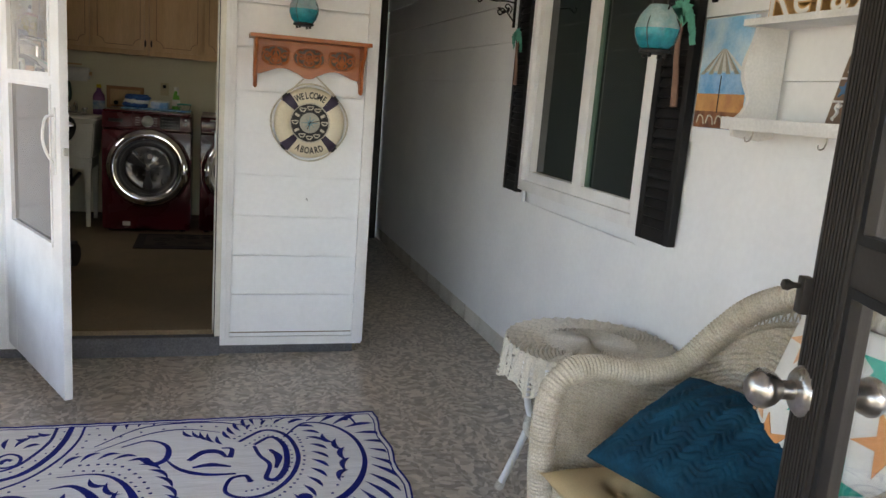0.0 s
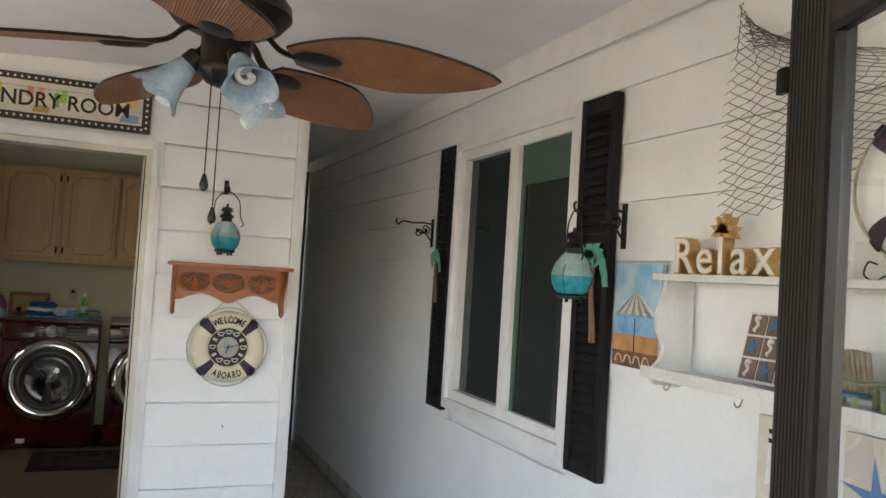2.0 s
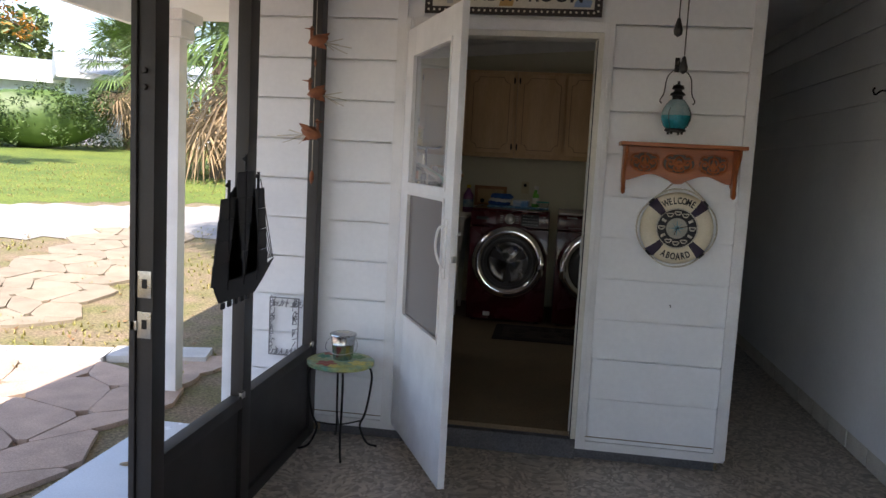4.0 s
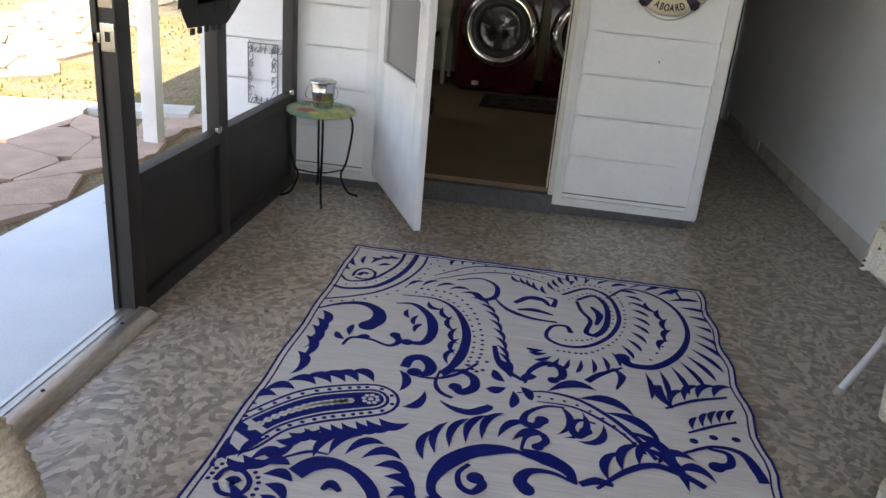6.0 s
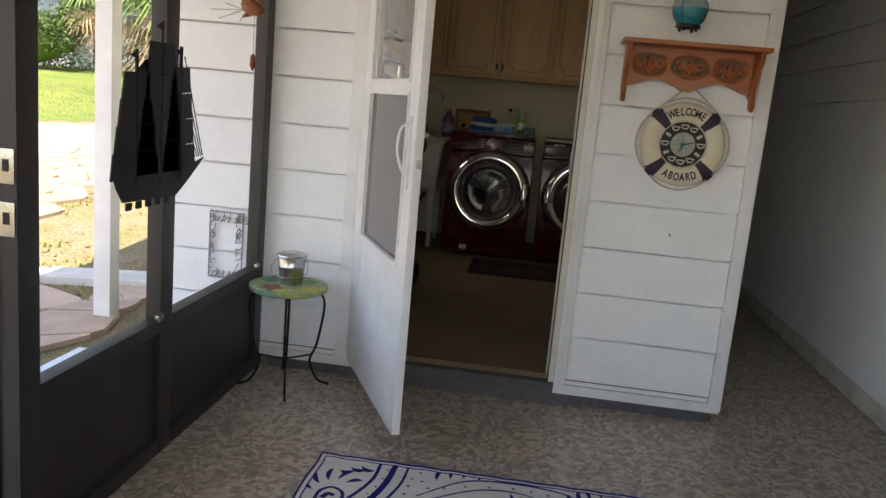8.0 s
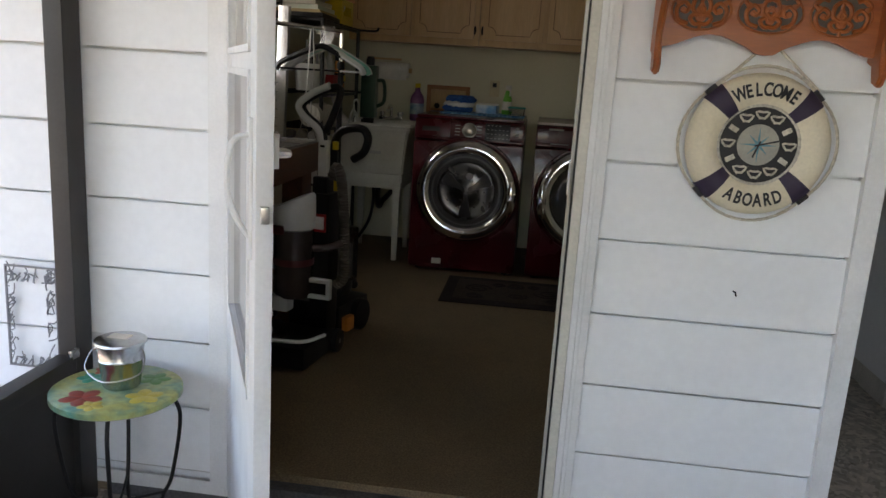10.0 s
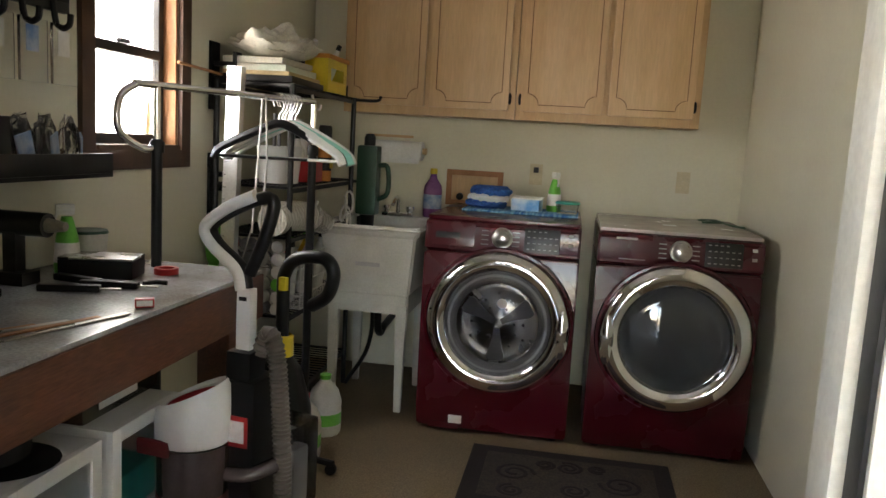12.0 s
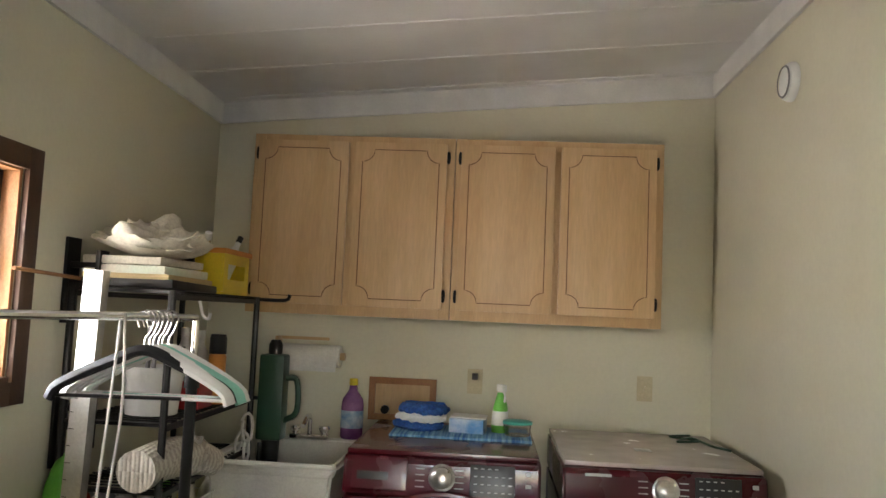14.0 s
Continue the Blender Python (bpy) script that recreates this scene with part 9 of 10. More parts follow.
# middle shelf
spray_can = thing("insect_spray_can", "black and orange insect spray can on the shelf", "spray can", pose(-1.365, 7.12, 1.241))
part("can", lathe([(0, 0), (0.032, 0), (0.033, 0.01), (0.033, 0.18), (0.026, 0.195), (0, 0.195)], 20), M["orange"], spray_can)
part("label_band", lathe([(0.0333, 0.05), (0.0336, 0.052), (0.0336, 0.11), (0.0333, 0.112)], 20), M["ink"], spray_can, "black label band")
part("label_word", box(0.0337, 0.036, -0.022, 0.022, 0.062, 0.1, 0.001), M["yellow"], spray_can)
part("cap", lathe([(0.033, 0.19), (0.032, 0.25), (0.028, 0.265), (0, 0.266)], 20), M["dark"], spray_can)
bucket2 = thing("white_bucket", "small white bucket on the middle shelf", "bucket", pose(-1.46, 6.78, 1.241))
part("pail", lathe([(0, 0), (0.085, 0), (0.1, 0.16), (0.095, 0.16), (0.08, 0.006), (0, 0.006)], 28), M["white"], bucket2)
part("brushes", boxes([(-0.03, -0.02, -0.01, 0.01, 0.02, 0.3), (0.0, 0.012, -0.03, -0.015, 0.02, 0.27), (0.03, 0.04, 0.01, 0.03, 0.02, 0.25)], 0.002), M["grey"], bucket2)
for k, (y, r, h, mt, cp, lb) in enumerate(((6.95, 0.035, 0.2, "oldwhite", "dark", "pale bottle on the middle shelf"), (7.05, 0.04, 0.26, "white", "white", "white jug on the middle shelf"), (7.14, 0.035, 0.25, "white", "paper", "white bottle on the middle shelf"), (7.37, 0.03, 0.17, "blue", "dark", "blue bottle on the middle shelf"))):
    bottle("shelf_bottle", lb, pose(-1.44 - 0.03 * (k % 2), y, 1.241), r, h, M[mt], True, M[cp])
bench_tool("red_carton", "dark red carton on the middle shelf", "carton", pose(-1.39, 6.98, 1.241), [("carton", box(-0.05, 0.04, -0.07, 0.07, 0, 0.1, 0.003), "redplastic")])
# rolled mat, wire basket, jugs
rolled = thing("rolled_mesh_mat", "white textured non-slip mat rolled up on the shelf", "rolled mat", pose(-1.38, 6.62, 1.10))
M["meshwhite"] = weave_material("white_mesh_mat", (0.72, 0.70, 0.63), (0.66, 0.63, 0.55), 70, 70, 0.8)
part("roll", tube([(0.0, -0.1, 0), (0.01, 0.1, 0.005), (0.02, 0.3, -0.02)], [0.065, 0.07], 20, 4), M["meshwhite"], rolled)
part("loose_end", tube([(0.05, 0.24, -0.01), (0.07, 0.36, -0.05)], [0.06, 0.05], 16), M["meshwhite"], rolled)
wire = thing("wire_basket", "white wire basket full of spray cans and bottles", "basket", pose(-1.48, 7.02, 0.692))
bm = bmesh.new()
for z in (0.0, 0.06, 0.12, 0.18, 0.24):
    add_tube(bm, [(-0.15, -0.3, z), (0.16, -0.3, z), (0.16, 0.3, z), (-0.15, 0.3, z)], 0.003, 5, 0, True)
for k in range(25):
    y = -0.3 + 0.025 * k
    add_tube(bm, [(0.16, y, 0.24), (0.16, y, 0), (-0.15, y, 0), (-0.15, y, 0.24)], 0.0018, 4)
for k in range(12):
    x = -0.14 + 0.027 * k
    add_tube(bm, [(x, -0.3, 0.0), (x, -0.3, 0.24)], 0.0018, 4)
part("wires", bm, M["white"], wire, smooth=None)
random.seed(6)
for k in range(24):
    c, r = k % 4, k // 4
    mt = random.choice(["white", "oldwhite", "white", "redplastic", "green", "paper", "grey"])
    t = thing("paint_bottle", "small craft paint bottle with a round lid in a rack", "paint bottle", pose(-1.60 + 0.072 * c, 6.66, 0.705 + 0.055 * r, 90, 0, 0), "craft paint bottles")
    part("body", lathe([(0, 0), (0.026, 0), (0.026, 0.03), (0, 0.03)], 12), M["grey"], t)
    part("lid", lathe([(0.029, 0.03), (0.029, 0.06), (0.026, 0.064), (0, 0.064)], 14), M[mt], t)
for k, (y, mt) in enumerate(((6.86, "white"), (6.97, "redplastic"), (7.08, "paper"), (7.18, "yellow"), (7.27, "white"))):
    bottle("cleaner_bottle", "assorted cleaner bottle standing in the wire basket", pose(-1.44 - 0.05 * (k % 2), y, 0.697, 4, 6, 0), 0.036, 0.26, M[mt], True, M["green" if k % 2 else "dark"])
for k, (y, cap) in enumerate(((6.72, "redplastic"), (7.0, "green"))):
    jug = thing("milk_jug", "translucent white gallon jug on the floor", "jug", pose(-1.20, y - 0.25, LF))
    part("jug", lathe([(0, 0), (0.07, 0), (0.075, 0.01), (0.075, 0.15), (0.06, 0.2), (0.025, 0.24), (0.022, 0.26), (0, 0.26)], 20), M["oldwhite"], jug)
    part("cap", lathe([(0.024, 0.25), (0.026, 0.27), (0, 0.275)], 14), M[cap], jug)
    part("label", lathe([(0.0755, 0.05), (0.076, 0.052), (0.076, 0.1), (0.0755, 0.102)], 20), M["green"], jug)
heap("dark_bags", "dark bags and shoes on the lowest shelf", "bags", pose(-1.5, 7.0, LF + 0.002), 0.15, 0.35, 0.14, M["dark"], 21)
gun = thing("leaf_blower", "dark green electric yard tool hung on the shelf arm", "yard tool", pose(-1.235, 7.46, 1.06))
part("body", box(-0.055, 0.055, -0.05, 0.05, 0.0, 0.36, 0.02), M["darkgreen"], gun)
part("nose", tube([(0, 0, 0.0), (0, 0, -0.22)], [0.04, 0.03], 14), M["dark"], gun)
part("handle", tube([(0.05, 0, 0.26), (0.1, 0, 0.25), (0.105, 0, 0.12), (0.05, 0, 0.08)], 0.013, 8, 5), M["darkgreen"], gun)
part("top", lathe([(0.03, 0.36), (0.03, 0.4), (0.02, 0.42), (0, 0.42)], 12), M["dark"], gun)
hose = thing("drain_hose", "black hose hanging beside the shelf unit", "hose", pose(0, 0, 0))
part("tube", tube([(-1.27, 7.43, 1.05), (-1.26, 7.4, 0.8), (-1.16, 7.36, 0.6), (-1.18, 7.38, 0.36), (-1.3, 7.4, LF + 0.02)], 0.011, 8, 6), M["dark"], hose)
bag = thing("green_bag", "bright green fabric bag hanging on the laundry wall", "bag", pose(LX0 + 0.05, 6.60, 0.98))
part("bag", cushion(0.07, 0.14, 0.3, pose(0, 0, 0), None, 12), M["green"], bag)
whitecord = thing("extension_lead", "coiled white extension lead hanging on the shelf unit", "extension lead", pose(-1.30, 7.30, 1.02))
part("coil", tube([(0.02 * math.sin(q * 0.3), 0.05 * math.cos(q * 0.7), 0.05 * math.sin(q * 0.7) + 0.004 * q) for q in range(32)], 0.006, 6), M["paper"], whitecord)


# ---- vacuum cleaners ----
def upright_vacuum():
    t = thing("upright_vacuum", "white, black and red upright vacuum cleaner", "vacuum cleaner", pose(-1.02, 5.27, LF, 0, 0, -8))
    M["capred"] = material("bright_red_plastic", (0.36, 0.008, 0.014), 0.3, bump=0.02)
    M["smokeplastic"] = material("smoky_clear_bin", (0.05, 0.036, 0.033), 0.12, second=(0.07, 0.05, 0.05), bump=0, spec=0.7)
    ft = part("floor_head", box(-0.15, 0.15, -0.29, 0.02, 0.015, 0.115, 0.03), M["dark"], t)
    part("head_trim", tube([(-0.14, -0.27, 0.12), (0.0, -0.285, 0.135), (0.12, -0.24, 0.13), (0.155, -0.1, 0.12)], 0.009, 8, 5), M["white"], ft, "white trim line")
    part("head_window", box(-0.1, 0.0, -0.26, -0.14, 0.105, 0.125, 0.01), M["smokeplastic"], ft)
    for x in (-0.14, 0.155):
        part("wheel", lathe([(0, -0.02), (0.05, -0.02), (0.055, 0), (0.05, 0.02), (0, 0.02)], 24, pose(x, 0.03, 0.056, 0, 90, 0)), M["dark"], t)
        part("hub", lathe([(0, 0.022), (0.012, 0.021), (0.014, 0.018)], 12, pose(x, 0.03, 0.056, 0, 90, 0)), M["grey"], t)
    part("bin", lathe([(0, 0.24), (0.08, 0.24), (0.086, 0.26), (0.088, 0.54), (0, 0.54)], 32, pose(-0.03, -0.03, 0.02)), M["smokeplastic"], t, "smoky clear dust bin")
    part("red_band", lathe([(0.0885, 0.385), (0.0895, 0.39), (0.0895, 0.41), (0.0885, 0.415)], 32, pose(-0.03, -0.03, 0.02)), M["darkred"], t, "red band seen in the bin")
    bm = lathe([(0.088, 0.545), (0.092, 0.56), (0.092, 0.62), (0.09, 0.655), (0.08, 0.668), (0.066, 0.66), (0.06, 0.63), (0, 0.622)], 36)
    for v in bm.verts:
        v.co.z += max(0.0, (v.co.z - 0.545) / 0.12) * (0.42 * v.co.x + 0.10 * v.co.y)
        v.co.x, v.co.y, v.co.z = v.co.x - 0.03, v.co.y - 0.03, v.co.z + 0.02
    cap = part("bin_cap", bm, M["white"], t, "white slanted bin cap")
    bm = lathe([(0, 0.632), (0.058, 0.632), (0.062, 0.655)], 30)
    for v in bm.verts:
        v.co.z += 0.8 * (0.42 * v.co.x + 0.10 * v.co.y)
        v.co.x, v.co.y, v.co.z = v.co.x - 0.03, v.co.y - 0.03, v.co.z + 0.02
    part("red_recess", bm, M["capred"], cap, "red handle recess")
    part("bin_latch", box(-0.125, -0.035, -0.126, -0.112, 0.545, 0.585, 0.008), M["darkred"], t, "dark red bin latch")
    part("spine", box(0.03, 0.12, 0.0, 0.12, 0.08, 0.72, 0.02), M["dark"], t)
    part("spine_neck", box(0.03, 0.1, 0.01, 0.09, 0.70, 0.79, 0.015), M["dark"], t)
    part("printed_tag", box(0.045, 0.105, -0.004, -0.001, 0.55, 0.63, 0.001), M["redplastic"], t, "red edged printed tag")
    part("printed_tag_face", box(0.055, 0.096, -0.006, -0.004, 0.562, 0.618, 0.0005), M["paper"], t)
    part("wand", box(0.045, 0.085, 0.03, 0.065, 0.76, 0.945, 0.008), M["white"], t, "pale grey wand")
    part("wand_slot", box(0.055, 0.075, 0.027, 0.03, 0.915, 0.925), M["dark"], t)
    hd = part("handle", tube([(0.065, 0.05, 0.93), (0.05, 0.05, 0.99), (-0.02, 0.05, 1.045), (-0.04, 0.05, 1.09), (0.02, 0.05, 1.135), (0.10, 0.05, 1.17), (0.13, 0.05, 1.165), (0.128, 0.05, 1.13), (0.105, 0.05, 1.06), (0.07, 0.05, 0.98)], 0.016, 10, 6), M["dark"], t)
    part("handle_cover", tube([(0.055, 0.036, 0.94), (0.04, 0.036, 0.99), (-0.03, 0.036, 1.045), (-0.05, 0.036, 1.09), (0.01, 0.036, 1.14), (0.09, 0.036, 1.177)], 0.015, 10, 6), M["white"], hd, "silver-white handle cover")
    ripples = [(0.135, 0.06, 0.3), (0.17, 0.06, 0.35), (0.17, 0.06, 0.5), (0.155, 0.06, 0.7), (0.14, 0.06, 0.80), (0.12, 0.06, 0.83), (0.1, 0.06, 0.78)]
    part("hose", wrapped(ripples, 0.022, 0.012, 12, 8), material("grey_brown_hose", (0.12, 0.10, 0.085), 0.5), t, "ribbed grey-brown hose")
    part("hose_joint", tube([(-0.02, -0.02, 0.48), (0.1, 0.0, 0.48), (0.16, 0.05, 0.50)], 0.02, 12, 4), M["smokeplastic"], t)
    part("brush_tool", boxes(frame_rows(0.02, 0.15, 0.26, 0.35, 0.018, -0.05, -0.02), 0.004), M["white"], t, "white rimmed brush tool")
    part("brush_pad", box(0.04, 0.13, -0.042, -0.02, 0.28, 0.33, 0.004), M["dark"], t)
    part("filter_cap", lathe([(0, 0.02), (0.045, 0.018), (0.05, 0)], 20, pose(-0.15, -0.09, 0.24, 80, 0, -30)), M["grey"], t)
    part("lower_white", box(-0.11, -0.02, -0.11, -0.04, 0.2, 0.27, 0.012), M["white"], t)
    return t


upright_vacuum()


def second_vacuum():
    t = thing("carpet_cleaner", "black upright carpet cleaner with a yellow collar and clear tank", "carpet cleaner", pose(-0.985, 5.68, LF, 0, 0, -15))
    part("floor_head", box(-0.14, 0.15, -0.2, 0.1, 0.01, 0.16, 0.04), M["dark"], t)
    part("wheel", lathe([(0, -0.02), (0.075, -0.02), (0.08, 0), (0.075, 0.02), (0, 0.02)], 24, pose(0.16, -0.02, 0.08, 0, 90, 0)), M["dark"], t)
    part("yellow_flash", box(0.12, 0.178, -0.17, -0.1, 0.03, 0.1, 0.01), M["orange"], t, "orange flash on the wheel")
    part("body", lathe([(0.1, 0.12), (0.11, 0.2), (0.095, 0.5), (0.06, 0.62), (0.035, 0.66), (0, 0.66)], 28, pose(-0.03, 0.02, 0)), M["dark"], t)
    part("collar", lathe([(0.034, 0.655), (0.036, 0.66), (0.036, 0.72), (0.03, 0.725)], 20, pose(-0.03, 0.02, 0)), M["yellow"], t, "yellow collar")
    part("grip_loop", tube([(-0.03, 0.02, 0.72), (-0.03, 0.02, 0.82), (-0.02, 0.01, 0.91), (0.03, 0.0, 0.965), (0.13, -0.01, 0.98), (0.165, -0.01, 0.94), (0.14, 0.0, 0.87), (0.08, 0.01, 0.83)], 0.02, 10, 6), M["dark"], t)
    part("grip_mark", box(-0.012, 0.012, -0.03, -0.012, 0.87, 0.91, 0.003), M["yellow"], t)
    bm = box(0.01, 0.15, -0.16, -0.03, 0.26, 0.52, 0.02)
    part("water_tank", bm, M["clearplastic"], t, "clear water tank")
    part("tank_core", box(0.04, 0.12, -0.13, -0.06, 0.27, 0.44, 0.015), M["grey"], t)
    return t


second_vacuum()


# ---- outside ----
def ground_z(x, y):
    d = math.hypot(x + 1.4, y - 2.5)
    return -0.08 + 0.07 * max(0.0, min(d, 26.0) - 3.5)


M["soil"] = material("dry_sandy_soil", (0.42, 0.32, 0.22), 0.95, second=(0.34, 0.27, 0.15), scale=1.6, grain=0.3, grain_scale=40, bump=0.6)
M["lawn"] = material("sunlit_lawn", (0.20, 0.26, 0.035), 0.9, second=(0.13, 0.20, 0.025), scale=1.2, grain=0.35, grain_scale=30, bump=0.8)
M["scrub"] = material("patchy_dry_grass", (0.22, 0.21, 0.08), 0.95, second=(0.32, 0.24, 0.155), scale=3.0, grain=0.35, grain_scale=50, bump=0.7)
M["road"] = material("pale_concrete_road", (0.42, 0.40, 0.36), 0.9, second=(0.36, 0.34, 0.31), scale=2, grain=0.12, bump=0.3)
# the slab's blue and extra brightness are reflected skylight put into the colour
M["slab"] = material("pale_slab_with_skylight_tint", (0.70, 0.76, 0.82), 0.25, second=(0.64, 0.70, 0.76), scale=2, grain=0.05, bump=0.1)
M["kerbwhite"] = material("white_concrete_edging", (0.66, 0.66, 0.64), 0.8, second=(0.56, 0.56, 0.54), scale=6, grain=0.1, bump=0.3)
M["flag"] = material("tan_flagstone", (0.58, 0.44, 0.35), 0.85, second=(0.47, 0.355, 0.28), scale=6, grain=0.15, bump=0.3, vary=0.10)
M["paver"] = material("cream_paver", (0.36, 0.30, 0.22), 0.85, second=(0.29, 0.24, 0.17), scale=5, grain=0.15, bump=0.3, vary=0.10)
M["bark"] = material("palm_bark", (0.25, 0.18, 0.12), 0.9, second=(0.17, 0.12, 0.08), scale=14, grain=0.3, bump=0.6, island=0.18)
M["frond"] = material("palm_frond", (0.10, 0.17, 0.035), 0.5, second=(0.07, 0.12, 0.02), scale=4, bump=0, island=0.35)
M["deadfrond"] = material("dead_palm_frond", (0.30, 0.21, 0.11), 0.8, scale=4, bump=0, island=0.3)
M["hedge"] = material("hedge_leaf", (0.07, 0.12, 0.025), 0.55, second=(0.045, 0.085, 0.015), scale=3, bump=0, island=0.4)
M["treeleaf"] = material("pale_tree_leaf", (0.17, 0.22, 0.08), 0.6, second=(0.11, 0.16, 0.05), scale=1, bump=0, island=0.35)
M["orangeleaf"] = material("orange_autumn_leaf", (0.55, 0.22, 0.03), 0.6, second=(0.42, 0.2, 0.03), scale=2, bump=0, island=0.3)
M["farwall"] = material("pale_blue_house_wall", (0.55, 0.62, 0.68), 0.7, bump=0.05)
M["roofgrey"] = material("grey_metal_roof", (0.40, 0.43, 0.46), 0.5, bump=0.05)


def sheet(name, label, xs, ys, mat, lift, kind="structure", shape=None, category="ground"):
    """A sheet that follows the ground, lifted by lift; shape(x, y) says which cells belong to it."""
    bm = bmesh.new()
    grid = {}
    for i, x in enumerate(xs):
        for j, y in enumerate(ys):
            grid[i, j] = bm.verts.new((x, y, ground_z(x, y) + lift))
    for i in range(len(xs) - 1):
        for j in range(len(ys) - 1):
            cx, cy = (xs[i] + xs[i + 1]) / 2, (ys[j] + ys[j + 1]) / 2
            if shape is None or shape(cx, cy):
                bm.faces.new((grid[i, j], grid[i + 1, j], grid[i + 1, j + 1], grid[i, j + 1]))
    bmesh.ops.delete(bm, geom=[v for v in bm.verts if not v.link_faces], context="VERTS")
    return tagged(solid(name, bm, mat, 60), label, category, kind=kind)


def span(a, b, n):
    return [a + (b - a) * k / n for k in range(n + 1)]


far = [-1500, -700, -350, -200, -120, -80, -60]
xs = far + span(-50, -6, 44) + span(-5.5, -1.39, 12)
ys = [-1500, -600, -200, -80, -40, -20, -10, -5] + span(-4, 46, 50) + [50, 60, 80, 120, 200, 400, 800, 1500]
sheet("ground", "dry sandy ground with patchy grass", xs, ys, M["scrub"], 0)
structure("ground_under_house", box(-1.39, 30, -30, 40, -0.6, -0.125), M["soil"], "soil under the house", "ground")
# directions away from the porch: u along the sight line of the path, v across it
AX = Vector((-0.60, 0.80, 0))
AY = Vector((0.80, 0.60, 0))


def uv(x, y):
    p = Vector((x + 1.4, y - 2.5, 0))
    return p.dot(AX), p.dot(AY)


fine = span(-46, -2, 132)
finey = span(-6, 46, 156)
sheet("lawn", "bright green mown lawn across the road", fine, finey, M["lawn"], 0.006, shape=lambda x, y: uv(x, y)[0] > 11.8 + 0.3 * math.sin(uv(x, y)[1]), category="lawn")
sheet("road", "pale concrete road crossing beyond the garden", fine, finey, M["road"], 0.012, shape=lambda x, y: 8.4 < uv(x, y)[0] < 11.55, category="road")
structure("slab", box(-2.28, -1.395, -2.0, 4.16, -0.2, -0.035, 0.006), M["slab"], "pale concrete slab outside the screen door, skylight blue put in its colour", "pavement")

# grass tufts and fallen leaves
random.seed(31)
bm = bmesh.new()
for k in range(9000):
    u, v = random.uniform(2.6, 9.2), random.uniform(-4.5, 4.5)
    if random.random() > 0.5:
        u, v = random.uniform(12.4, 19), random.uniform(-7, 8)
    p = Vector((-1.4, 2.5, 0)) + AX * u + AY * v
    if p.x > -2.45 or (p.y < 4.9 and u < 4) or noise.noise(Vector((p.x * 0.8, p.y * 0.8, 0))) < -0.05 and u < 10:
        continue
    z = ground_z(p.x, p.y)
    h = random.uniform(0.02, 0.06)
    a = random.uniform(0, 6.28)
    dx, dy = 0.012 * math.cos(a), 0.012 * math.sin(a)
    for s in (1, -1):
        bm.faces.new([bm.verts.new(q) for q in ((p.x - dx, p.y - dy, z), (p.x + dx, p.y + dy, z), (p.x + s * dy * 2, p.y - s * dx * 2, z + h))])
tagged(solid("grass_tufts", bm, material("straw_green_grass", (0.24, 0.26, 0.06), 0.9, second=(0.36, 0.29, 0.12), scale=2, bump=0, island=0.35)), "scattered tufts of green and straw grass", "grass", kind="stuff")
bm = bmesh.new()
for k in range(900):
    u, v = random.uniform(2.4, 9.0), random.uniform(-3.5, 3.5)
    p = Vector((-1.4, 2.5, 0)) + AX * u + AY * v
    if p.x > -2.4:
        continue
    m = pose(p.x, p.y, ground_z(p.x, p.y) + 0.012, random.uniform(-25, 25), random.uniform(-25, 25), random.uniform(0, 360))
    s = random.uniform(0.015, 0.04)
    bm.faces.new([bm.verts.new(m @ Vector(q)) for q in ((-s, 0, 0), (0, -s * 0.4, 0.004), (s, 0, 0), (0, s * 0.4, 0.004))])
tagged(solid("fallen_leaves", bm, material("brown_fallen_leaf", (0.26, 0.15, 0.07), 0.8, bump=0, island=0.4)), "dry brown fallen leaves", "leaves", kind="stuff")
oak_leaf = thing("oak_leaf", "single dry oak leaf on the pale slab", "leaf", pose(-2.05, 3.55, -0.033, 0, 0, 20))
part("blade", plate([(0.09 * math.cos(a) * (0.6 + 0.4 * math.cos(5 * a)), 0.035 * math.sin(a) * (0.7 + 0.3 * math.cos(6 * a))) for a in (2 * math.pi * k / 30 for k in range(30))], 0.003), M["deadfrond"], oak_leaf)

# white porch posts and outer roof
for x, y in ((-2.50, 4.78), (-1.845, 4.19)):
    t = thing("porch_post", "square white painted post of the outer roof", "post", pose(x, y, 0), "porch posts")
    w = 0.05 if x < -2 else 0.035
    part("shaft", box(-w, w, -w, w, -0.1, 2.27 if x < -2 else 2.5, 0.004), M["trim"], t)
    if x < -2:
        part("capital", boxes([(-0.08, 0.08, -0.09, 0.09, 2.20, 2.30), (-0.11, 0.11, -0.14, 0.14, 2.30, 2.36)], 0.01), M["trim"], t)
roof = tagged(new("roof_outer"), "white outer porch roof with a grey-brown gutter beam", "roof", kind="structure")
part("soffit", box(-2.95, -1.39, -2.5, 5.9, 2.50, 2.54), M["ceiling"], roof)
part("gutter_beam", box(-2.02, -1.93, -2.5, 4.14, 2.33, 2.499, 0.004), material("grey_brown_beam", (0.24, 0.21, 0.19), 0.6, bump=0.05), roof)
part("fascia", box(-3.0, -2.95, -2.5, 5.93, 2.33, 2.56, 0.004), M["trim"], roof)

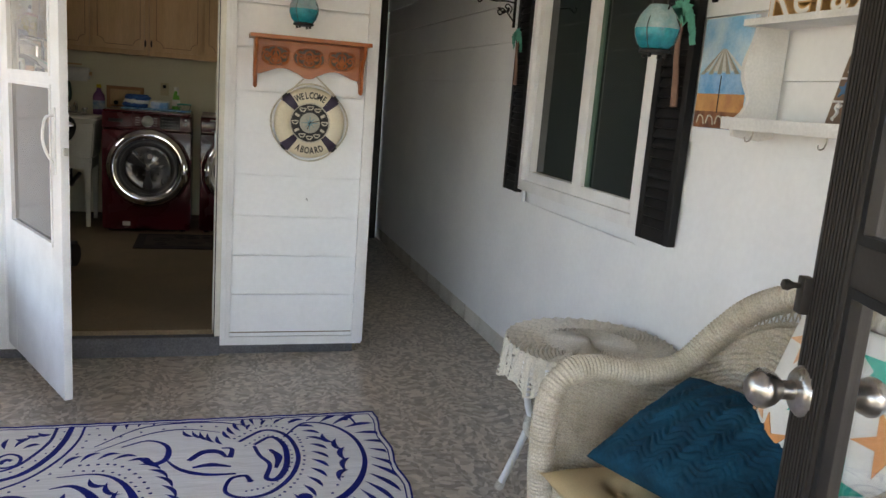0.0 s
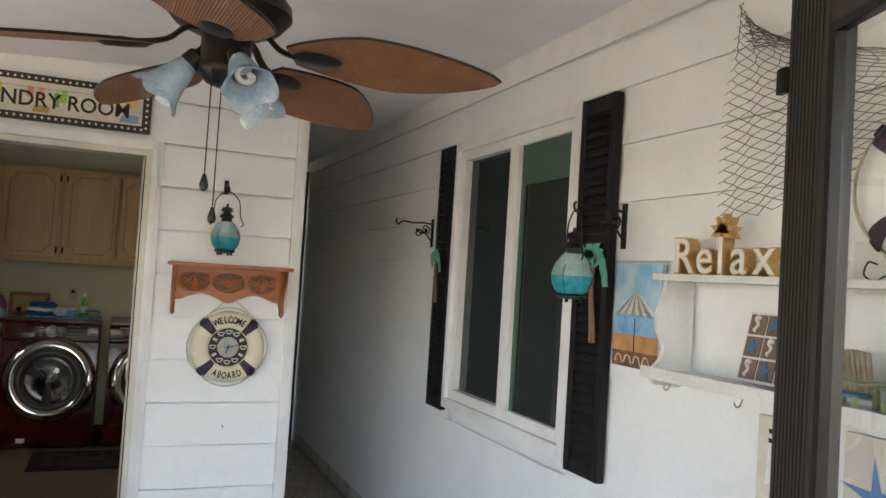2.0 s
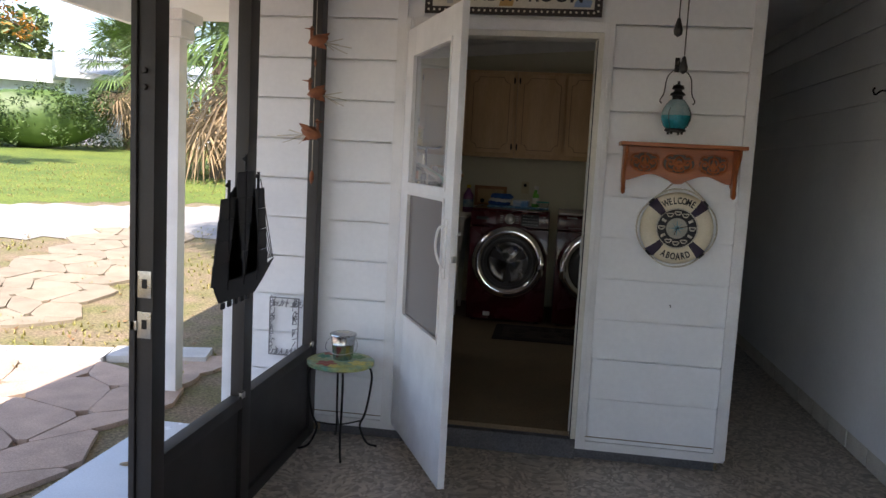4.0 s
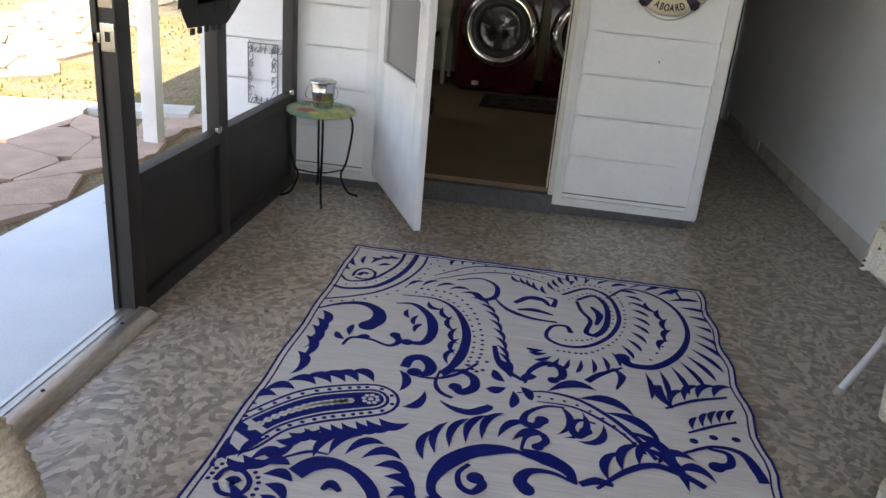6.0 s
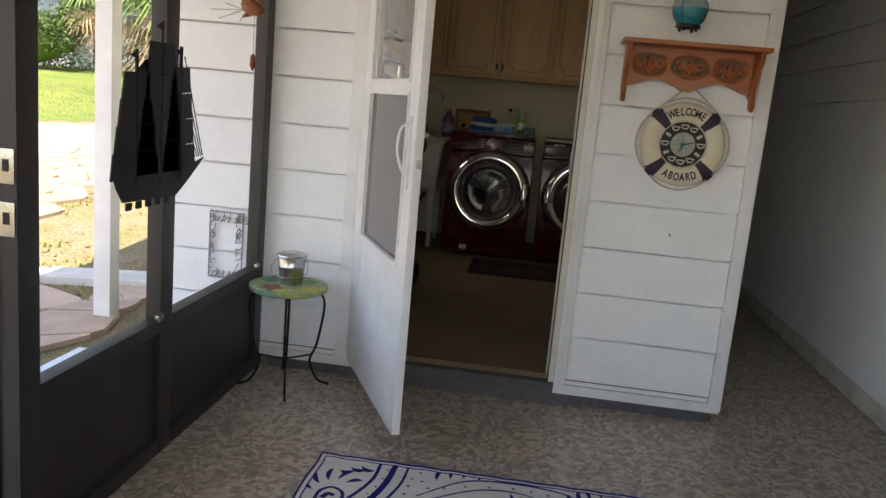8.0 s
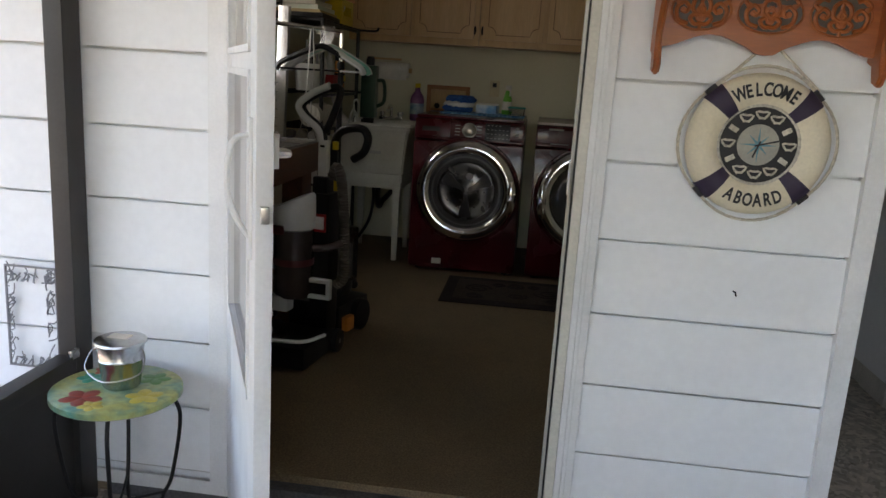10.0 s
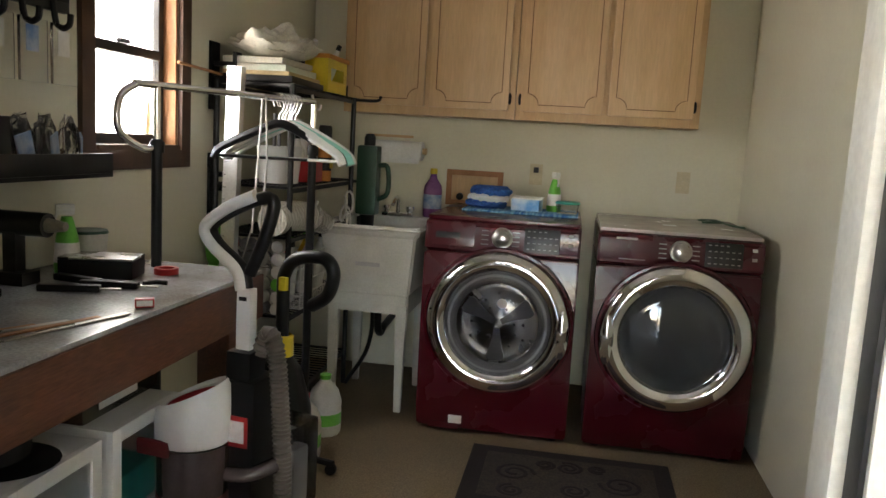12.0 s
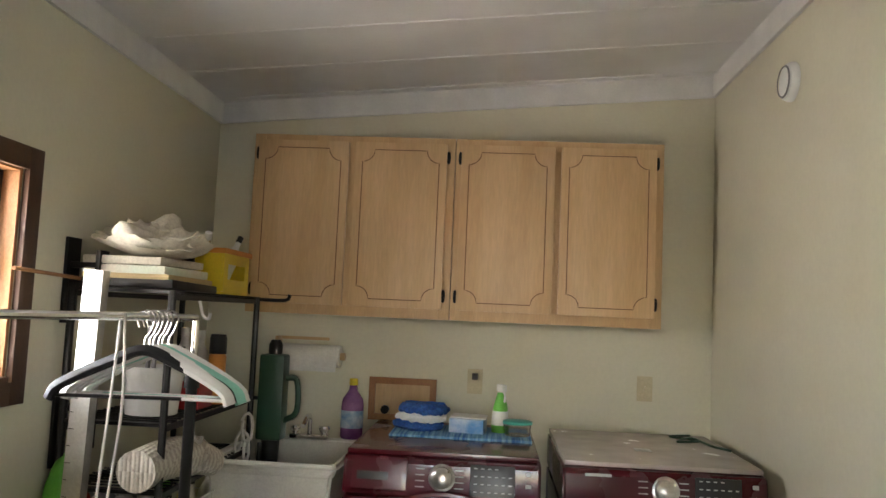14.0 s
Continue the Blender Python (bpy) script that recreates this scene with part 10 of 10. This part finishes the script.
# edging kerb, flagstones, path
kerb = tagged(new("kerb"), "white concrete edging between the flagstones and the garden", "kerb", kind="structure")
K0, K1 = Vector((-5.4, 4.85, 0)), Vector((-2.62, 5.62, 0))
kd = (K1 - K0).normalized()
kn = Vector((-kd.y, kd.x, 0))
for k in range(4):
    q0, q1 = K0.lerp(K1, k / 4), K0.lerp(K1, (k + 0.985) / 4)
    bm = bmesh.new()
    sag = 0.05 * (1.5 - abs(k - 1.5))
    pts = [q0 - kn * (0.15 + sag), q1 - kn * (0.15 + sag), q1 + kn * 0.15 - kn * sag, q0 + kn * 0.15 - kn * sag]
    lo, hi = [bm.verts.new((p.x, p.y, -0.2)) for p in pts], [bm.verts.new((p.x, p.y, 0.0 - 0.02)) for p in pts]
    bm.faces.new(hi)
    for i in range(4):
        j = (i + 1) % 4
        bm.faces.new((lo[i], lo[j], hi[j], hi[i]))
    part("kerb_stone", bm, M["kerbwhite"], kerb)


def broken_paving(parent, name, origin, ax, ay, nu, nv, su, sv, mat, seed, keep, lift):
    """Irregular stones: a jittered grid of quads with open joints, corners cut at random."""
    random.seed(seed)
    pts = {(i, j): (su * (i + random.uniform(-0.28, 0.28)), sv * (j + random.uniform(-0.28, 0.28) + 0.5 * (i % 2))) for i in range(nu + 1) for j in range(nv + 1)}
    for i in range(nu):
        for j in range(nv):
            quad = [pts[i, j], pts[i + 1, j], pts[i + 1, j + 1], pts[i, j + 1]]
            cx, cy = sum(p[0] for p in quad) / 4, sum(p[1] for p in quad) / 4
            w = origin + ax * cx + ay * cy
            if not keep(w):
                continue
            ring = []
            for a, b in zip(quad, quad[1:] + quad[:1]):
                for f in (0.12, 0.5, 0.88):
                    x, y = a[0] + (b[0] - a[0]) * f, a[1] + (b[1] - a[1]) * f
                    x, y = cx + (x - cx) * 0.985 + random.uniform(-0.008, 0.008), cy + (y - cy) * 0.985 + random.uniform(-0.008, 0.008)
                    ring.append(origin + ax * x + ay * y)
            bm = bmesh.new()
            h = lift + random.uniform(-0.004, 0.004)
            top = [bm.verts.new((p.x, p.y, ground_z(p.x, p.y) + h)) for p in ring]
            low = [bm.verts.new((p.x, p.y, ground_z(p.x, p.y) - 0.03)) for p in ring]
            bm.faces.new(top)
            for k in range(len(top)):
                q = (k + 1) % len(top)
                bm.faces.new((low[k], low[q], top[q], top[k]))
            part(name, bm, mat, parent, smooth=None)


flags = tagged(new("pavement_flags"), "irregular tan flagstones beside the slab", "pavement", kind="structure")
broken_paving(flags, "flagstone", Vector((-6.2, 0.2, 0)), Vector((1, 0, 0)), Vector((0, 1, 0)), 10, 12, 0.42, 0.44, M["flag"], 12, lambda w: w.x < -2.34 - 0.05 * math.sin(3 * w.y) and (w - K0).dot(kn) < -0.22, 0.028)
path = tagged(new("pavement_path"), "cream paver path leading to the road", "pavement", kind="structure")
PO = Vector((-5.55, 5.55, 0))
PATH_DIR = Vector((-0.2, 0.98, 0))
broken_paving(path, "paver", PO, PATH_DIR, Vector((PATH_DIR.y, -PATH_DIR.x, 0)), 12, 4, 0.40, 0.34, M["paver"], 13, lambda w: True, 0.03)


# ---- plants ----
def leaf_cloud(bm, centres, per, size, seed):
    random.seed(seed)
    for c, r in centres:
        for k in range(per):
            d = Vector((random.gauss(0, 1), random.gauss(0, 1), random.gauss(0, 1)))
            d = d.normalized() * r * random.uniform(0.55, 1.05)
            p = c + Vector((d.x, d.y, d.z * 0.85))
            a = Vector((random.uniform(-1, 1), random.uniform(-1, 1), random.uniform(-0.6, 0.6))).normalized() * size * random.uniform(0.7, 1.4)
            b = a.cross(Vector((random.uniform(-1, 1), random.uniform(-1, 1), 1))).normalized() * size * 0.45
            bm.faces.new([bm.verts.new(q) for q in (p - a, p - b, p + a, p + b)])


def fan_palm(x, y, height, trunk_r, spread, seed, skirt):
    z0 = ground_z(x, y)
    t = thing("palm_tree", "cabbage palm with a booted trunk and fan fronds", "palm tree", pose(x, y, z0), "palms")
    random.seed(seed)
    part("trunk", lathe([(trunk_r * 1.25, -0.1), (trunk_r * 1.1, 0.15), (trunk_r * 0.95, height * 0.5), (trunk_r, height * 0.85), (trunk_r * 0.6, height)], 18), M["bark"], t)
    bm = bmesh.new()
    rows = int(height / 0.16)
    for j in range(rows):
        for k in range(9):
            a = 2 * math.pi * (k + 0.5 * (j % 2)) / 9
            z = 0.12 + j * 0.16
            c, s = math.cos(a), math.sin(a)
            r0 = trunk_r * 0.98
            w = 0.09 * trunk_r / 0.28
            base = [(r0 * c - s * w, r0 * s + c * w, z), (r0 * c + s * w, r0 * s - c * w, z), ((r0 + 0.06) * c + s * w * 0.4, (r0 + 0.06) * s - c * w * 0.4, z + 0.2), ((r0 + 0.06) * c - s * w * 0.4, (r0 + 0.06) * s + c * w * 0.4, z + 0.2)]
            vs = [bm.verts.new(q) for q in base]
            tip = bm.verts.new(((r0 - 0.02) * c, (r0 - 0.02) * s, z + 0.2))
            bm.faces.new(vs)
            bm.faces.new((vs[3], vs[2], tip))
            bm.faces.new((vs[0], vs[3], tip))
            bm.faces.new((vs[2], vs[1], tip))
    part("leaf_boots", bm, M["bark"], t, smooth=None)
    green, dead = bmesh.new(), bmesh.new()
    for k in range(46 + skirt):
        is_dead = k >= 46
        el = radians(random.uniform(-70, -35) if is_dead else random.uniform(-40, 80))
        az = random.uniform(0, 2 * math.pi)
        stem = spread * random.uniform(0.45, 0.62)
        d = Vector((math.cos(az) * math.cos(el), math.sin(az) * math.cos(el), math.sin(el)))
        o = Vector((0, 0, height - (0.25 if is_dead else 0.0)))
        tip = o + d * stem
        bm = dead if is_dead else green
        add_tube(bm, [o, o + d * stem * 0.5 + Vector((0, 0, 0.05)), tip], 0.014, 3)
        side = d.cross(Vector((0, 0, 1))).normalized()
        up = side.cross(d)
        n = 24
        for j in range(n):
            b = radians(-105 + 210 * j / (n - 1))
            ln = spread * random.uniform(0.42, 0.58) * (0.75 + 0.25 * math.cos(b))
            q = (d * math.cos(b) + side * math.sin(b)).normalized()
            droop = Vector((0, 0, -0.22 * ln * random.uniform(0.5, 1.6)))
            w = side.cross(q) * 0 + up.cross(q).normalized() * 0.028
            mid = tip + q * ln * 0.55 + up * 0.02
            end = tip + q * ln + droop
            vs = [bm.verts.new(p) for p in (tip, mid + w, end, mid - w)]
            bm.faces.new(vs)
    part("crown", green, M["frond"], t, smooth=None)
    if skirt:
        part("dead_fronds", dead, M["deadfrond"], t, "hanging brown dead fronds", smooth=None)
    return t


def broad_tree(name, label, x, y, height, r, mat, seed, clumps, per, size):
    z0 = ground_z(x, y)
    t = thing(name, label, "tree", pose(x, y, z0), "trees")
    random.seed(seed)
    bm = bmesh.new()
    top = Vector((0.2, 0.1, height * 0.55))
    add_tube(bm, [(0, 0, -0.1), (0.05, 0, height * 0.25), top], [0.22 * height / 8, 0.12 * height / 8], 9, 3)
    centres = []
    for k in range(clumps):
        a, e = random.uniform(0, 6.28), random.uniform(-0.2, 1.2)
        q = top + Vector((math.cos(a) * math.cos(e), math.sin(a) * math.cos(e), math.sin(e))) * r * random.uniform(0.4, 1.0)
        centres.append((q, r * random.uniform(0.22, 0.42)))
        add_tube(bm, [top * random.uniform(0.6, 1.0), (top + q) / 2 + Vector((0, 0, 0.2)), q], [0.06 * height / 8, 0.015], 5)
    part("trunk", bm, M["bark"], t)
    bm = bmesh.new()
    leaf_cloud(bm, centres, per, size, seed + 1)
    part("crown", bm, mat, t, smooth=None)
    return t


PALMS = (((-8.06, 18.16), 3.0, 0.34, 3.1, 41, 18), ((-13.9, 23.8), 2.7, 0.17, 2.0, 42, 4), ((-3.2, 9.6), 3.4, 0.24, 2.3, 43, 8))
ORANGE_AT, HEDGE_AT = (-13.1, 15.7), (-15.5, 21.4)
HOUSES = (((-16.0, 23.8), 37, 8, True), ((-24.4, 21.8), 37, 8, False))


def place(u, v):
    p = Vector((-1.4, 2.5, 0)) + AX * u + AY * v
    return p.x, p.y


for (x, y), hgt, tr, sp, sd, sk in PALMS:
    fan_palm(x, y, hgt, tr, sp, sd, sk)
for k, (u, v, h, r) in enumerate(((52, -26, 11, 5.5), (56, -17, 12, 6), (60, -9, 11, 6), (55, -1, 12, 6), (60, 8, 13, 6), (56, 17, 12, 6), (64, 26, 13, 7), (50, -36, 12, 6))):
    x, y = place(u, v)
    broad_tree("broadleaf_tree", "distant pale green broadleaf tree behind the houses", x, y, h * 0.66, r * 0.7, M["treeleaf"], 50 + k, 26, 150, 0.28)
x, y = ORANGE_AT
broad_tree("autumn_tree", "tree with orange autumn leaves", x, y, 5.6, 1.2, M["orangeleaf"], 77, 16, 90, 0.07)
hedge = thing("hedge", "tall clipped dark green hedge at the lawn's edge", "hedge", pose(HEDGE_AT[0], HEDGE_AT[1], ground_z(*HEDGE_AT), 0, 0, 37))
bm = bmesh.new()
random.seed(90)
hc = [(Vector((random.uniform(-1.9, 1.9), random.uniform(-0.9, 0.9), random.uniform(0.2, 1.7))), 0.42) for k in range(70)]
leaf_cloud(bm, hc, 130, 0.06, 91)
part("leaves", bm, M["hedge"], hedge, smooth=None)
bm = bmesh.new()
bmesh.ops.create_icosphere(bm, subdivisions=3, radius=1)
for v in bm.verts:
    v.co = Vector((v.co.x * 1.75, v.co.y * 0.8, (v.co.z + 1) * 0.85)) * (1 + 0.12 * noise.noise(v.co * 3))
part("inner_mass", bm, M["hedge"], hedge)


def far_house(m, length, label, lattice):
    t = thing("house", label, "house", m, "far houses")
    part("wall", box(0, length, 0, 5, -0.3, 2.3), M["farwall"], t)
    bm = bmesh.new()
    vs = [bm.verts.new(p) for p in ((-0.4, -0.5, 2.25), (length + 0.4, -0.5, 2.25), (length + 0.4, 5.4, 2.25), (-0.4, 5.4, 2.25), (-0.4, 2.5, 3.2), (length + 0.4, 2.5, 3.2))]
    for f in ((0, 1, 5, 4), (2, 3, 4, 5), (0, 4, 3), (1, 2, 5), (0, 3, 2, 1)):
        bm.faces.new([vs[i] for i in f])
    part("roof", bm, M["roofgrey"], t)
    part("fascia", box(-0.42, length + 0.42, -0.54, -0.5, 2.12, 2.32), M["trim"], t)
    for k in range(int(length / 2)):
        w = part("window", box(0.5 + 2 * k, 1.7 + 2 * k, -0.05, -0.001, 0.9, 1.9), M["trim"], t)
        for s in range(2):
            part("pane", box(0.58 + 2 * k + 0.55 * s, 1.06 + 2 * k + 0.55 * s, -0.07, -0.051, 0.98, 1.82), M["dark_glass"], w)
    if lattice:
        bm = bmesh.new()
        n = int(length / 0.22)
        for k in range(n):
            for s in (1, -1):
                x = 0.22 * k
                add_tube(bm, [(x, -0.6, -0.2), (x + s * 0.9, -0.6, 0.95)], 0.018, 4)
        lt = part("lattice", bm, M["trim"], t, "white lattice fence", smooth=None)
        part("lattice_rail", box(-0.2, length + 0.2, -0.64, -0.56, 0.95, 1.05), M["trim"], lt)
        for k in range(int(length / 2) + 1):
            part("fence_post", box(2 * k - 0.05, 2 * k + 0.05, -0.66, -0.54, -0.3, 1.1), M["trim"], lt)
    return t


for (x, y), turn, ln, lat in HOUSES:
    far_house(pose(x, y, ground_z(x, y), 0, 0, turn), ln, "pale single-storey house with a grey roof" + (" and lattice fence" if lat else ""), lat)
bx, by = place(24.0, -6.2)
low_hedge = thing("low_hedge", "low clipped hedge along the far fence", "hedge", pose(bx, by, ground_z(bx, by), 0, 0, 37))
bm = bmesh.new()
leaf_cloud(bm, [(Vector((0.25 * k, 0, 0.18)), 0.24) for k in range(40)], 70, 0.05, 93)
part("leaves", bm, M["hedge"], low_hedge, smooth=None)

# skirting blocks along the house wall, and the dark door that ends the passage
skirt = tagged(new("baseboard"), "cream skirting blocks along the house wall", "skirting", kind="structure")
structure("footing", box(H + 0.04, H + 0.1, -0.02, 9.1, 0.0, 0.12), M["concrete"], "dark recess behind the skirting blocks", "footing")
first = None
random.seed(14)
y = 0.02
while y < 7.5:
    ln = 0.295
    if first is None:
        first = part("skirting_block", box(-0.022, 0, 0, ln - 0.012, 0.004, 0.124, 0.004), M["block"], skirt)
        ob = first
    else:
        ob = new("skirting_block", first.data)
        ob.parent = skirt
    ob.location = (H + 0.038 + random.uniform(-0.004, 0.002), y, random.uniform(-0.002, 0.002))
    y += ln
passage_door = tagged(new("door_3"), "dark bronze screen door at the end of the passage", "door", kind="structure")
part("door_frame", boxes([(0.86, 0.93, 7.56, 7.62, 0, 2.62), (1.5, H - 0.01, 7.56, 7.62, 0, 2.62), (0.93, 1.5, 7.56, 7.62, 2.1, 2.62), (0.93, 1.5, 7.56, 7.62, 0, 0.5), (0.93, 1.5, 7.56, 7.62, 1.1, 1.18)], 0.003), M["bronze"], passage_door)
part("frosted_pane", box(0.93, 1.5, 7.585, 7.595, 1.18, 2.1), M["signcream"], passage_door, "pale frosted upper pane")
part("lower_panel", box(0.93, 1.5, 7.585, 7.595, 0.5, 1.1), M["bronze"], passage_door)
